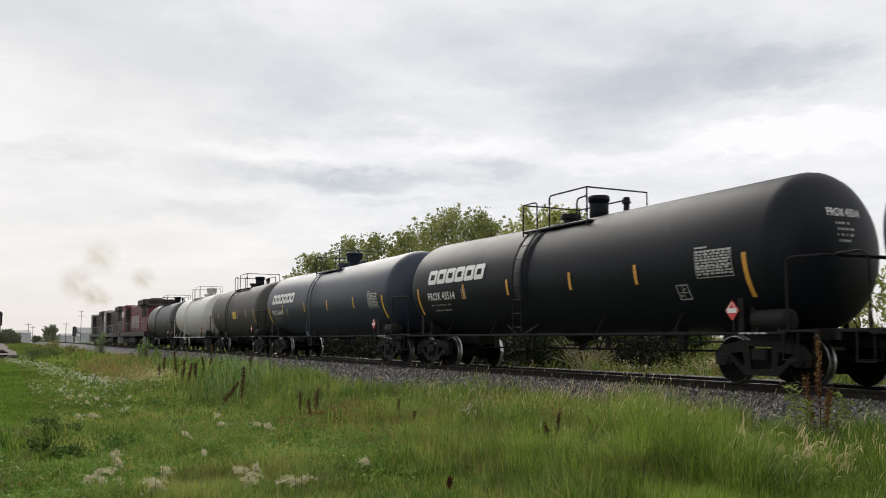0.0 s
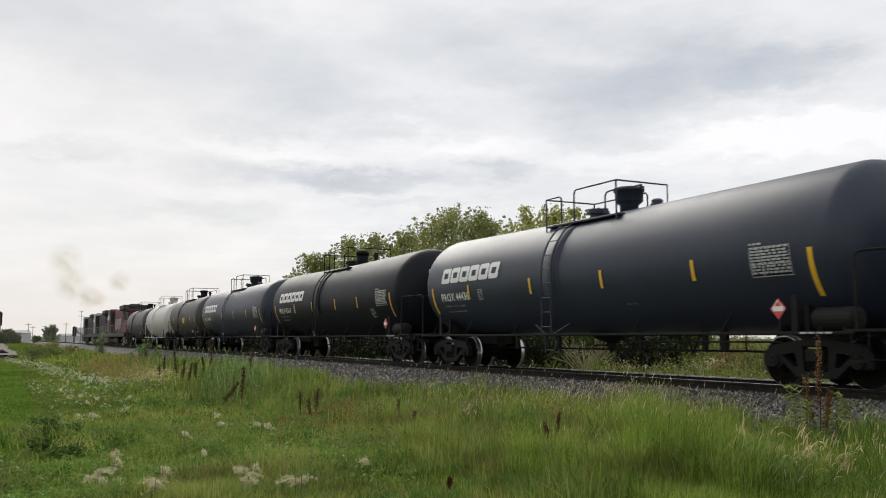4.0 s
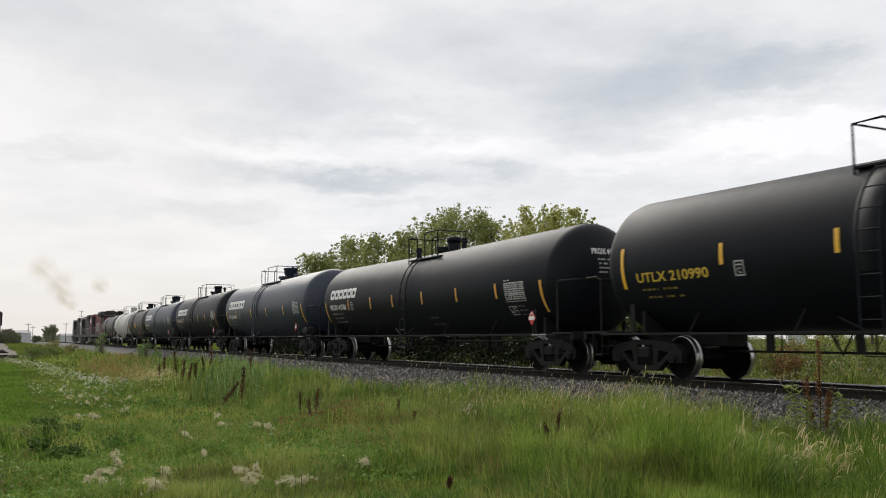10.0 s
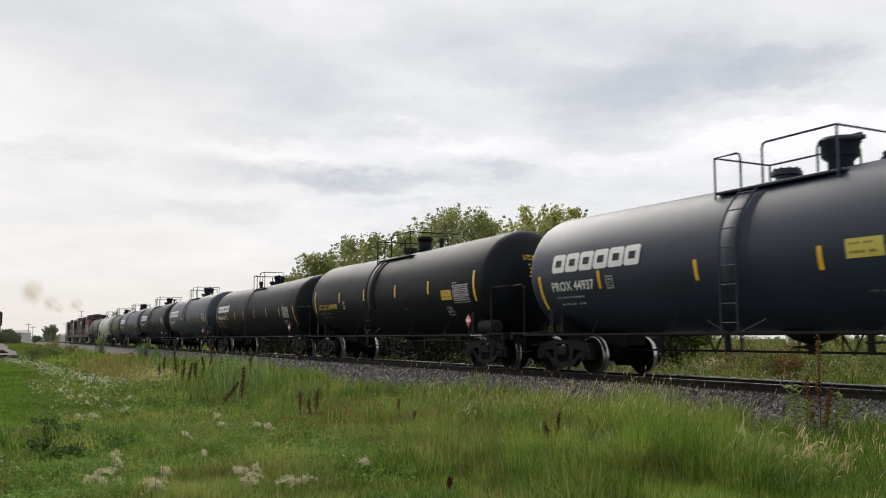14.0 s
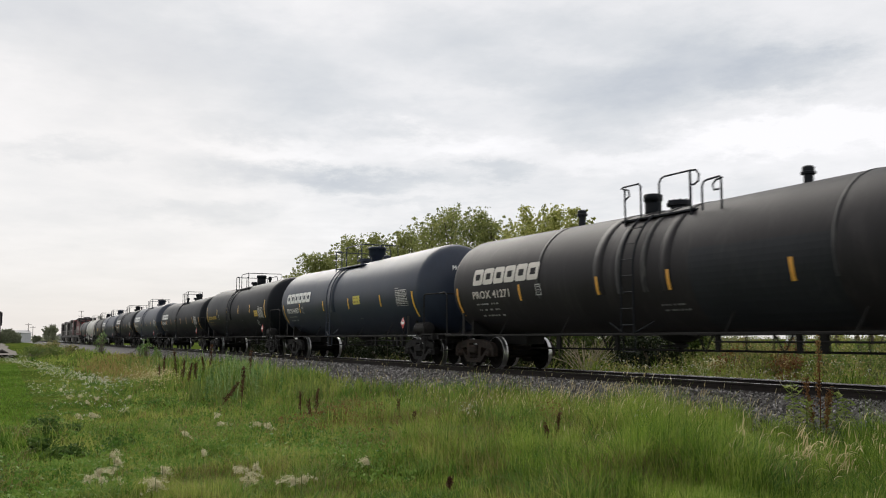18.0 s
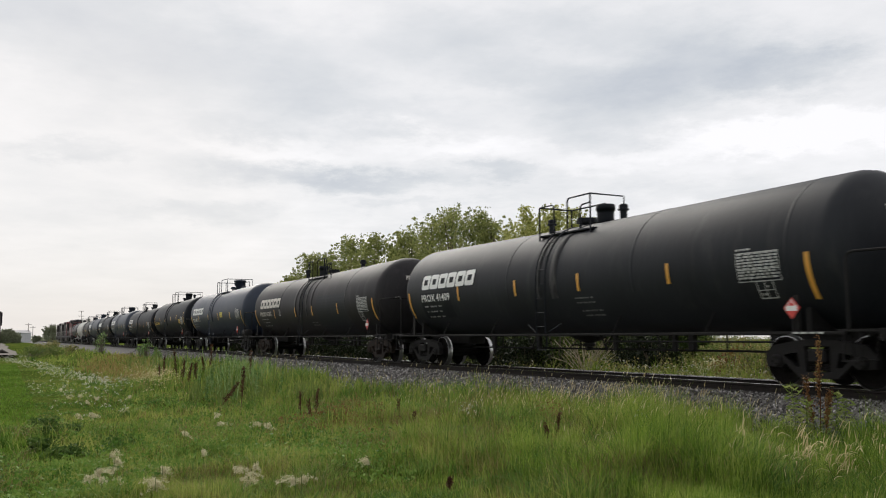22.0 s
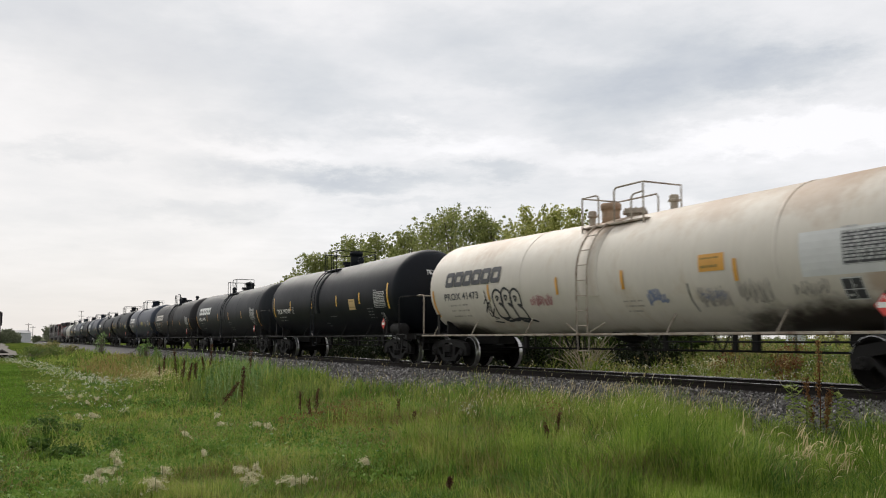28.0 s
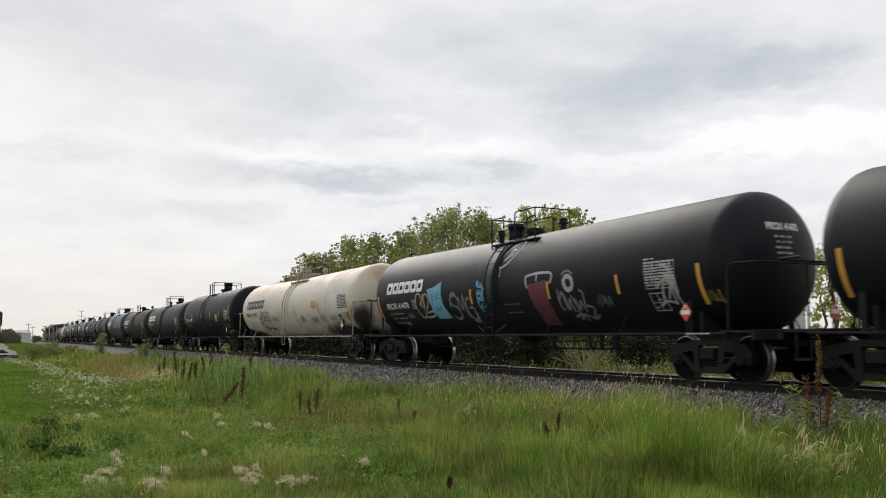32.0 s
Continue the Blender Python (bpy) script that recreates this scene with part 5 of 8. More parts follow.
def stroke(bm, pts, w):
    """A sprayed line of even width through smooth points, as one flat ribbon."""
    p = []
    for i in range(len(pts) - 1):
        a, b, c, d = (np.array(pts[max(0, min(len(pts) - 1, j))], float) for j in (i - 1, i, i + 1, i + 2))
        for k in range(4):
            t = k / 4
            p.append(0.5 * (2 * b + (c - a) * t + (2 * a - 5 * b + 4 * c - d) * t * t + (3 * b - a - 3 * c + d) * t ** 3))
    p.append(np.array(pts[-1], float))
    left, right = [], []
    for i, q in enumerate(p):
        d = p[min(i + 1, len(p) - 1)] - p[max(i - 1, 0)]
        n = np.array((-d[1], d[0])) / (np.hypot(*d) + 1e-9) * w / 2
        left.append(bm.verts.new((*(q + n), 0)))
        right.append(bm.verts.new((*(q - n), 0)))
    for i in range(len(p) - 1):
        bm.faces.new((left[i], left[i + 1], right[i + 1], right[i]))


def zigzag(car, mat, u0, u1, z0, z1, seed, n, w, label, e=0.010):
    """An unreadable jagged tag: short strokes up and down, some of them hooked."""
    rnd = random.Random(seed)
    bm = bmesh.new()
    du = (u1 - u0) / n
    for i in range(n):
        u = u0 + i * du
        top, low = rnd.uniform(0.55, 1.0) * (z1 - z0) + z0, rnd.uniform(0.0, 0.35) * (z1 - z0) + z0
        pts = [(u, top), (u + rnd.uniform(-0.2, 0.5) * du, low)]
        if rnd.random() < 0.7:
            pts.append((u + rnd.uniform(0.8, 1.6) * du, rnd.uniform(low, top)))
        if rnd.random() < 0.4:
            pts.append((u + rnd.uniform(0.3, 1.0) * du, rnd.uniform(low, top)))
        stroke(bm, pts, w)
    return part("spray_tag", lay(bm, on_shell, 0.12, e), M[mat], car, label)


def ring_tag(car, mat, pts, w, e=0.010):
    bm = bmesh.new()
    stroke(bm, pts, w)
    return part("spray_tag", lay(bm, on_shell, 0.12, e), M[mat], car)


def graffiti():
    global R, HALF, AXIS
    HALF, R, AXIS = SHAPES["long"]
    by = {round(c): o for o, c in CARS}
    w, b = by[53], by[72]
    # cream car: black outlined piece and faded scrawls
    for k, (u, z, g) in enumerate(((-4.28, 1.80, 1.0), (-3.82, 1.78, 1.1), (-3.35, 1.74, 1.1))):
        ring_tag(w, "spray_black", [(u - 0.25, z - 0.30 * g), (u - 0.26, z + 0.22 * g), (u - 0.05, z + 0.42 * g), (u + 0.22, z + 0.30 * g), (u + 0.20, z + 0.02), (u + 0.02, z + 0.05), (u + 0.22, z - 0.12), (u + 0.20, z - 0.34 * g), (u - 0.10, z - 0.36 * g), (u - 0.25, z - 0.28 * g)], 0.065)
        ring_tag(w, "spray_black", [(u - 0.08, z + 0.24 * g), (u + 0.05, z + 0.22 * g), (u - 0.05, z + 0.12 * g), (u - 0.08, z + 0.25 * g)], 0.05)
    ring_tag(w, "spray_black", [(-4.55, 1.50), (-4.20, 1.36), (-3.6, 1.42), (-3.1, 1.38), (-2.80, 1.32)], 0.06)
    for pts in ([(-5.10, 1.86), (-4.90, 1.98), (-5.0, 1.50), (-4.62, 1.72)], [(-4.95, 2.22), (-4.85, 1.40)], [(-5.16, 1.62), (-4.78, 1.90), (-4.86, 1.52), (-4.66, 1.44)], [(-5.0, 1.36), (-4.55, 1.32)], [(-4.78, 2.26), (-4.72, 1.90)]):
        ring_tag(w, "spray_black", pts, 0.042)
    zigzag(w, "spray_pink", -2.65, -1.65, 1.70, 2.00, 3, 15, 0.035, "faded pink scrawl")
    zigzag(w, "spray_blue_dark", 1.95, 2.55, 1.58, 1.94, 4, 8, 0.045, "faded blue scrawl")
    ring_tag(w, "spray_grey", [(3.24, 1.98), (3.22, 1.70), (3.27, 1.42)], 0.04)
    zigzag(w, "spray_faint", 3.45, 4.25, 1.48, 1.90, 5, 16, 0.022, "thin grey scrawl")
    zigzag(w, "spray_blue_dark", 3.55, 4.2, 1.62, 1.86, 8, 9, 0.020, "thin blue scrawl")
    zigzag(w, "spray_faint", 4.55, 5.35, 1.50, 2.0, 6, 12, 0.022, "thin grey scrawl")
    zigzag(w, "spray_faint", 5.85, 6.55, 1.60, 1.90, 9, 8, 0.030, "thin grey scrawl")
    # black car: white outline, blue patch, red patch, tags
    ring_tag(b, "spray_white", [(-5.02, 1.68), (-5.14, 1.95), (-5.02, 2.28), (-4.78, 2.32), (-4.66, 2.10), (-4.80, 1.98), (-4.60, 1.86), (-4.62, 1.62), (-4.85, 1.55), (-5.02, 1.68)], 0.055)
    ring_tag(b, "spray_white", [(-4.58, 2.14), (-4.40, 2.30), (-4.18, 2.20), (-4.22, 1.98), (-4.45, 1.72), (-4.02, 1.74), (-4.05, 1.60), (-4.52, 1.56), (-4.60, 1.64)], 0.055)
    zigzag(b, "spray_mid", -6.0, -5.5, 1.55, 1.76, 11, 5, 0.03, "pale grey scrawl")
    zigzag(b, "spray_mid", -6.55, -6.22, 1.28, 1.52, 12, 4, 0.03, "pale grey scrawl")
    add_lettering(b, "spray_patch", M["spray_blue"], lambda bm: flat_poly(bm, [(-4.20, 2.44), (-3.75, 2.48), (-3.19, 2.64), (-3.21, 2.20), (-3.16, 1.90), (-2.92, 1.50), (-3.85, 1.50), (-4.0, 1.80)]), label="sprayed light blue patch", e=0.012)
    for u, z in ((-3.82, 2.16), (-3.50, 2.20)):
        ring_tag(b, "spray_black", [(u, z), (u + 0.07, z + 0.06), (u + 0.02, z + 0.12), (u - 0.09, z + 0.05), (u - 0.04, z - 0.08), (u + 0.10, z - 0.06)], 0.03, 0.016)
    ring_tag(b, "spray_black", [(-3.70, 1.72), (-3.60, 1.86), (-3.52, 1.70), (-3.40, 1.86), (-3.30, 1.72)], 0.03, 0.016)
    for pts in ([(-2.18, 2.02), (-2.38, 2.18), (-2.68, 2.05), (-2.55, 1.88), (-2.30, 1.80), (-2.22, 1.58), (-2.50, 1.46), (-2.70, 1.56)], [(-2.24, 1.52), (-2.14, 2.12), (-1.98, 1.72), (-1.84, 2.18), (-1.76, 1.50)],
                [(-1.42, 2.0), (-1.62, 2.05), (-1.74, 1.75), (-1.58, 1.44), (-1.34, 1.50), (-1.32, 1.76), (-1.54, 1.78)], [(-2.72, 1.82), (-2.60, 2.20), (-2.30, 2.22)], [(-1.66, 1.40), (-1.36, 1.38), (-1.26, 1.62)]):
        ring_tag(b, "spray_mid", pts, 0.075)
    for k in range(4):
        zigzag(b, "spray_blue", -0.94, -0.55, 2.30 - 0.22 * k, 2.54 - 0.20 * k, 20 + k, 4, 0.045, "light blue scrawl")
    add_lettering(b, "spray_patch", M["spray_red"], lambda bm: flat_poly(bm, [(1.75, 2.27), (2.10, 2.30), (2.63, 2.35), (2.62, 1.85), (2.66, 1.50), (2.58, 1.20), (1.92, 1.24), (1.94, 1.55), (1.84, 1.90)]), label="sprayed dark red patch", e=0.012)
    ring_tag(b, "spray_white", [(1.74, 2.18), (1.68, 2.44), (1.80, 2.50), (2.25, 2.54), (2.80, 2.52), (2.90, 2.42), (2.80, 2.24)], 0.07)
    ring_tag(b, "spray_white", [(2.22, 2.52), (2.20, 2.34)], 0.06)
    ring_tag(b, "spray_white", [(3.44, 2.12), (3.40, 2.26), (3.52, 2.38), (3.70, 2.34), (3.76, 2.18), (3.64, 2.06), (3.48, 2.08), (3.44, 2.20)], 0.12)
    ring_tag(b, "spray_mid", [(3.34, 2.44), (3.56, 2.52), (3.80, 2.42)], 0.05)
    for pts in ([(3.10, 2.10), (3.06, 1.74), (3.14, 1.56)], [(3.06, 1.76), (3.26, 2.02), (3.30, 1.58)], [(3.34, 1.96), (3.38, 1.56), (3.50, 1.84), (3.56, 1.52)], [(3.58, 1.92), (3.72, 1.66), (3.66, 1.46)], [(3.72, 1.86), (3.80, 1.56), (3.92, 1.78), (4.0, 1.50)], [(3.96, 2.02), (4.10, 1.96), (4.04, 1.60)],
                [(3.42, 1.40), (3.78, 1.46), (4.10, 1.36)], [(4.05, 1.66), (4.34, 1.58), (4.10, 1.34), (4.38, 1.42)], [(3.60, 1.34), (3.78, 1.42), (3.84, 1.30)]):
        ring_tag(b, "spray_mid", pts, 0.055)
    zigzag(b, "spray_grey", 4.58, 5.17, 1.60, 1.90, 32, 7, 0.035, "dull grey scrawl")
    for pts in ([(6.92, 2.42), (7.18, 2.30), (7.26, 1.90), (7.36, 1.50)], [(6.80, 1.60), (6.98, 2.05), (7.12, 2.20), (7.20, 1.62)], [(6.74, 1.95), (7.0, 2.10), (7.24, 1.95)], [(6.66, 1.56), (6.9, 1.66), (7.22, 1.60)], [(7.02, 1.70), (7.28, 2.16), (7.34, 1.80)]):
        ring_tag(b, "spray_white", pts, 0.055, 0.016)
    zigzag(b, "print_yellow", 8.1, 8.5, 1.55, 1.85, 41, 5, 0.035, "dull yellow scrawl")
    ring_tag(b, "spray_white", [(0.30, 2.80), (0.62, 2.92), (0.92, 3.20), (0.98, 3.45), (0.78, 3.52), (0.45, 3.40), (0.22, 3.10), (0.20, 2.90), (0.32, 2.80)], 0.045)
    ring_tag(b, "spray_white", [(0.40, 3.02), (0.60, 3.15), (0.56, 3.30), (0.75, 3.28), (0.70, 3.10)], 0.04)
    ring_tag(b, "spray_white", [(0.28, 2.82), (0.34, 2.66), (0.30, 2.56)], 0.03)


graffiti()


# ---- grasses, weeds, trees ----
M["grass"] = leafy("meadow_grass", (0.052, 0.098, 0.016), (0.185, 0.268, 0.042), (0.365, 0.390, 0.105), 0.42)
M["grass_dry"] = leafy("seed_heads", (0.44, 0.36, 0.18), (0.60, 0.51, 0.29), (0.72, 0.63, 0.40), 0.6, 0.3)
M["leaf"] = leafy("tree_leaves", (0.12, 0.145, 0.045), (0.235, 0.262, 0.085), (0.36, 0.37, 0.14), 0.45, 0.5)
M["leaf_light"] = leafy("young_leaves", (0.20, 0.215, 0.06), (0.34, 0.355, 0.105), (0.46, 0.46, 0.17), 0.45, 0.5)
M["leaf_dark"] = leafy("bush_leaves", (0.030, 0.052, 0.012), (0.060, 0.092, 0.020), (0.11, 0.135, 0.034), 0.6)
# near-black greens: the shade behind the train is put into the leaf colour
M["leaf_shaded"] = leafy("shaded_hedge_leaves", (0.006, 0.010, 0.004), (0.013, 0.020, 0.007), (0.028, 0.036, 0.012), 0.6, 0.12)
M["leaf_weed"] = leafy("weed_leaves", (0.075, 0.12, 0.030), (0.14, 0.19, 0.05), (0.22, 0.24, 0.08), 0.8, 0.4)
M["leaf_mixed"] = leafy("mixed_weeds", (0.085, 0.100, 0.028), (0.20, 0.205, 0.065), (0.38, 0.31, 0.13), 0.7, 0.35)
M["dock"] = leafy("dock_seed", (0.050, 0.026, 0.016), (0.088, 0.043, 0.024), (0.17, 0.085, 0.042), 1.5, 0.1)
M["rusty_leaf"] = leafy("rust_weed", (0.13, 0.06, 0.025), (0.20, 0.10, 0.04), (0.24, 0.16, 0.06), 1.5, 0.2)
M["petal"] = leafy("white_flowers", (0.42, 0.42, 0.33), (0.58, 0.57, 0.47), (0.70, 0.69, 0.60), 2.0, 0.3)
M["plume"] = leafy("cream_plumes", (0.46, 0.42, 0.26), (0.62, 0.57, 0.38), (0.76, 0.72, 0.54), 2.0, 0.4)
M["clover"] = leafy("broad_leaves", (0.055, 0.125, 0.022), (0.12, 0.225, 0.036), (0.20, 0.29, 0.065), 0.5, 0.3)
M["straw"] = leafy("dry_grass", (0.12, 0.105, 0.030), (0.22, 0.185, 0.06), (0.36, 0.30, 0.13), 0.5, 0.3)
M["leaf_low"] = leafy("low_weed_leaves", (0.045, 0.085, 0.02), (0.08, 0.14, 0.03), (0.14, 0.20, 0.05), 0.6, 0.35)
M["leaf_fresh"] = leafy("fresh_weed_leaves", (0.16, 0.22, 0.05), (0.27, 0.33, 0.09), (0.40, 0.43, 0.16), 2.0, 0.4)
M["thatch"] = leafy("dead_thatch", (0.105, 0.084, 0.030), (0.205, 0.165, 0.062), (0.33, 0.275, 0.125), 0.9, 0.25)
M["russet"] = leafy("russet_grass", (0.19, 0.14, 0.045), (0.29, 0.21, 0.075), (0.38, 0.31, 0.13), 0.4, 0.3)
M["sedge"] = leafy("grey_green_sedge", (0.070, 0.140, 0.036), (0.170, 0.275, 0.085), (0.32, 0.40, 0.18), 1.3, 0.4)
M["sheaf"] = leafy("tall_fresh_grass", (0.045, 0.098, 0.012), (0.19, 0.30, 0.034), (0.42, 0.48, 0.12), 0.9, 0.4)
M["lawn"] = leafy("mown_lawn", (0.075, 0.150, 0.018), (0.125, 0.225, 0.026), (0.19, 0.285, 0.045), 0.5, 0.3)
M["twig"] = surface("dry_twigs", (0.33, 0.275, 0.19), 0.85, spread=0.3, scale=10, bump=0.1)
M["bark"] = surface("bark", (0.12, 0.095, 0.07), 0.9, spread=0.35, scale=8, bump=0.6, bump_scale=18, streak=(3, 3, 0.5))
rng = np.random.default_rng(7)
EDGE = TRACK_Y - 2.95


def smooth_noise(x, y, scale, seed):
    """Cheap value noise on arrays, 0 to 1."""
    g = np.random.default_rng(seed).random((64, 64))
    u, v = x * scale + 1000.0, y * scale + 1000.0
    i, j = np.floor(u).astype(int), np.floor(v).astype(int)
    fu, fv = u - i, v - j
    fu, fv = fu * fu * (3 - 2 * fu), fv * fv * (3 - 2 * fv)
    a, b = g[i % 64, j % 64], g[(i + 1) % 64, j % 64]
    c, d = g[i % 64, (j + 1) % 64], g[(i + 1) % 64, (j + 1) % 64]
    return (a * (1 - fu) + b * fu) * (1 - fv) + (c * (1 - fu) + d * fu) * fv


def terrain(x, y):
    return np.array([ground_z(a, b) for a, b in zip(x, y)])


def blades(x, y, z, h, w, lean, curl=0.5):
    """Tapered, bending blades: arrays of roots, heights, widths and leans."""
    n = len(x)
    a = rng.uniform(0, math.tau, n)
    f = rng.uniform(0, math.tau, n)
    root = np.stack([x, y, z], -1)
    side = np.stack([np.cos(f), np.sin(f), np.zeros(n)], -1) * (w / 2)[:, None]
    way = np.stack([np.cos(a), np.sin(a), np.zeros(n)], -1) * (lean * h)[:, None]
    up = np.array([0, 0, 1.0]) * h[:, None]
    mid = root + up * 0.55 + way * 0.35
    tip = root + up * (1 - 0.25 * curl * lean[:, None]) + way * (1.0 + curl * 0.3)
    v = np.stack([root - side, root + side, mid - side * 0.8, mid + side * 0.8, tip], 1).reshape(-1, 3)
    k = (np.arange(n) * 5)[:, None]
    tri = np.concatenate([k + np.array([0, 1, 3]), k + np.array([0, 3, 2]), k + np.array([2, 3, 4])], 0)
    return v, tri, tip


def bearing(x, y):
    """Plan point to a step across the view and how far below the skyline its ground lies."""
    d = np.hypot(x, y)
    px = 784 + 1547 * np.tan(np.clip(np.arctan2(x, y) + radians(62.72), -1.4, 1.4))
    return px, 599.4 + 2488 / d * np.hypot(1, (px - 784) / 1547)


def patch_of(x, y, cx, cy, rx, ry):
    """A soft-edged patch of the verge."""
    px, py = bearing(x, y)
    return np.exp(-(((px - cx) / rx) ** 2 + ((py - cy) / ry) ** 2))


def sight(px, dist):
    """The plan point at a distance along a bearing that is given as a step across the view."""
    a = radians(-62.72) + np.arctan((px - 784) / 1547)
    return dist * np.sin(a), dist * np.cos(a)


def mown_strip(x, y):
    """1 on the mown strip beside the verge, 0 off it."""
    edge = 0.55 - 0.016 * x + 0.45 * (smooth_noise(x, y, 0.35, 62) - 0.5) + 0.25 * (smooth_noise(x, y, 1.4, 63) - 0.5)
    return ((y < edge) & (x < -14.5 + 2.0 * smooth_noise(x, y, 0.7, 64)) & (x > -64)).astype(float)


def meadow_points(n, lo=4.5, hi=150.0, power=1.3, az=(-101, -28)):
    """Roots over the verge, thinning out with the distance from where one stands."""
    u = rng.random(n)
    q = 1 - power
    d = (lo ** q + u * (hi ** q - lo ** q)) ** (1 / q)
    a = np.radians(rng.uniform(*az, n))
    x, y = d * np.sin(a), d * np.cos(a)
    keep = (y < EDGE + 0.5 * (smooth_noise(x, y, 0.5, 3) - 0.4) + np.array([line_y(t) - TRACK_Y for t in x])) & (y > -12)
    keep &= ~((x < -84) & (x > -330) & (y < 2.2 - 0.009 * x))
    keep &= (mown_strip(x, y) < 0.5) | (rng.random(n) < 0.16)
    return x[keep], y[keep], d[keep]


def tallness(x, y):
    """Short sward to the left, tall grass along the ballast."""
    edge = np.clip((y - 3.5) / 5.0, 0, 1)
    t = 0.17 + 0.40 * edge * edge * (3 - 2 * edge)
    # lush along the shoulder further up the line, lower where the stone lies open
    t *= 1.0 + edge * (np.interp(bearing(x, y)[0], [150, 260, 320, 400, 500, 600, 680, 900, 1000, 1080, 1170, 1250, 1310, 1380, 1450, 1568], [0.50, 0.52, 0.68, 0.80, 0.76, 0.62, 0.62, 0.66, 0.84, 0.95, 0.84, 0.68, 0.48, 0.50, 0.72, 0.90]) - 1.0)
    t *= 1.0 - 0.62 * patch_of(x, y, 1150, 812, 95, 15) + 0.22 * patch_of(x, y, 1150, 775, 150, 12)
    t *= 0.60 + 0.75 * smooth_noise(x, y, 0.45, 11)
    t *= 0.42 + 1.10 * smooth_noise(x, y, 1.5, 12)
    mown = np.clip((2.2 + 1.2 * smooth_noise(x, y, 0.3, 13) - y) / 0.6, 0, 1) * np.clip((-17 - x) / 4, 0, 1)
    return t * (1 - 0.72 * mown)


def leaves(centres, n_each, spread, size, rnd_seed, squash=0.8, slim=0.28, way=None):
    """Small pointed leaves scattered in clumps round the centres."""
    r = np.random.default_rng(rnd_seed)
    c = np.repeat(np.asarray(centres, float), n_each, 0)
    n = len(c)
    off = r.normal(0, 1, (n, 3))
    off = np.clip(off, -1.7, 1.7) * 0.52
    sp = np.repeat(np.broadcast_to(spread, len(centres)), n_each)[:, None] if np.ndim(spread) else spread
    p = c + off * sp * np.array([1, 1, squash])
    t = r.normal(0, 1, (n, 3))
    if way is not None:
        t = t * 0.45 + np.repeat(np.asarray(way, float), n_each, 0)
    t /= np.linalg.norm(t, axis=1)[:, None]
    s = np.cross(t, r.normal(0, 1, (n, 3)))
    s /= np.linalg.norm(s, axis=1)[:, None] + 1e-9
    L = size * r.uniform(0.6, 1.4, n)[:, None]
    v = np.stack([p - t * L * 0.5, p + s * L * slim, p + t * L * 0.5, p - s * L * slim], 1).reshape(-1, 3)
    k = (np.arange(n) * 4)[:, None]
    return v, k + np.arange(4)


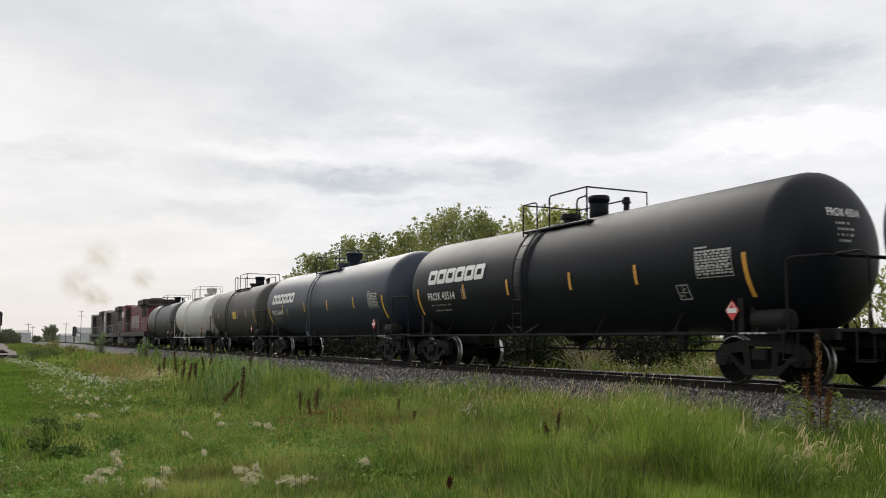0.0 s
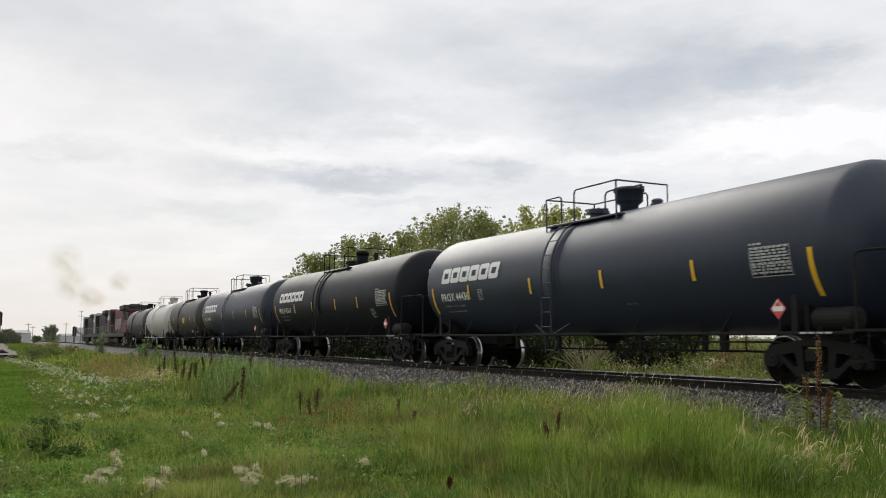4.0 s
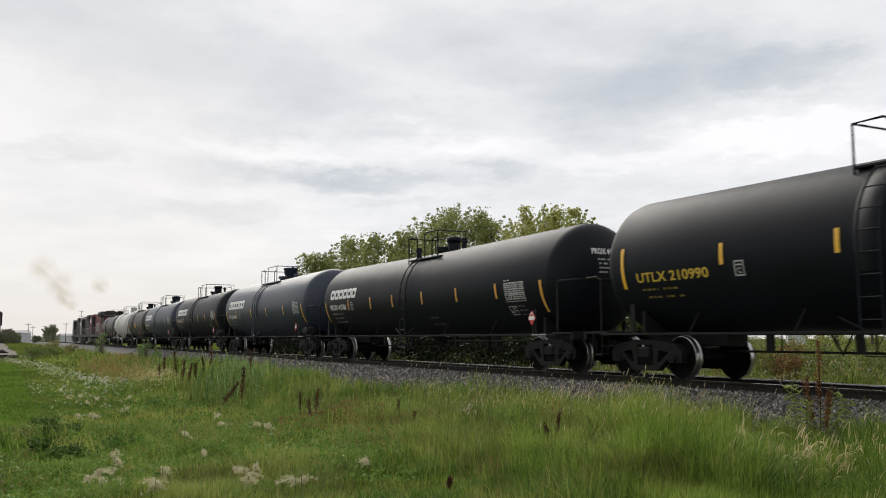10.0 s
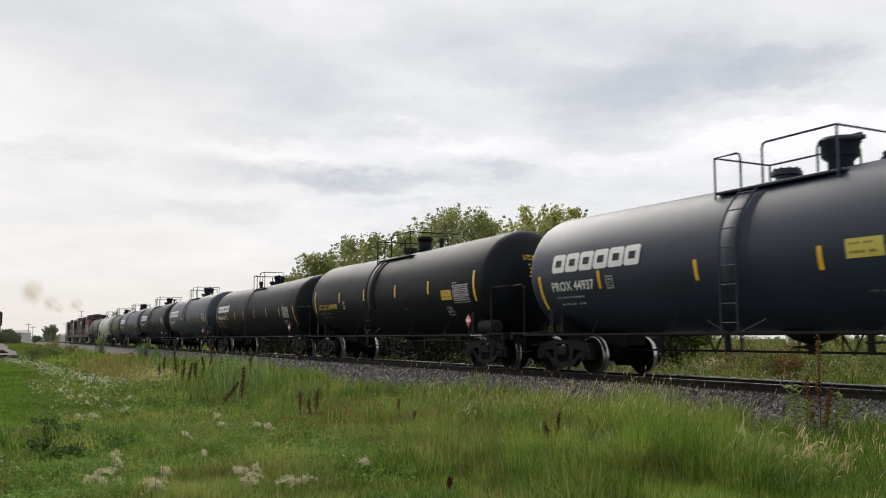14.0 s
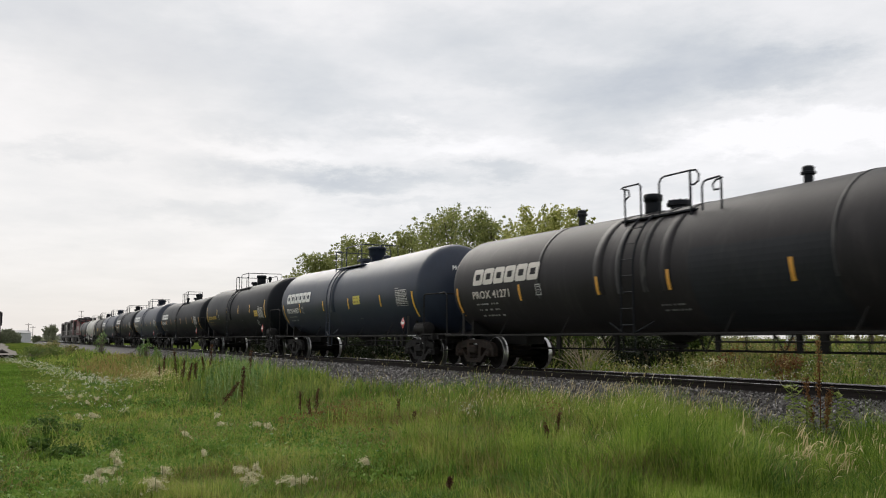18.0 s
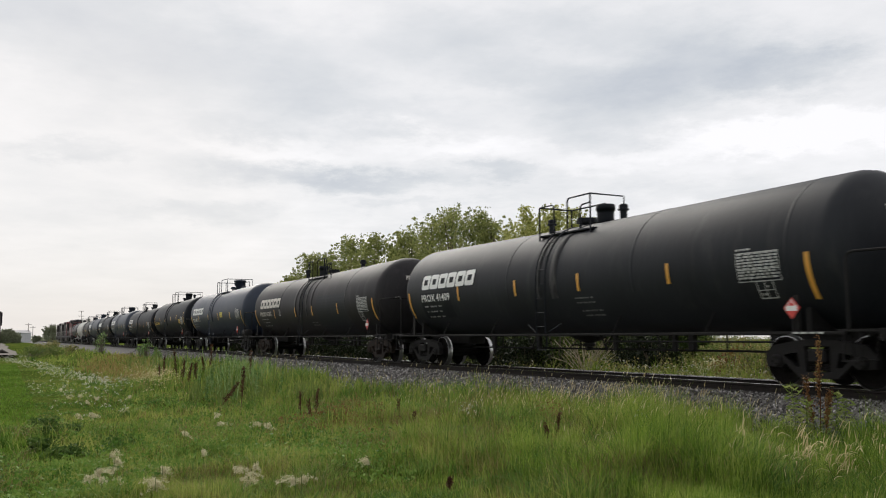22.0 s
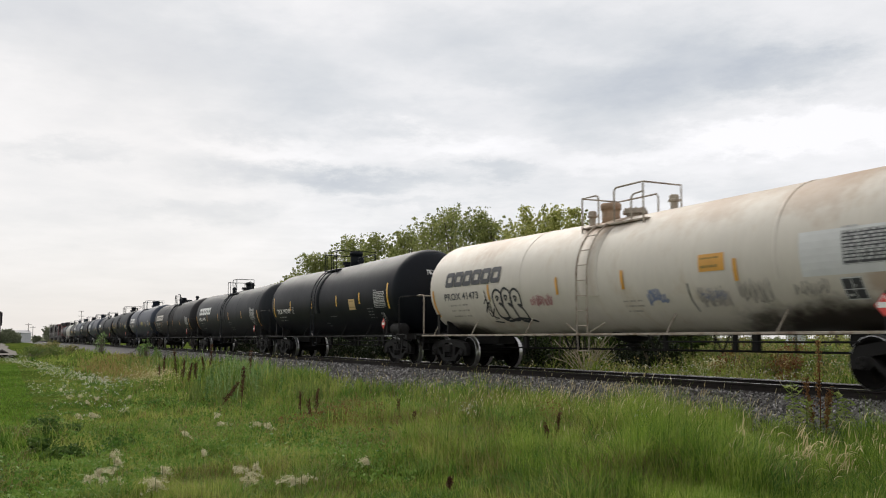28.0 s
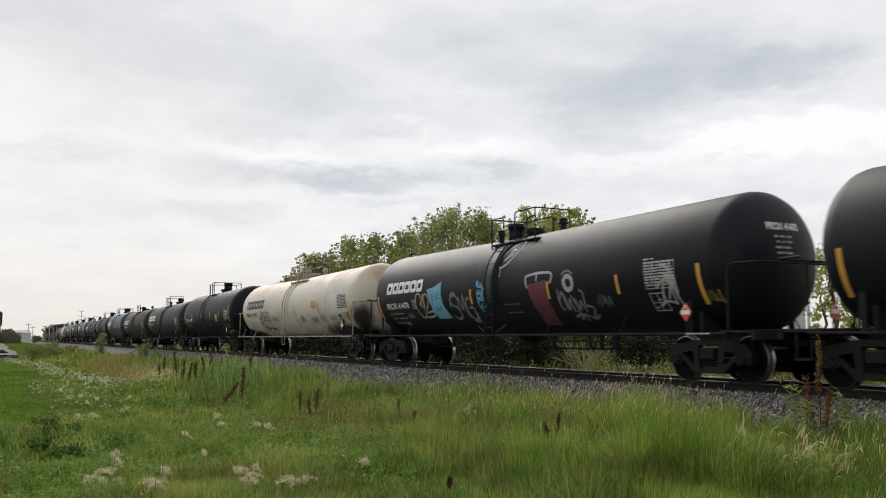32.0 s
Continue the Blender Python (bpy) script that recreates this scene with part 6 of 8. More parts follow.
def build_grass():
    # thick sward in view, thinner all round
    x, y, d = meadow_points(330000, power=1.45)
    near = d > 4.5 + 3.6 * rng.random(len(d))
    x, y, d = x[near], y[near], d[near]
    x2, y2, d2 = meadow_points(90000, lo=0.5, hi=30.0, power=0.1, az=(-180, 180))
    away = (d2 < 8.6) | (rng.random(len(d2)) < 0.45)
    x2, y2, d2 = x2[away], y2[away], d2[away]
    x, y, d = np.concatenate([x, x2]), np.concatenate([y, y2]), np.concatenate([d, d2])
    keep = -0.24 * patch_of(x, y, 1150, 868, 220, 30) - 0.30 * patch_of(x, y, 1150, 814, 90, 16) + 0.65 * smooth_noise(x, y, 2.6, 51) + 0.35 * smooth_noise(x, y, 0.8, 52) + 0.45 * rng.random(len(x)) > 0.60
    x, y, d = x[keep], y[keep], d[keep]
    h = tallness(x, y) * rng.uniform(0.45, 1.5, len(x))
    w = np.maximum(0.0095, 0.0009 * d) * rng.uniform(0.5, 1.5, len(x))
    v, f, _ = blades(x, y, terrain(x, y) - 0.02, h, w, rng.uniform(0.03, 0.85, len(x)) ** 1.4)
    ob = new("grass", raw_mesh("grass", v, f, M["grass"]))
    tagged(ob, "tall uneven green meadow grass along the railway", "grass", kind="stuff")
    # the mown strip beside the verge
    n = 60000
    x, y = -13.5 - 50 * rng.random(n) ** 1.4, rng.uniform(-5, 2.2, n)
    keep = (y < 0.7 - 0.016 * x) & (patch_of(x, y, 10, 860, 60, 60) + 0.4 * rng.random(n) < 0.75)
    x, y = x[keep], y[keep]
    v, f, _ = blades(x, y, terrain(x, y) - 0.01, rng.uniform(0.04, 0.10, len(x)), np.full(len(x), 0.022), rng.uniform(0.1, 0.9, len(x)))
    tagged(new("lawn", raw_mesh("lawn", v, f, M["lawn"])), "short bright green mown grass strip beside the verge", "lawn", kind="stuff")
    # tall grey-green sedge standing against the ballast
    x, y, d = meadow_points(60000, lo=18, hi=60, power=1.1, az=(-86, -64))
    keep = (patch_of(x, y, 430, 686, 85, 26) + 0.6 * patch_of(x, y, 290, 664, 50, 16)) * (0.1 + 1.3 * smooth_noise(x, y, 1.1, 71)) > 0.42 + 0.55 * rng.random(len(x))
    x, y, d = x[keep], y[keep], d[keep]
    h = rng.uniform(0.35, 1.05, len(x)) * (0.22 + 1.05 * smooth_noise(x, y, 1.3, 72))
    v, f, _ = blades(x, y, terrain(x, y) - 0.02, h, np.maximum(0.022, 0.0010 * d) * rng.uniform(0.5, 1.4, len(x)), rng.uniform(0.02, 0.30, len(x)))
    tagged(new("sedge_bed", raw_mesh("sedge_bed", v, f, M["sedge"])), "tall upright grey-green sedge along the ballast", "sedge", kind="stuff")
    # leafy stems that rise out of it
    n = 36
    sx, sy = sight(rng.triangular(300, 410, 530, n), rng.uniform(21, 42, n))
    ok = (sy < EDGE - 0.2) & (patch_of(sx, sy, 430, 690, 130, 40) > 0.3)
    sx, sy = sx[ok], sy[ok]
    sh = rng.uniform(0.55, 1.05, len(sx))
    q = np.linspace(0.15, 1.0, 18)
    lean = rng.normal(0, 0.07, (2, len(sx), 1))
    pts = np.stack([sx[:, None] + lean[0] * q * sh[:, None], sy[:, None] + lean[1] * q * sh[:, None], terrain(sx, sy)[:, None] + q * sh[:, None]], -1)
    v, f = leaves(pts.reshape(-1, 3), 6, np.tile(0.055 * (1.25 - q), len(sx)), 0.062, 23, 2.4)
    tagged(new("tall_weeds", raw_mesh("tall_weeds", v, f, M["sedge"])), "tall leafy grey-green weeds rising from the sedge", "weeds", kind="stuff")
    # russet grass, and dead tangled thatch in the hollow
    x, y, d = meadow_points(50000, lo=18, hi=90, power=1.1, az=(-94, -66))
    keep = patch_of(x, y, 235, 652, 95, 26) * (0.4 + smooth_noise(x, y, 0.6, 81)) > 0.35 + 0.35 * rng.random(len(x))
    x, y, d = x[keep], y[keep], d[keep]
    v, f, _ = blades(x, y, terrain(x, y) - 0.02, rng.uniform(0.25, 0.55, len(x)), np.maximum(0.008, 0.0006 * d), rng.uniform(0.1, 0.7, len(x)))
    tagged(new("russet_grass", raw_mesh("russet_grass", v, f, M["russet"])), "russet-brown ripe grass in a drift", "grass", kind="stuff")
    x, y, d = meadow_points(90000, lo=7.5, hi=24, power=1.2, az=(-92, -30))
    z1 = 1.15 * patch_of(x, y, 1130, 872, 210, 34) + 0.45 * patch_of(x, y, 640, 745, 150, 36) + 0.9 * patch_of(x, y, 20, 835, 55, 50) + 0.5 * patch_of(x, y, 470, 830, 160, 50) + 0.62 * smooth_noise(x, y, 0.55, 85)
    keep = z1 * (0.3 + smooth_noise(x, y, 1.3, 82)) > 0.36 + 0.4 * rng.random(len(x))
    x, y, d = x[keep], y[keep], d[keep]
    h = np.minimum(tallness(x, y), 0.55) * rng.uniform(0.8, 1.45, len(x))
    v, f, _ = blades(x, y, terrain(x, y) - 0.01, h, np.maximum(0.007, 0.0006 * d), rng.uniform(0.15, 1.1, len(x)), 1.0)
    tagged(new("thatch", raw_mesh("thatch", v, f, M["thatch"])), "brown tangled dead grass between the green", "grass", kind="stuff")
    # small russet and white weeds among the blades
    x, y, d = meadow_points(16000, lo=9, hi=40, power=1.2, az=(-80, -40))
    keep = (patch_of(x, y, 610, 752, 130, 40) + 0.7 * patch_of(x, y, 970, 800, 50, 60)) * (0.2 + smooth_noise(x, y, 1.5, 83)) > 0.45
    x, y = x[keep], y[keep]
    z = terrain(x, y) + tallness(x, y) * rng.uniform(0.7, 1.15, len(x))
    v, f = leaves(np.stack([x, y, z], -1), 5, 0.05, 0.03, 18, 1.6)
    tagged(new("sorrel", raw_mesh("sorrel", v, f, M["rusty_leaf"])), "rust-red sorrel seed heads among the grass", "sorrel", kind="stuff")
    x, y, d = meadow_points(24000, lo=9, hi=40, power=1.2, az=(-80, -40))
    keep = (patch_of(x, y, 825, 775, 42, 16) + 0.8 * patch_of(x, y, 1128, 800, 22, 9) + 0.5 * patch_of(x, y, 560, 735, 60, 16)) * (0.3 + smooth_noise(x, y, 1.8, 84)) > 0.5
    x, y = x[keep], y[keep]
    z = terrain(x, y) + tallness(x, y) * rng.uniform(0.9, 1.2, len(x))
    v, f = leaves(np.stack([x, y, z], -1), 3, 0.04, 0.022, 19, 0.6)
    tagged(new("yarrow", raw_mesh("yarrow", v, f, M["petal"])), "small greyish white yarrow flowers in the grass", "yarrow", kind="stuff")
    # sheaves of tall fresh grass towards the near end of the shoulder
    tx, ty, td = meadow_points(2600, lo=7.5, hi=22, power=1.1, az=(-62, -34))
    pick = (ty > 5.2) & (bearing(tx, ty)[0] > 900) & (smooth_noise(tx, ty, 0.8, 91) > 0.34)
    tx, ty, td = tx[pick], ty[pick], td[pick]
    n = 30
    cx, cy, cd = (np.repeat(a, n) for a in (tx, ty, td))
    cx, cy = cx + rng.normal(0, 0.05, len(cx)), cy + rng.normal(0, 0.05, len(cy))
    h = (tallness(cx, cy) + 0.05) * np.repeat(rng.uniform(0.9, 1.45, len(tx)), n) * rng.uniform(0.55, 1.1, len(cx))
    v, f, _ = blades(cx, cy, terrain(cx, cy) - 0.02, h, np.maximum(0.006, 0.0006 * cd) * rng.uniform(0.6, 1.3, len(cx)), rng.uniform(0.02, 0.55, len(cx)) ** 1.3, 0.8)
    tagged(new("tall_grass", raw_mesh("tall_grass", v, f, M["sheaf"])), "sheaves of tall fresh green grass by the ballast", "grass", kind="stuff")
    # tussocks that stand out of it
    tx, ty, td = meadow_points(1500, lo=6, hi=70, power=1.2)
    n = 54
    cx, cy, cd = (np.repeat(a, n) for a in (tx, ty, td))
    cx, cy = cx + rng.normal(0, 0.07, len(cx)), cy + rng.normal(0, 0.07, len(cy))
    h = tallness(cx, cy) * np.repeat(rng.uniform(1.0, 1.65, len(tx)), n) * rng.uniform(0.6, 1.1, len(cx))
    v, f, _ = blades(cx, cy, terrain(cx, cy) - 0.02, h, np.maximum(0.010, 0.0008 * cd), rng.uniform(0.15, 1.2, len(cx)), 1.2)
    tagged(new("tussock_grass", raw_mesh("tussock_grass", v, f, M["clover"])), "darker arching tussocks standing in the meadow", "grass", kind="stuff")
    # dead stems in drifts
    x, y, d = meadow_points(100000, lo=5.5, hi=90)
    keep = smooth_noise(x, y, 0.30, 31) * 0.6 + 0.4 * smooth_noise(x, y, 1.1, 32) + 0.12 * rng.random(len(x)) > 0.585
    x, y, d = x[keep], y[keep], d[keep]
    h = tallness(x, y) * rng.uniform(0.6, 1.35, len(x))
    v, f, _ = blades(x, y, terrain(x, y) - 0.02, h, np.maximum(0.006, 0.0006 * d), rng.uniform(0.1, 0.9, len(x)))
    tagged(new("dry_grass", raw_mesh("dry_grass", v, f, M["straw"])), "straw-brown dead stems through the meadow", "grass", kind="stuff")
    # broad low leaves in the short sward
    x, y, d = meadow_points(62000, lo=5.5, hi=80)
    keep = (smooth_noise(x, y, 0.35, 41) + 0.3 * smooth_noise(x, y, 1.4, 42) > 0.53) & (y < 8.0) & (bearing(x, y)[0] < 640 + 120 * rng.random(len(x)))
    x, y, d = x[keep], y[keep], d[keep]
    z = terrain(x, y) + tallness(x, y) * rng.uniform(0.3, 0.9, len(x))
    v, f = leaves(np.stack([x, y, z], -1), 4, 0.07, 0.050, 8)
    tagged(new("clover", raw_mesh("clover", v, f, M["clover"])), "bright green broad leaves low in the sward", "clover", kind="stuff")
    # seed stalks, thicker towards the ballast, a bold stand of them at the near end
    x, y, d = meadow_points(24000, lo=7, hi=60, power=1.3, az=(-86, -30))
    bold = np.maximum(patch_of(x, y, 1450, 862, 120, 30), 0.95 * patch_of(x, y, 1075, 778, 95, 16))
    px, _ = bearing(x, y)
    keep = ((y > 5.8 + 3.4 * rng.random(len(y))) & (smooth_noise(x, y, 0.35, 5) > 0.36) & (px > 620 + 240 * rng.random(len(y))) & (rng.random(len(y)) < np.interp(px, [600, 800, 1000, 1150, 1300], [0.25, 0.35, 0.55, 0.75, 0.45]))) | (bold * (0.3 + smooth_noise(x, y, 1.1, 6)) > np.where(px < 1230, 0.50, 0.56))
    x, y, d, bold = x[keep], y[keep], d[keep], bold[keep]
    h = (tallness(x, y) + 0.08) * rng.uniform(0.8, 1.3, len(x))
    # sparse stalks rooted in the stone itself
    m = 170
    sx = rng.uniform(-46, -10, m)
    sy = TRACK_Y - rng.uniform(1.7, 3.4, m)
    sz = np.interp(sy - TRACK_Y, [-4.2, -2.9, -1.75], [-0.80, -0.62, -0.20])
    z = np.concatenate([terrain(x, y) - 0.02, sz - 0.02])
    x, y, d = np.concatenate([x, sx]), np.concatenate([y, sy]), np.concatenate([d, np.hypot(sx, sy)])
    h, bold = np.concatenate([h, rng.uniform(0.18, 0.42, m)]), np.concatenate([bold, np.zeros(m)])
    v, f, tip = blades(x, y, z, h, np.maximum(0.003, 0.00025 * d), rng.uniform(0.05, 0.30, len(x)), 0.2)
    tagged(new("grass_stalk", raw_mesh("grass_stalk", v, f, M["straw"])), "thin straw stalks that carry the seed heads", "grass", kind="stuff")
    # narrow heads that carry on upwards and nod over
    n = len(x)
    a = rng.normal(0.3, 0.9, n)
    ln = rng.uniform(0.08, 0.16, n) * (1 + 0.5 * bold)
    nod = rng.random(n) * (0.55 + 0.45 * bold)
    wd = np.maximum(0.008, 0.00062 * d) * rng.uniform(0.6, 1.3, n) * (1 + 0.5 * bold)
    hv, hf, base = [], [], 0
    for turn in (0.0, 1.6):
        rows = []
        for q, fat in ((0.0, 0.35), (0.25, 1.0), (0.55, 0.95), (0.8, 0.6), (1.0, 0.1)):
            reach = q * (0.25 + 0.75 * nod * q)
            p = tip + np.stack([np.cos(a) * ln * reach, np.sin(a) * ln * reach, ln * (q - 1.15 * nod * q * q)], -1)
            off = np.stack([np.cos(a + 1.57 - turn) * wd, np.sin(a + 1.57 - turn) * wd, 0.3 * wd], -1) * fat / 2
            rows += [p - off, p + off]
        hv.append(np.stack(rows, 1).reshape(-1, 3))
        k = base + (np.arange(n) * 10)[:, None]
        for s in range(4):
            hf += [k + 2 * s + np.array([0, 1, 3]), k + 2 * s + np.array([0, 3, 2])]
        base += n * 10
    ob = new("seed_grass", raw_mesh("seed_grass", np.concatenate(hv), np.concatenate(hf), M["grass_dry"]))
    tagged(ob, "straw-coloured seed heads standing over the grass", "grass", kind="stuff")


build_grass()


def tree(name, x, y, h, crown_w, seed, mat="leaf", leaf=0.20, clumps=34, per=150, label="", base=None, low=0.25, category="tree", group=""):
    """Tapered trunk, limbs, and a crown of leaf clumps with gaps and sprays at its edge."""
    r = random.Random(seed)
    z0 = (ground_z(x, y) if base is None else base) - 0.05
    t = new(name)
    t.matrix_basis = pose(x, y, z0)
    tagged(t, label, category, group)
    bm = bmesh.new()
    lean = r.uniform(-0.06, 0.06) * h

    def limb(p, q, r0, r1, n=5):
        p, q = Vector(p), Vector(q)
        rings = []
        for i in range(n + 1):
            f = i / n
            c = p.lerp(q, f) + Vector((r.uniform(-1, 1), r.uniform(-1, 1), 0)) * 0.03 * (q - p).length * (0 < i < n)
            rr = r0 + (r1 - r0) * f
            rings.append([bm.verts.new(c + Vector((rr * math.cos(k * math.tau / 6), rr * math.sin(k * math.tau / 6), 0))) for k in range(6)])
        for a, b in zip(rings, rings[1:]):
            for k in range(6):
                bm.faces.new((a[k], a[(k + 1) % 6], b[(k + 1) % 6], b[k]))
    limb((0, 0, 0), (lean, 0, h * 0.8), 0.022 * h, 0.006 * h, 8)
    cents, spr = [], []
    for i in range(clumps):
        f = (i + 0.5) / clumps
        zz = h * (low + (1.0 - low) * f)
        env = math.sin(math.pi * min(1.0, 0.12 + 0.86 * f) ** 0.8) ** 0.7
        rad = crown_w * env * math.sqrt(r.random()) * r.uniform(0.75, 1.12)
        a = r.uniform(0, math.tau)
        c = (lean * zz / h + rad * math.cos(a), rad * math.sin(a) * 0.8, zz + r.uniform(-0.06, 0.05) * h)
        cents.append(c)
        spr.append(crown_w * r.uniform(0.16, 0.34))
        if i % 9 == 0:
            limb((lean * zz * 0.6 / h, 0, zz * r.uniform(0.55, 0.8)), c, 0.008 * h, 0.003 * h, 3)
    # thin rising sprays that break the outline
    for i in range(clumps // 2):
        a, f = r.uniform(0, math.tau), r.random() ** 0.7
        zz = h * (0.42 + 0.52 * f)
        rad = crown_w * math.sin(math.pi * min(1, 0.15 + 0.80 * f)) ** 0.7 * r.uniform(0.80, 1.12)
        px, py, out = lean + rad * math.cos(a), rad * math.sin(a) * 0.8, r.uniform(0.05, 0.22) * crown_w
        for k in range(4):
            cents.append((px + out * math.cos(a) * k * 0.6, py + out * math.sin(a) * k * 0.5, zz + crown_w * 0.13 * k))
            spr.append(crown_w * (0.13 - 0.026 * k) * r.uniform(0.7, 1.2))
    part("trunk", bm, M["bark"], t)
    v, f = leaves(cents[:clumps], per, np.array(spr[:clumps]), leaf, seed)
    v2, f2 = leaves(cents[clumps:], max(8, per // 5), np.array(spr[clumps:]), leaf, seed + 1)
    v, f = np.concatenate([v, v2]), np.concatenate([f, f2 + len(v)])
    part("crown", raw_mesh("crown", v, f, None), M[mat], t)
    return t


def bush(x, y, h, w, seed, mat="leaf_dark", leaf=0.12, clumps=12, per=110, label="", base=None, name="bush", group=""):
    """Several thin stems and leaf clumps from the ground up."""
    r = random.Random(seed)
    z0 = (ground_z(x, y) if base is None else base) - 0.04
    t = new(name)
    t.matrix_basis = pose(x, y, z0)
    tagged(t, label, name.replace("_", " "), group)
    bm = bmesh.new()
    cents = []
    for i in range(clumps):
        a, f = r.uniform(0, math.tau), r.random() ** 0.7
        rad = w * math.sqrt(r.random()) * (1.05 - 0.45 * f)
        c = (rad * math.cos(a), rad * math.sin(a), h * (0.12 + 0.78 * f))
        cents.append(c)
        tube(bm, [(c[0] * 0.15, c[1] * 0.15, 0), (c[0] * 0.6, c[1] * 0.6, c[2] * 0.6), c], 0.008 + 0.004 * h, 4, False)
    tagged(part("branching", bm, M["bark"], t), kind="stuff")
    v, f = leaves(cents, per, np.array([w * r.uniform(0.28, 0.5) for _ in cents]), leaf, seed)
    part("foliage", raw_mesh("foliage", v, f, None), M[mat], t)
    return t


def build_trees():
    g = "trees behind the railway"
    lab = "leafy green roadside tree in full summer leaf"
    # bearing, distance, height over the rail, half width of the crown
    for i, (px, d, top, cw) in enumerate(((500, 98, 7.2, 1.6), (520, 97, 8.0, 1.9), (556, 94, 10.2, 2.5), (585, 92, 9.6, 2.4), (622, 88, 11.4, 2.7), (665, 82, 10.9, 2.8), (700, 78, 10.2, 2.6), (728, 74, 11.0, 2.4),
                                          (765, 70, 11.6, 2.7), (805, 66, 12.0, 2.8), (845, 63, 11.0, 2.4), (872, 60, 10.2, 1.9), (905, 56, 8.7, 1.8), (925, 55, 9.9, 1.5), (960, 52, 8.8, 1.7), (990, 50, 9.2, 1.6), (1008, 49, 9.0, 1.3), (1030, 47, 7.2, 1.2))):
        x, y = sight(px, d)
        tree("tree", x, y, top * (0.93 if px < 700 else 0.87 if px < 900 else 0.90) + 0.75, cw * 1.10, 40 + i, "leaf" if px < 900 else "leaf_light", 0.22 if d > 70 else 0.18, 100 if px < 900 else 44, 74, lab, low=0.12, group=g)
    lab = "dense dark green shrub behind the track"
    for i, (px, d, h, w) in enumerate(((640, 72, 4.0, 3.0), (720, 62, 4.0, 3.0), (800, 52, 3.6, 2.6), (860, 46, 3.4, 2.2), (910, 42, 3.2, 2.0), (950, 39, 3.0, 1.8), (985, 37, 2.8, 1.6), (1075, 36, 2.6, 1.4), (1110, 35, 2.7, 1.4), (1150, 34.5, 2.5, 1.3), (1190, 34, 2.3, 1.1), (1222, 33.5, 1.9, 0.8))):
        x, y = sight(px, d)
        bush(x, y, h, w, 80 + i, "leaf_dark", 0.14, 26, 130, lab, group="shrubs behind the track")
    # a thick low hedge close behind the rails, leaves darkened for the train's shade
    r = random.Random(3)
    for i in range(22):
        s = -76 + i * 2.2
        bush(s, line_y(s) + r.uniform(4.4, 5.6), r.uniform(1.6, 2.3), r.uniform(1.3, 1.8), 160 + i, "leaf_shaded", 0.13, 24, 120, "dense dark green shrub behind the track", group="shrubs behind the track")
    # more shrubs with that shade painted into their leaves
    for i in range(12):
        s = -27 + i * 1.25
        if s < -22.5:
            bush(s, TRACK_Y + r.uniform(6.0, 8.5), r.uniform(1.3, 2.0), r.uniform(0.9, 1.3), 190 + i, "leaf_shaded", 0.11, 22, 110, "dense dark green shrub behind the track", group="shrubs behind the track")
    lab = "slender yellow-green young tree beyond the track"
    for i, (px, d, top, cw) in enumerate(((1452, 35, 3.7, 0.9), (1478, 34, 4.2, 1.0), (1512, 33, 3.6, 0.9), (1545, 32, 3.1, 1.0), (1600, 31, 3.0, 1.1), (1680, 31, 3.6, 1.2))):
        x, y = sight(px, d)
        tree("young_tree", x, y, top + 0.75, cw, 120 + i, "leaf_light", 0.12, 26, 44, lab, low=0.12, group="young trees")


build_trees()


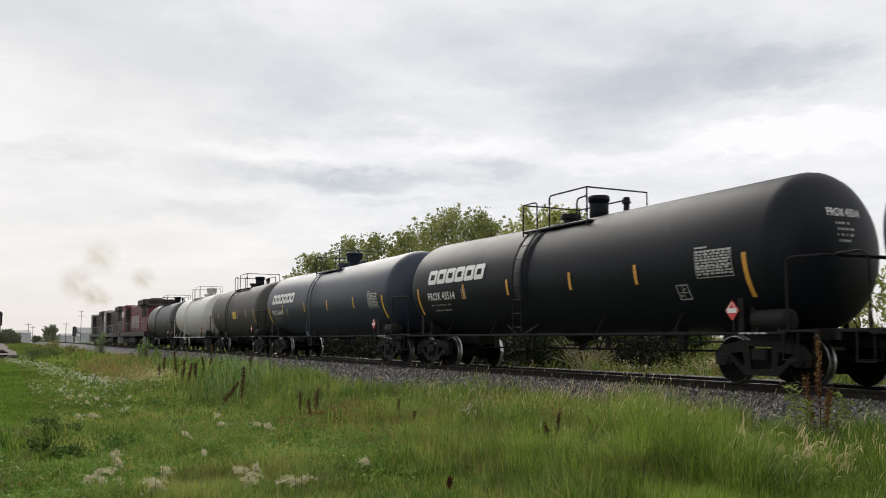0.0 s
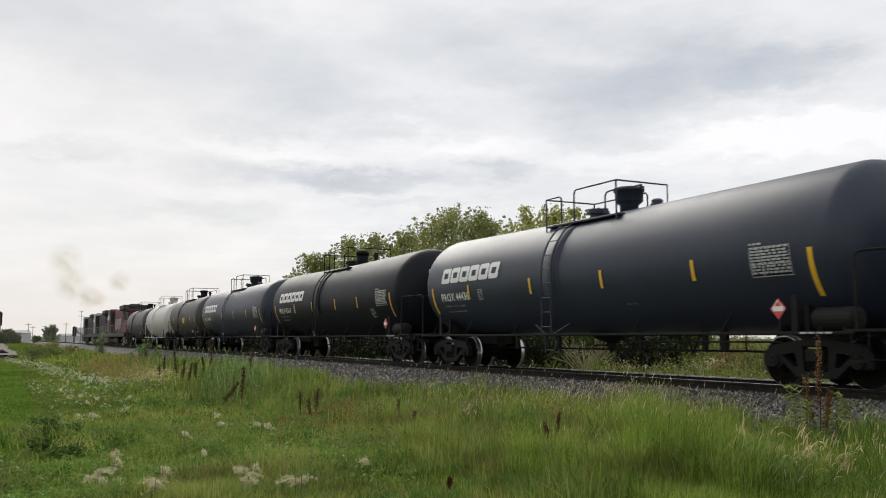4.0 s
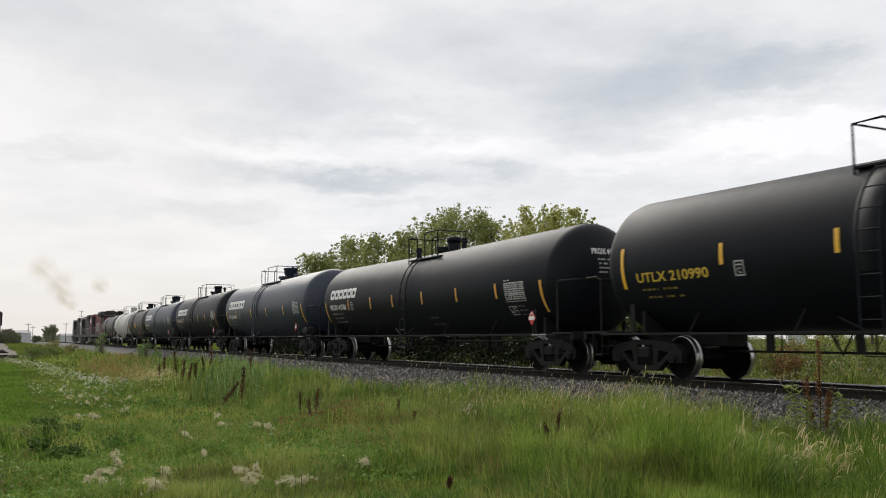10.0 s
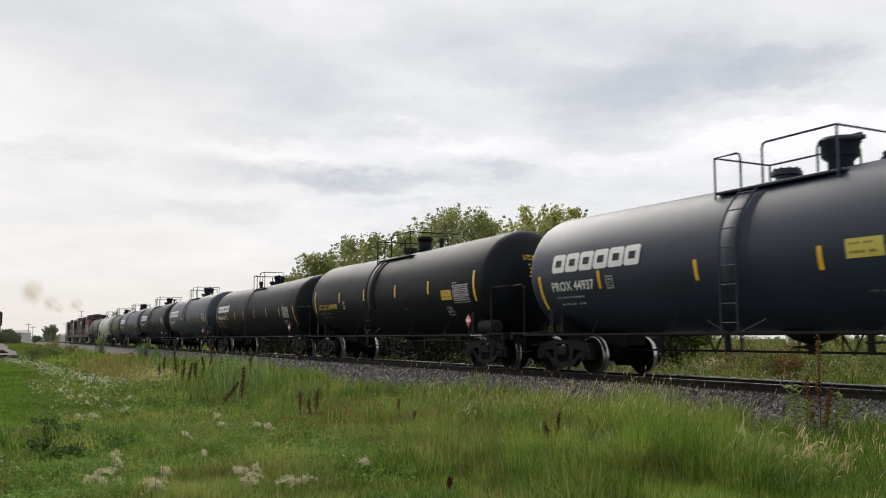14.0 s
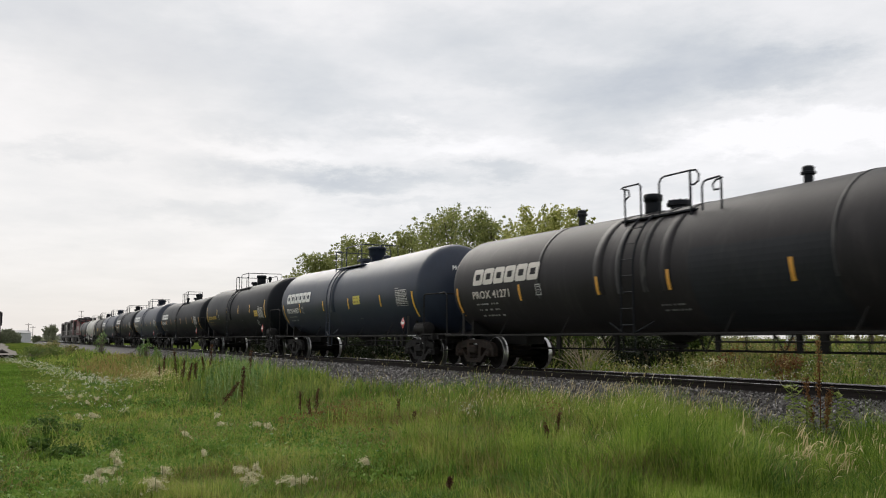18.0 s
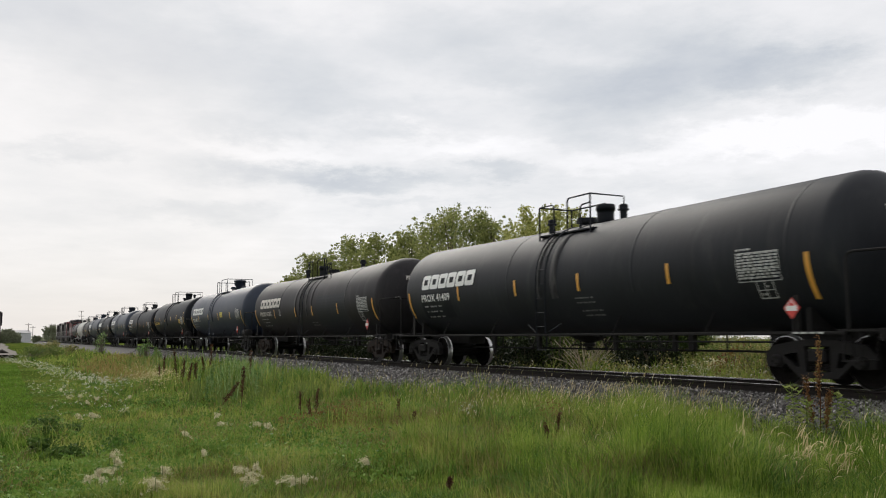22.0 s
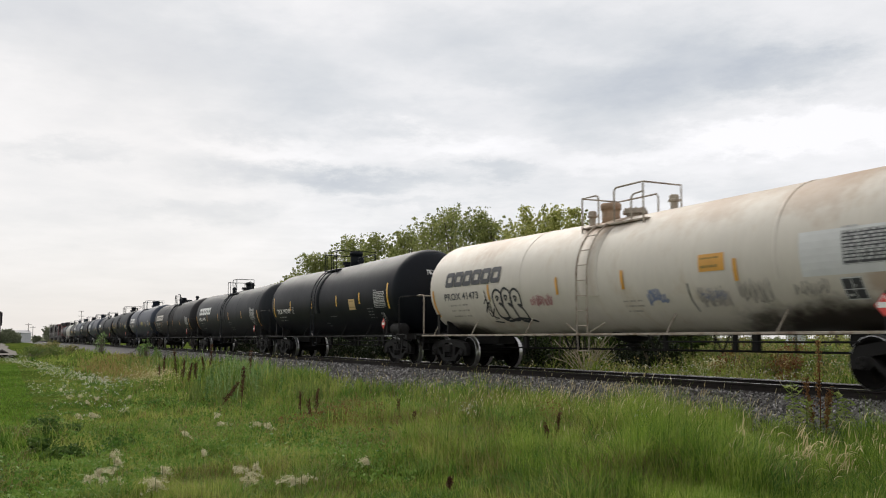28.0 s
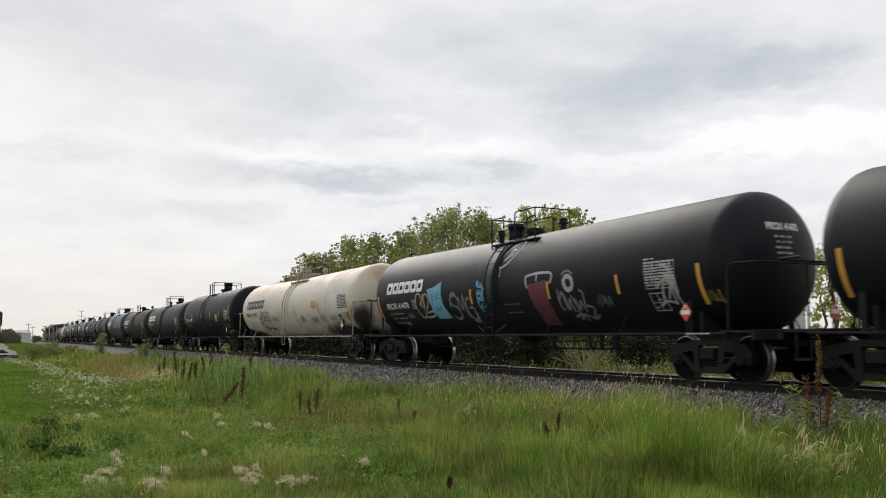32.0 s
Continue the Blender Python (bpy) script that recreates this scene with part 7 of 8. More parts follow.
def build_far_side():
    """Weeds, flowers and brush between the track and the trees."""
    n = 34000
    s = -55 + 60 * rng.random(n)
    y = TRACK_Y + 3.0 + 17.0 * rng.random(n) ** 1.3
    open_ground = (bearing(s, y)[0] > 1010 + 60 * rng.random(n)) | (rng.random(n) < 0.12) | (y > TRACK_Y + 9)
    s, y = s[open_ground], y[open_ground]
    n = len(s)
    h = (0.42 + np.clip((y - TRACK_Y - 4) * 0.07, 0, 0.6) + 0.7 * smooth_noise(s, y, 0.5, 21)) * rng.uniform(0.5, 1.3, n)
    v, f, tip = blades(s, y, terrain(s, y) - 0.02, h, 0.03 * rng.uniform(0.6, 1.4, n), rng.uniform(0.05, 0.6, n))
    ob = new("grass", raw_mesh("grass", v, f, M["grass"]))
    tagged(ob, "rank grass and weeds on the far side of the rails", "grass", kind="stuff")
    pick = rng.random(n) < 0.50
    v, f = leaves(tip[pick] - np.array([0, 0, 0.12]), 5, 0.16, 0.075, 15, 1.3)
    tagged(new("weeds", raw_mesh("weeds", v, f, M["leaf_mixed"])), "tangled yellow-green leafy weeds beyond the rails", "weeds", kind="stuff")
    keep = (smooth_noise(s, y, 0.45, 9) > 0.45) & (rng.random(n) < 0.30)
    v, f = leaves(tip[keep], 4, 0.06, 0.035, 5)
    tagged(new("wildflowers", raw_mesh("wildflowers", v, f, M["petal"])), "small white wildflowers scattered through the far weeds", "wildflowers", kind="stuff")
    for i, (px, d, h, w, mat, lab) in enumerate(((1262, 29, 0.9, 0.7, "plume", "pale flowering bush beyond the rails"), (1310, 30, 1.3, 0.9, "leaf_weed", "green weed clump beyond the rails"), (1345, 28, 1.2, 0.8, "leaf_weed", "green weed clump beyond the rails"),
                                           (1385, 25.5, 1.2, 0.55, "rusty_leaf", "rust-coloured weed clump beyond the rails"), (1420, 26, 1.2, 0.6, "leaf_weed", "green weed clump beyond the rails"), (1470, 26, 1.3, 0.8, "leaf_weed", "green weed clump beyond the rails"), (1530, 25, 1.2, 0.8, "leaf_weed", "green weed clump beyond the rails"))):
        x, y = sight(px, d)
        bush(x, y, h, w, 200 + i, mat, 0.07, 16, 90, lab, name="weed_clump", group="weed clumps beyond the rails")
    r = random.Random(15)
    for i in range(26):
        px = 1215 + i * 14.5
        x, y = sight(px, r.uniform(27, 34))
        mat, lab = (("leaf_mixed", "yellowing leafy weed clump beyond the rails"), ("leaf_weed", "green weed clump beyond the rails"), ("leaf_mixed", "yellowing leafy weed clump beyond the rails"), ("rusty_leaf", "rust-coloured weed clump beyond the rails"))[r.choice((0, 1, 2, 0, 1, 2, 0, 1, 3))]
        bush(x, y, r.uniform(1.1, 1.75), r.uniform(0.55, 0.95), 260 + i, mat, 0.075, 16, 80, lab, name="weed_clump", group="weed clumps beyond the rails")
    x, y = sight(1032, 31.5)
    t = new("dry_brush")
    t.matrix_basis = pose(x, y, ground_z(x, y))
    tagged(t, "bleached dry twiggy brush beside the rails", "dry brush")
    r = random.Random(5)
    for i in range(26):
        bm = bmesh.new()
        a, sp = r.uniform(0, math.tau), r.uniform(0.4, 1.6)
        p0 = Vector((r.uniform(-0.25, 0.25), r.uniform(-0.2, 0.2), 0))
        q = p0 + Vector((math.cos(a) * sp, math.sin(a) * sp * 0.6, r.uniform(0.7, 1.75)))
        m = p0.lerp(q, 0.5) + Vector((r.uniform(-0.1, 0.1), 0, r.uniform(0.1, 0.3)))
        tube(bm, [p0, p0.lerp(m, 0.55) + Vector((r.uniform(-0.05, 0.05), 0, 0.1)), m, q], 0.012, 4, False)
        tube(bm, [m, m.lerp(q, 0.5) + Vector((r.uniform(-0.3, 0.3), r.uniform(-0.2, 0.2), 0.3))], 0.008, 4, False)
        part("twig", bm, M["twig"], t)


build_far_side()


# ---- verge plants on the near side ----
def dock(x, y, h, seed, tilt=0.0, full=1.0, mat="dock", name="dock_stalk"):
    """A dry rust-brown stalk with knots of seed."""
    r = random.Random(seed)
    t = new(name)
    t.matrix_basis = pose(x, y, ground_z(x, y) - 0.03, 0, 0, 62.8) @ pose(0, 0, 0, 0, tilt, 0)
    tagged(t, "dry rust-brown dock stalk standing in the grass", "dock stalk", "dock stalks")
    bm = bmesh.new()
    tube(bm, [(0, 0, 0), (0.02, 0.01, h * 0.5), (0.01, 0.02, h)], 0.009, 5)
    part("stalk", bm, M["dock"], t)
    cents = [(r.uniform(-0.02, 0.02), r.uniform(-0.02, 0.02), h * (0.45 + 0.55 * i / 16)) for i in range(17)]
    v, f = leaves(cents, int(8 + 20 * full), np.array([0.044 * full * r.uniform(0.25, 1.7) for _ in cents]), 0.020 + 0.014 * full, seed, 1.6)
    tagged(part("seed_head", raw_mesh("seed_head", v, f, None), M[mat], t), kind="stuff")


def weed(x, y, h, seed, mat="leaf_weed"):
    """A clump of tall upright blades."""
    r = random.Random(seed)
    t = new("tall_sedge")
    t.matrix_basis = pose(x, y, ground_z(x, y) - 0.03)
    tagged(t, "clump of tall upright grey-green sedge at the ballast edge", "sedge", "tall sedge")
    for i in range(12):
        key = ("sedge_blade", i)
        if key not in STORE:
            q = random.Random(i)
            a, ln = q.uniform(0, math.tau), q.uniform(0.05, 0.30)
            pts = [(math.cos(a) * ln * f * f, math.sin(a) * ln * f * f, f) for f in (0, 0.35, 0.7, 1.0)]
            wv = [0.011, 0.013, 0.009, 0.001]
            b = a + math.pi / 2 + q.uniform(-0.6, 0.6)
            vs = [(px + math.cos(b) * w * sg, py + math.sin(b) * w * sg, pz) for (px, py, pz), w in zip(pts, wv) for sg in (-1, 1)]
            STORE[key] = raw_mesh("blade", vs, [(0, 1, 3, 2), (2, 3, 5, 4), (4, 5, 7, 6)], None)
        part("blade", STORE[key], M[mat], t, at=pose(r.gauss(0, 0.07), r.gauss(0, 0.07), 0, 0, 0, r.uniform(0, 360)) @ Matrix.Diagonal((1, 1, h * r.uniform(0.6, 1.1), 1)))


def leafy_weed(x, y, h, seed, tilt=0.0):
    """An upright stem with narrow leaves in turn up to a tuft at its head."""
    r = random.Random(seed)
    t = new("leafy_weed")
    t.matrix_basis = pose(x, y, ground_z(x, y) - 0.03, 0, 0, 62.8) @ pose(0, 0, 0, 0, tilt, 0)
    tagged(t, "upright green leafy weed at the ballast edge", "weed", "leafy weeds")
    bm = bmesh.new()
    tube(bm, [(0, 0, 0), (0.015, 0.01, h * 0.5), (0.005, 0.02, h)], 0.006, 5)
    part("stem", bm, M["leaf_weed"], t)
    cents, ways = [], []
    for i in range(int(26 * h) + 8):
        f = 0.22 + 0.78 * (i / (26 * h + 8)) ** 0.8
        a = i * 2.4
        reach = 0.10 * (1.25 - f * 0.7) * r.uniform(0.6, 1.2)
        cents.append((reach * math.cos(a), reach * math.sin(a), h * f))
        ways.append((math.cos(a), math.sin(a), r.uniform(-0.3, 0.5)))
    v, f = leaves(cents, 3, 0.05, 0.105, seed, 0.9, 0.13, ways)
    part("foliage", raw_mesh("foliage", v, f, None), M["leaf_fresh"], t)


def at_ground(px, py):
    """The ground point under a line of sight."""
    a = radians(-62.72) + math.atan((px - 784) / 1547)
    d = 1.6 * 1555 / (py - 599.4) * math.hypot(1, (px - 784) / 1547)
    return d * math.sin(a), d * math.cos(a)


def build_verge():
    for i, (px, py, h, tilt) in enumerate(((297, 672, 1.0, 0), (291, 676, 0.7, -6), (321, 684, 1.15, -7), (328, 690, 0.9, 5), (336, 692, 0.8, 12), (377, 676, 1.35, 2), (371, 680, 0.9, -10), (386, 722, 0.85, 38), (432, 722, 1.05, 3), (446, 690, 1.2, 2), (352, 690, 0.8, 0),
                                           (535, 738, 0.75, 0), (560, 742, 0.85, 6), (556, 744, 0.6, -8), (707, 752, 0.65, 0), (730, 755, 0.4, 10), (976, 800, 0.75, 8), (968, 806, 0.55, -5), (788, 868, 0.28, 14), (905, 770, 0.4, 0))):
        x, y = at_ground(px, py)
        dock(x, y, h if py < 725 else h * 0.8, 300 + i, tilt, 1.0 if py < 725 else 0.45)
    # the tall rusty weed at the stone's edge, with leafy green weeds about its foot
    for px, d, h, tilt in ((1437, 14.6, 1.66, 1), (1431, 14.7, 1.05, -7), (1442, 14.5, 0.9, 8)):
        x, y = sight(px, d)
        dock(x, y, h, int(px), tilt, 1.0, "rusty_leaf")
    for i, (px, d, h, tilt) in enumerate(((1398, 14.6, 1.02, -4), (1408, 14.5, 0.80, 6), (1416, 14.7, 0.62, 0), (1458, 14.5, 0.92, 8), (1466, 14.6, 0.78, 14), (1448, 14.8, 0.6, 3), (1390, 14.4, 0.55, -12), (1476, 14.4, 0.5, 16), (1300, 15.2, 0.5, 0), (1530, 14.0, 0.5, 5))):
        x, y = sight(px, d)
        leafy_weed(x, y, h, 340 + i, tilt)
    r = random.Random(9)
    for i in range(90):
        px, d = r.triangular(330, 620, 420), r.uniform(22, 40)
        x, y = sight(px, d)
        if y < EDGE - 0.2:
            weed(x, y, r.uniform(0.40, 0.95), 400 + i)
    for i in range(40):
        px, d = r.uniform(235, 350), r.uniform(38, 70)
        x, y = sight(px, d)
        if y < EDGE - 0.3:
            weed(x, y, r.uniform(0.5, 1.0), 500 + i)
    for px, d, h, w in ((265, 70, 2.0, 0.55), (255, 71, 1.4, 0.5), (285, 66, 1.3, 0.5), (187, 100, 2.9, 0.7), (182, 101, 2.0, 0.8)):
        x, y = sight(px, d)
        bush(x, y, h * 0.9, w * 0.8, int(px), "sedge", 0.10, 20, 20, "scrubby green sapling on the bank beside the track", name="sapling", group="saplings")
    for px, py, h, w in ((92, 764, 0.34, 0.26), (106, 774, 0.28, 0.24), (88, 792, 0.22, 0.22), (128, 802, 0.2, 0.3), (140, 765, 0.25, 0.26), (235, 785, 0.2, 0.3), (1105, 812, 0.24, 0.3), (1090, 806, 0.24, 0.25), (1130, 808, 0.22, 0.25), (72, 632, 0.9, 1.3), (85, 628, 0.8, 1.2)):
        x, y = at_ground(px, py)
        bush(x, y, h, w, int(px), "leaf_low", 0.05, 16, 70, "low dark green leafy weed in the grass", name="weed_clump", group="weed clumps")
    for px, d, h, w, mat, lab in ((78, 92, 1.5, 1.1, "leaf_mixed", "brownish scrubby bush on the bank"), (88, 96, 1.7, 1.2, "leaf_mixed", "brownish scrubby bush on the bank"), (66, 88, 1.2, 1.3, "leaf_weed", "green scrubby bush on the bank"), (105, 90, 1.2, 1.4, "leaf_weed", "green scrubby bush on the bank"), (135, 100, 1.2, 1.5, "leaf_mixed", "brownish scrubby bush on the bank"), (98, 120, 1.9, 1.3, "leaf_mixed", "brownish scrubby bush on the bank")):
        x, y = sight(px, d)
        bush(x, y, h * 0.72, w * 0.85, int(px * 3), mat, 0.13, 18, 60, lab, name="scrub_bush", group="scrub on the bank")
    # white daisies in drifts, cream plumes nearer
    pts = []
    for k in range(900):                             # a drift that runs slantwise through the grass
        q = r.random() ** 1.2 * 0.95
        px, py = 22 + 205 * q + r.gauss(0, 7 + 9 * q), 642 + 56 * q + r.gauss(0, 2.5 + 5 * q)
        if noise.noise((px * 0.06, py * 0.12, 5.0)) > -0.25:
            x, y = at_ground(px, max(py, 634))
            pts.append((x, y, ground_z(x, y) + r.uniform(0.22, 0.42)))
    for px0, px1, py0, py1, n in ((60, 130, 690, 716, 40), (100, 240, 690, 745, 60), (0, 60, 634, 642, 60)):
        for _ in range(n):
            x, y = at_ground(r.uniform(px0, px1), r.uniform(py0, py1))
            pts.append((x, y, ground_z(x, y) + r.uniform(0.2, 0.4)))
    v, f = leaves(pts, 4, 0.05, 0.034, 3, 0.4)
    tagged(new("daisies", raw_mesh("daisies", v, f, M["petal"])), "drifts of small white daisies in the meadow", "daisies", kind="stuff")
    pts = []
    for k in range(360):
        px, py = r.gauss(280, 24), r.gauss(678, 13)
        if py > 650:
            x, y = at_ground(px, py)
            if y < EDGE:
                pts.append((x, y, ground_z(x, y) + r.uniform(0.25, 0.5)))
    v, f = leaves(pts, 4, 0.07, 0.036, 31, 0.6)
    tagged(new("cream_flowers", raw_mesh("cream_flowers", v, f, M["grass_dry"])), "drift of small cream flower heads among russet grass", "flowers", kind="stuff")
    for i, (px, py) in enumerate(((208, 818), (217, 828), (213, 838), (186, 850), (196, 862), (237, 858), (284, 868), (292, 872), (300, 838), (370, 810), (336, 768), (392, 756), (469, 761), (477, 762), (426, 848), (448, 866), (453, 842), (460, 832), (530, 872), (540, 868), (655, 838), (154, 742), (178, 735), (172, 736), (230, 719), (183, 707), (130, 705), (165, 710), (120, 690), (150, 700), (240, 700), (390, 740), (175, 860), (288, 875))):
        x, y = at_ground(px, py + 12)
        t = new("cream_plume")
        t.matrix_basis = pose(x, y, ground_z(x, y) - 0.02)
        tagged(t, "fluffy cream flower plume on a thin stem", "flower", "cream plumes")
        bm = bmesh.new()
        hh = r.uniform(0.24, 0.34)
        tube(bm, [(0, 0, 0), (0.01, 0, hh)], 0.004, 4)
        part("stem", bm, M["leaf_weed"], t)
        bx, by, cc, sp, ways = r.uniform(-1, 1), r.uniform(-1, 1), [], [], []
        for j in range(r.randint(4, 7)):                # several nodding sprays
            sx, sy, reach = bx + r.gauss(0, 0.7), by + r.gauss(0, 0.7), r.uniform(0.04, 0.10)
            rise = r.uniform(0.05, 0.15)
            for k in range(6):
                q = k / 5
                cc.append((sx * (0.02 + reach * q * q), sy * (0.02 + reach * q * q), hh - 0.07 + rise * q - 0.10 * q * q + r.gauss(0, 0.006)))
                sp.append(0.011 + 0.018 * (1 - abs(q - 0.45)) * r.uniform(0.5, 1.3))
                ways.append((0.6 * sx * q, 0.6 * sy * q, 0.6 - 0.9 * q))
        v, f = leaves(cc, 24, np.array(sp), 0.020, 700 + i, 1.0, 0.09, ways)
        part("plume", raw_mesh("plume", v, f, None), M["plume"], t)


build_verge()


# ---- the distance ----
M["concrete"] = surface("pale_road", (0.20, 0.185, 0.165), 1.0, spread=0.25, scale=1.0, bump=0.3, spec=0.02)
# skyline leaves: distance haze is painted in as a paler, greyer green
M["leaf_hazed"] = leafy("hazed_skyline_leaves", (0.17, 0.185, 0.125), (0.23, 0.25, 0.165), (0.30, 0.32, 0.21), 0.3, 0.5)
M["pole"] = surface("weathered_pole", (0.12, 0.10, 0.09), 0.85, spread=0.3, scale=4, bump=0.2)
M["shed"] = surface("shed_cladding", (0.45, 0.46, 0.47), 0.6, spread=0.12, scale=2, bump=0.05, streak=(4, 4, 0.3))
M["roofing"] = surface("shed_roof", (0.22, 0.22, 0.23), 0.7, spread=0.2, scale=2, bump=0.1)


def shed(x, y, turn, length, depth, h, label, roof_h=1.2):
    t = new("shed")
    t.matrix_basis = pose(x, y, GROUND_Z - 0.1, 0, 0, turn)
    tagged(t, label, "building")
    bm = bmesh.new()
    box(bm, -length / 2, length / 2, -depth / 2, depth / 2, 0, h, 0.02)
    part("wall", bm, M["shed"], t)
    bm = bmesh.new()
    plate(bm, [(-depth / 2 - 0.3, h), (depth / 2 + 0.3, h), (0, h + roof_h)], -length / 2 - 0.3, length / 2 + 0.3)
    part("roof", bm, M["roofing"], t, at=pose(0, 0, 0.004, 0, 0, 90))
    for i in range(3):
        bm = bmesh.new()
        box(bm, -0.7, 0.7, -0.05, 0.05, h * 0.35, h * 0.75, 0.01)
        part("window", bm, M["glass"], t, at=pose(-length * 0.3 + i * length * 0.3, -depth / 2 - 0.03, 0))


def pole(px, dist, h, arms=(), r=0.13, label="weathered wooden utility pole in the distance", name="utility_pole", board=None):
    x, y = sight(px, dist)
    t = new(name)
    t.matrix_basis = pose(x, y, GROUND_Z - 0.2, 0, 0, -85)
    tagged(t, label, name.replace("_", " "), name.replace("_", " ") + "s")
    bm = bmesh.new()
    lathe(bm, [(0, r * 1.2), (h, r * 0.8), (h, 0.001)], "z", 8)
    part("pole", bm, M["pole"], t)
    for z, w in arms:
        bm = bmesh.new()
        box(bm, -0.07, 0.07, -w / 2, w / 2, z - 0.08, z + 0.08, 0.01)
        part("crossarm", bm, M["pole"], t, at=pose(0, 0, 0, 0, 0, 90))
    if board:
        z0, z1, w = board
        bm = bmesh.new()
        box(bm, -w / 2, w / 2, -0.12, 0.12, z0, z1, 0.03)
        part("signal_head", bm, M["black"], t)


def build_distance():
    r = random.Random(77)
    # road to the crossing
    bm = bmesh.new()
    prev = None
    for i in range(12):
        x = -84 - 20 * i
        a, b = bm.verts.new((x - 6 * math.sin(i * 2.1), 1.6 - 0.009 * x + 0.3 * math.sin(i * 1.7), GROUND_Z + 0.22)), bm.verts.new((x, -95, GROUND_Z + 0.22))
        if prev:
            bm.faces.new((prev[0], a, b, prev[1]))
        prev = (a, b)
    tagged(new("road", mesh_of(bm, "road", M["concrete"])), "pale gravel yard and road beyond the meadow", "road", kind="structure")
    x, y = sight(8, 95)
    t = new("fallen_timber")
    t.matrix_basis = pose(x, y, GROUND_Z, 0, 0, -80)
    tagged(t, "dark broken timbers heaped on pale rubble", "timber")
    for i in range(5):
        bm = bmesh.new()
        tube(bm, [(-1.0 + 0.2 * i, 0.3 * i - 0.6, 0.1 + 0.1 * i), (1.1, 0.35 * i - 0.8, 0.9 - 0.25 * i)], 0.13, 6)
        part("timber", bm, M["tie"], t)
    bm = bmesh.new()
    bmesh.ops.create_icosphere(bm, subdivisions=2, radius=0.9)
    for v in bm.verts:
        v.co.z = max(-0.1, v.co.z * 0.35)
        v.co *= 1 + 0.25 * noise.noise(v.co * 3)
    part("rubble", bm, M["tie"], t)
    pole(7, 210, 7.6, label="dark railway signal post with a hooded head", name="signal_post", r=0.16, board=(4.6, 7.4, 0.75))
    for px, d, h in ((57, 420, 8.5), (65, 430, 7.4), (97, 430, 8.5), (123, 380, 8.2)):
        pole(px, d, h, ((h - 0.6, 2.4),))
    pole(149, 330, 11.5, ((11.3, 1.8), (9.6, 1.8)), label="tall railway signal mast with two arms", name="signal_mast", r=0.09)
    pole(138, 260, 5.2, r=0.2, board=(2.6, 5.0, 1.0), label="dark hooded railway signal beside the line", name="signal_post")
    x, y = sight(8, 420)
    shed(x, y, -80, 22, 12, 4.2, "pale low warehouse far across the fields")
    x, y = sight(128, 400)
    shed(x, y, -75, 7, 5, 3.0, "small pale trackside building in the distance", 0.8)
    x, y = sight(160, 420)
    shed(x, y, -75, 9, 9, 4.0, "pale rounded farm building in the distance", 2.6)
    x, y = sight(1402, 260)
    shed(x, y, -40, 4.6, 4.6, 11.5, "pale narrow tower building beyond the field", 0.6)
    lab = "rounded dark green tree on the skyline"
    for i, (px, d, h, w) in enumerate(((100, 330, 5.6, 2.9), (94, 335, 4.8, 2.6), (20, 340, 4.6, 2.2), (30, 345, 4.0, 2.2), (38, 350, 2.4, 1.6), (72, 360, 2.4, 1.6), (12, 330, 4.0, 2.0), (-25, 330, 6, 3), (-60, 320, 7, 3))):
        x, y = sight(px, d)
        tree("tree", x, y, h, w, 600 + i, "leaf_hazed", 0.50, 34, 60, lab, low=0.05, base=GROUND_Z, group="trees on the skyline")
    # a low hedge line along the horizon
    pts, spr = [], []
    for i in range(900):
        px = r.uniform(-700, 2400)
        x, y = sight(px, r.uniform(520, 640) / max(0.35, math.cos(math.atan((px - 784) / 1547))))
        pts.append((x, y, GROUND_Z + r.uniform(0.2, 2.6 + 1.6 * noise.noise((px * 0.02, 0, 0)))))
        spr.append(r.uniform(1.2, 2.6))
    v, f = leaves(pts, 34, np.array(spr), 1.1, 12)
    tagged(new("far_woods", raw_mesh("far_woods", v, f, M["leaf_hazed"])), "thin dark line of woods along the horizon", "woods", kind="stuff")


build_distance()


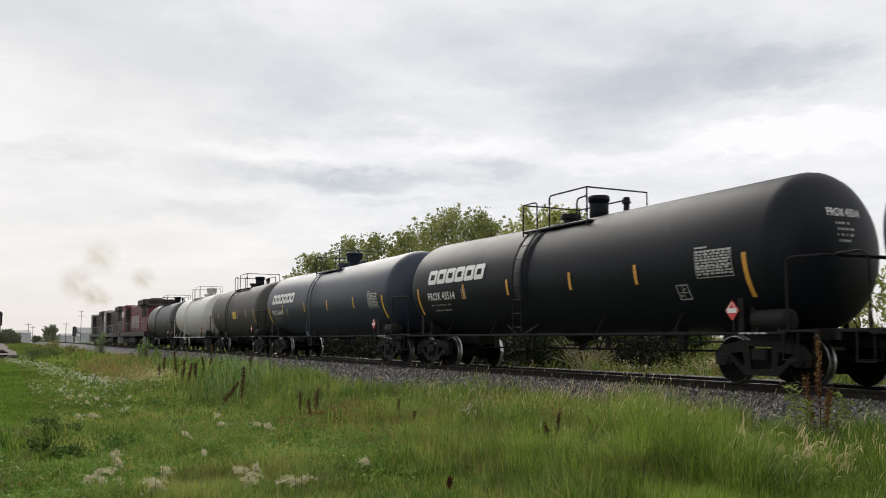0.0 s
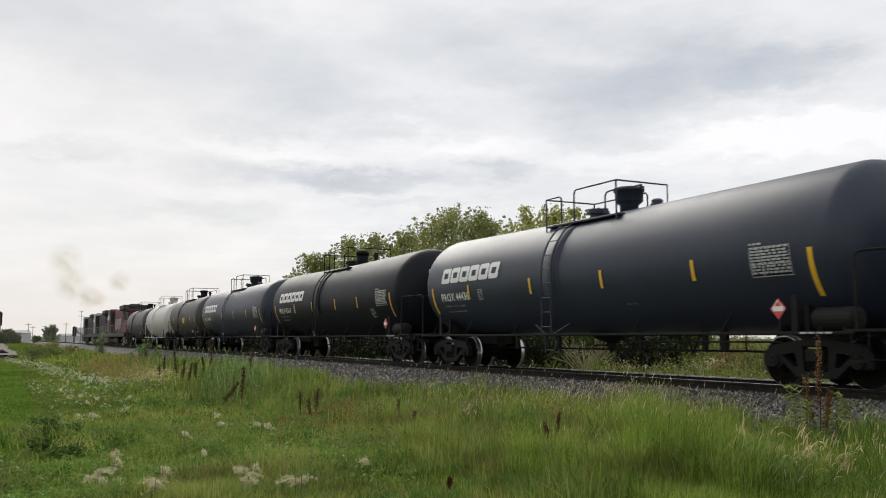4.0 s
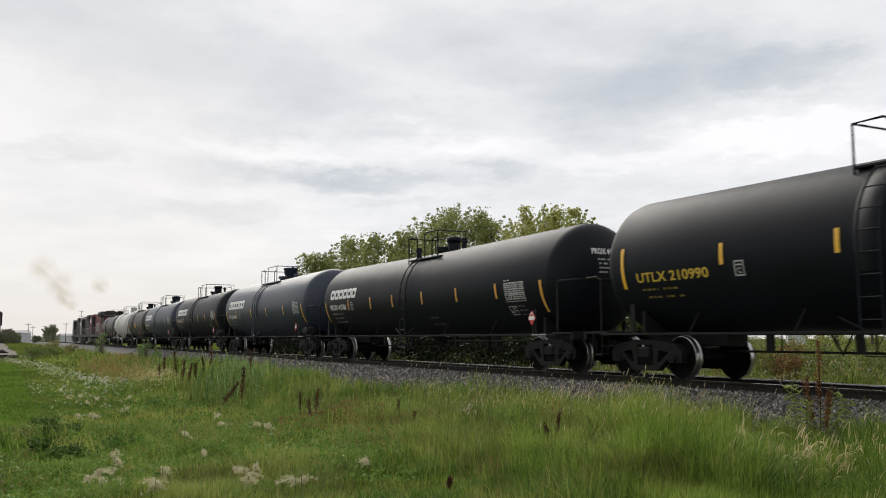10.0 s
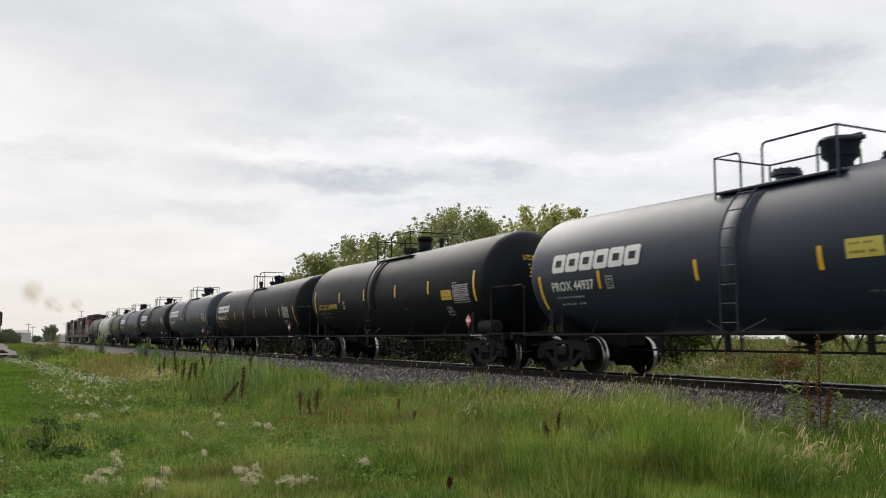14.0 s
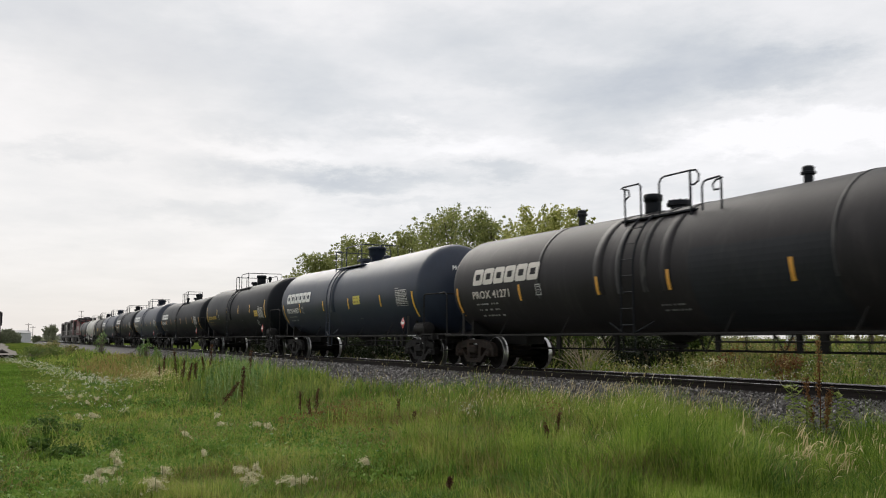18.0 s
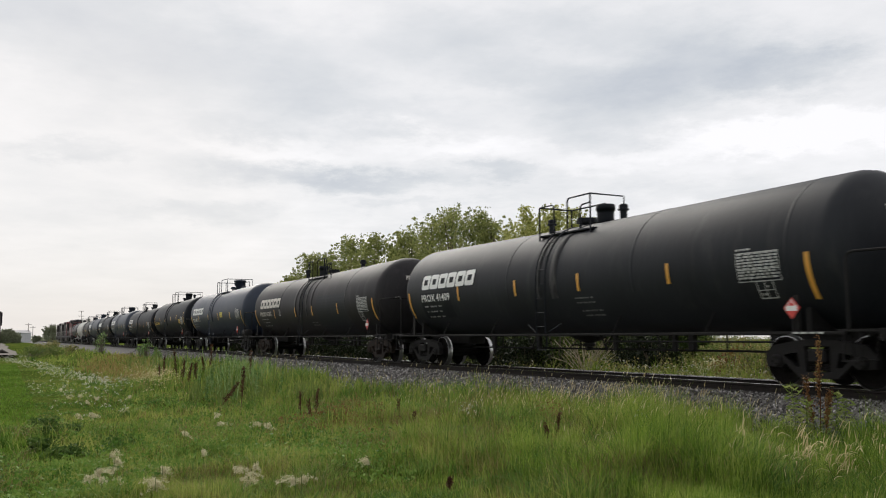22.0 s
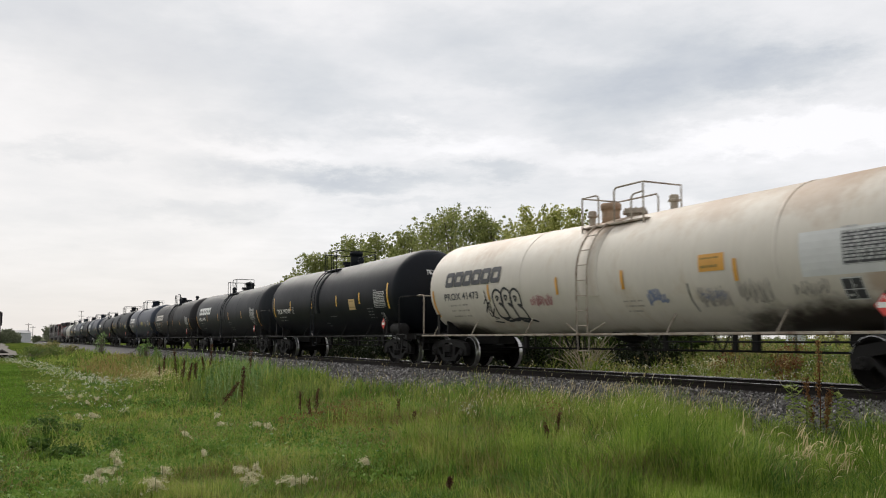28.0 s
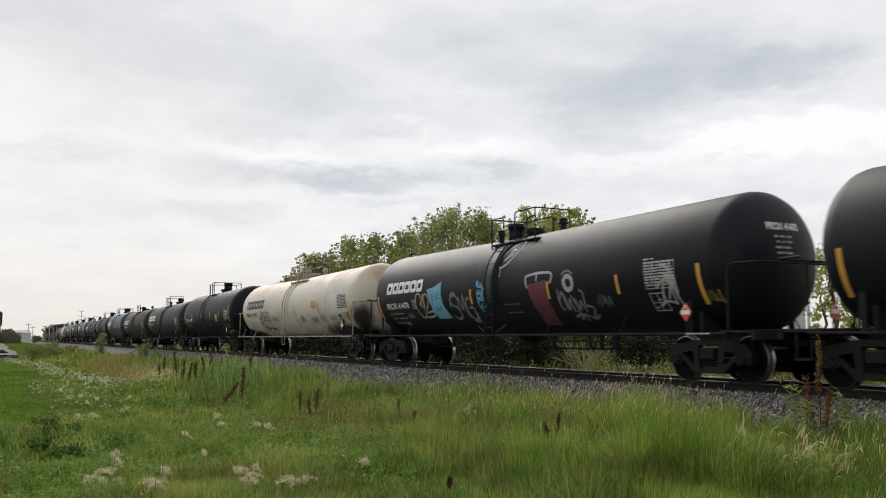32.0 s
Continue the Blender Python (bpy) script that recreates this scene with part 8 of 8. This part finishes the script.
# ---- exhaust smoke: soft heaps of thin flakes that drift ----
def build_smoke():
    m = bpy.data.materials.new("diesel_smoke")
    m.use_nodes = True
    t = m.node_tree
    # each flake thins out to nothing at its rim and is torn by noise
    uv = wire(t, "ShaderNodeUVMap", uv_map="flake").outputs[0]
    r = wire(t, "ShaderNodeVectorMath", {0: uv}, operation="LENGTH").outputs["Value"]
    soft = wire(t, "ShaderNodeMapRange", {0: r, 1: 1.0, 2: 0.0, 3: 0.0, 4: 1.0}, interpolation_type="SMOOTHERSTEP").outputs[0]
    co = wire(t, "ShaderNodeTexCoord").outputs["Object"]
    torn = wire(t, "ShaderNodeTexNoise", {"Vector": co, "Scale": 0.28, "Detail": 5.0, "Roughness": 0.62}).outputs[0]
    torn = wire(t, "ShaderNodeMapRange", {0: torn, 1: 0.32, 2: 0.66, 3: 0.22, 4: 1.0}).outputs[0]
    d = wire(t, "ShaderNodeBsdfDiffuse", {0: (0.78, 0.60, 0.25, 1)})
    c = wire(t, "ShaderNodeBsdfTransparent")
    mx = wire(t, "ShaderNodeMixShader", {0: calc(t, "MULTIPLY", calc(t, "MULTIPLY", soft, torn), 0.42), 1: c.outputs[0], 2: d.outputs[0]})
    t.links.new(mx.outputs[0], t.nodes["Material Output"].inputs[0])
    g = np.random.default_rng(4)
    ang = np.arange(14) * math.tau / 14
    for k, (wide, tall, rows) in enumerate(SMOKE):
        n = 1
        q = g.normal(0, 0.1, (n, 3)) * np.array([2.0, wide, tall])
        rad = g.uniform(0.85, 1.15, (n, 14)) * 0.95 * (wide + tall)
        u = g.normal(0, 0.35, (n, 3)) + np.array([0, 1, 0])
        u /= np.linalg.norm(u, axis=1)[:, None]
        w = np.cross(u, np.array([1, 0, 0]) + g.normal(0, 0.3, (n, 3)))
        w /= np.linalg.norm(w, axis=1)[:, None]
        v = q[:, None] + u[:, None] * (rad * np.cos(ang))[..., None] + w[:, None] * (rad * np.sin(ang))[..., None]
        me = raw_mesh("smoke_puff", v.reshape(-1, 3), (np.arange(n) * 14)[:, None] + np.arange(14), m)
        lay = me.uv_layers.new(name="flake")
        ring = np.stack([np.cos(ang), np.sin(ang)], -1)
        lay.data.foreach_set("uv", np.tile(ring, (n, 1)).ravel())
        ob = new("smoke_puff", me)
        tagged(ob, "thin brownish diesel smoke drifting over the locomotives", "smoke", "smoke puffs")
        PUFFS.append((ob, [(tt, pose(*sight(px, dist), 0.86 + (599 - py) / 1555 * dist)) for tt, px, py, dist in rows]))


PUFFS = []
# half width, half height, then time, bearing, height and distance of each puff
SMOKE = [(1.3, 1.1, [(0, 190, 536, 190), (3, 182, 538, 200), (6, 172, 537, 215), (9, 140, 545, 240), (14, 110, 552, 290), (16.8, -230, 540, 330), (20, -330, 530, 360), (32, -480, 450, 560)]),
         (2.0, 1.6, [(0, 165, 524, 190), (3, 160, 526, 200), (6, 150, 528, 215), (9, 122, 528, 240), (14, 92, 540, 290), (16.8, -230, 520, 330), (20, -330, 520, 360), (32, -480, 450, 560)]),
         (2.8, 2.2, [(0, 135, 508, 190), (3, 130, 510, 200), (6, 120, 516, 215), (9, 112, 508, 240), (14, 62, 528, 290), (16.8, -230, 510, 330), (20, -330, 510, 360), (32, -480, 450, 560)]),
         (1.3, 1.8, [(0, 256, 500, 160), (3, 228, 506, 172), (6, 192, 504, 190), (9, 188, 508, 210), (14, 140, 545, 270), (16.8, -230, 500, 330), (20, -330, 500, 360), (32, -480, 450, 560)]),
         (2.6, 2.2, [(0, 180, 462, 160), (3, 140, 468, 172), (6, 86, 478, 190), (9, 80, 480, 210), (14, 60, 520, 270), (16.8, -230, 470, 330), (20, -330, 470, 360), (32, -480, 450, 560)])]
build_smoke()


# ---- ballast stones and ties ----
def build_stones():
    m = surface("ballast_stone", (0.24, 0.225, 0.215), 0.85, spread=0.35, scale=6, bump=0.3, bump_scale=30)
    t = m.node_tree
    isle = wire(t, "ShaderNodeNewGeometry").outputs["Random Per Island"]
    b = t.nodes["Principled BSDF"]
    t.links.new(ramp(t, isle, [(0.0, (0.030, 0.027, 0.026)), (0.45, (0.10, 0.093, 0.089)), (0.8, (0.20, 0.188, 0.18)), (1.0, (0.46, 0.44, 0.425))]), b.inputs["Base Color"])
    g = np.random.default_rng(17)
    n = 100000
    s = -6 - 84 * g.random(n) ** 1.45
    o = -4.0 + 4.9 * g.random(n)
    prof_o, prof_z = [-4.2, -2.9, -1.75, -1.3, 1.3], [-0.80, -0.62, -0.20, -0.185, -0.185]
    z = np.interp(o, prof_o, prof_z) + g.uniform(-0.012, 0.03, n)
    keep = (np.abs(np.abs(o) - 0.755) > 0.11) | (g.random(n) < 0.0)
    s, o, z = s[keep], o[keep], z[keep]
    n = len(s)
    size = g.uniform(0.012, 0.029, n) * np.interp(-s, [8, 22, 45], [0.85, 1.0, 1.8])
    cube = np.array([(x, y, w) for x in (-1, 1) for y in (-1, 1) for w in (-1, 1)], float)
    q = g.normal(0, 1, (n, 3, 3))
    q, _ = np.linalg.qr(q)
    v = (cube[None] * g.uniform(0.40, 1.20, (n, 8, 3)) * g.uniform(0.55, 1.25, (n, 1, 3))) @ q
    v = v * size[:, None, None] + np.stack([s, np.array([line_y(a) for a in s]) + o, z], -1)[:, None]
    quad = np.array(((0, 1, 3, 2), (4, 6, 7, 5), (0, 4, 5, 1), (2, 3, 7, 6), (0, 2, 6, 4), (1, 5, 7, 3)))
    f = (np.arange(n) * 8)[:, None, None] + quad[None]
    ob = new("ballast_stones", raw_mesh("ballast_stones", v.reshape(-1, 3), f.reshape(-1, 4), m))
    tagged(ob, "loose grey crushed stones over the ballast shoulder", "stones", kind="stuff")


build_stones()


def build_ties():
    bm = bmesh.new()
    box(bm, -0.115, 0.115, -1.30, 1.30, -0.34, -0.174, 0.012)
    me = mesh_of(bm, "tie", M["tie"])
    for i in range(150):
        s = 3 - i * 0.52
        part("tie", me, M["tie"], track, at=line_pose(s))


build_ties()


# ---- what moves ----
def motions():
    """The train draws away along its line; wheels roll."""
    for car, centre in CARS:
        walk(car, [(t * 0.5, line_pose(centre + run(t * 0.5))) for t in range(65)])
    for ob, rows in PUFFS:
        walk(ob, rows)
    for w, dx, car in WHEELS:
        if w.parent.parent in ROLLING:
            walk(w, [(i * 0.1, pose(dx, 0, WHEEL_R, 0, math.degrees(run(i * 0.1) / WHEEL_R), 0)) for i in range(321)])


ROLLING = {c for c, centre in CARS[4:]}
motions()
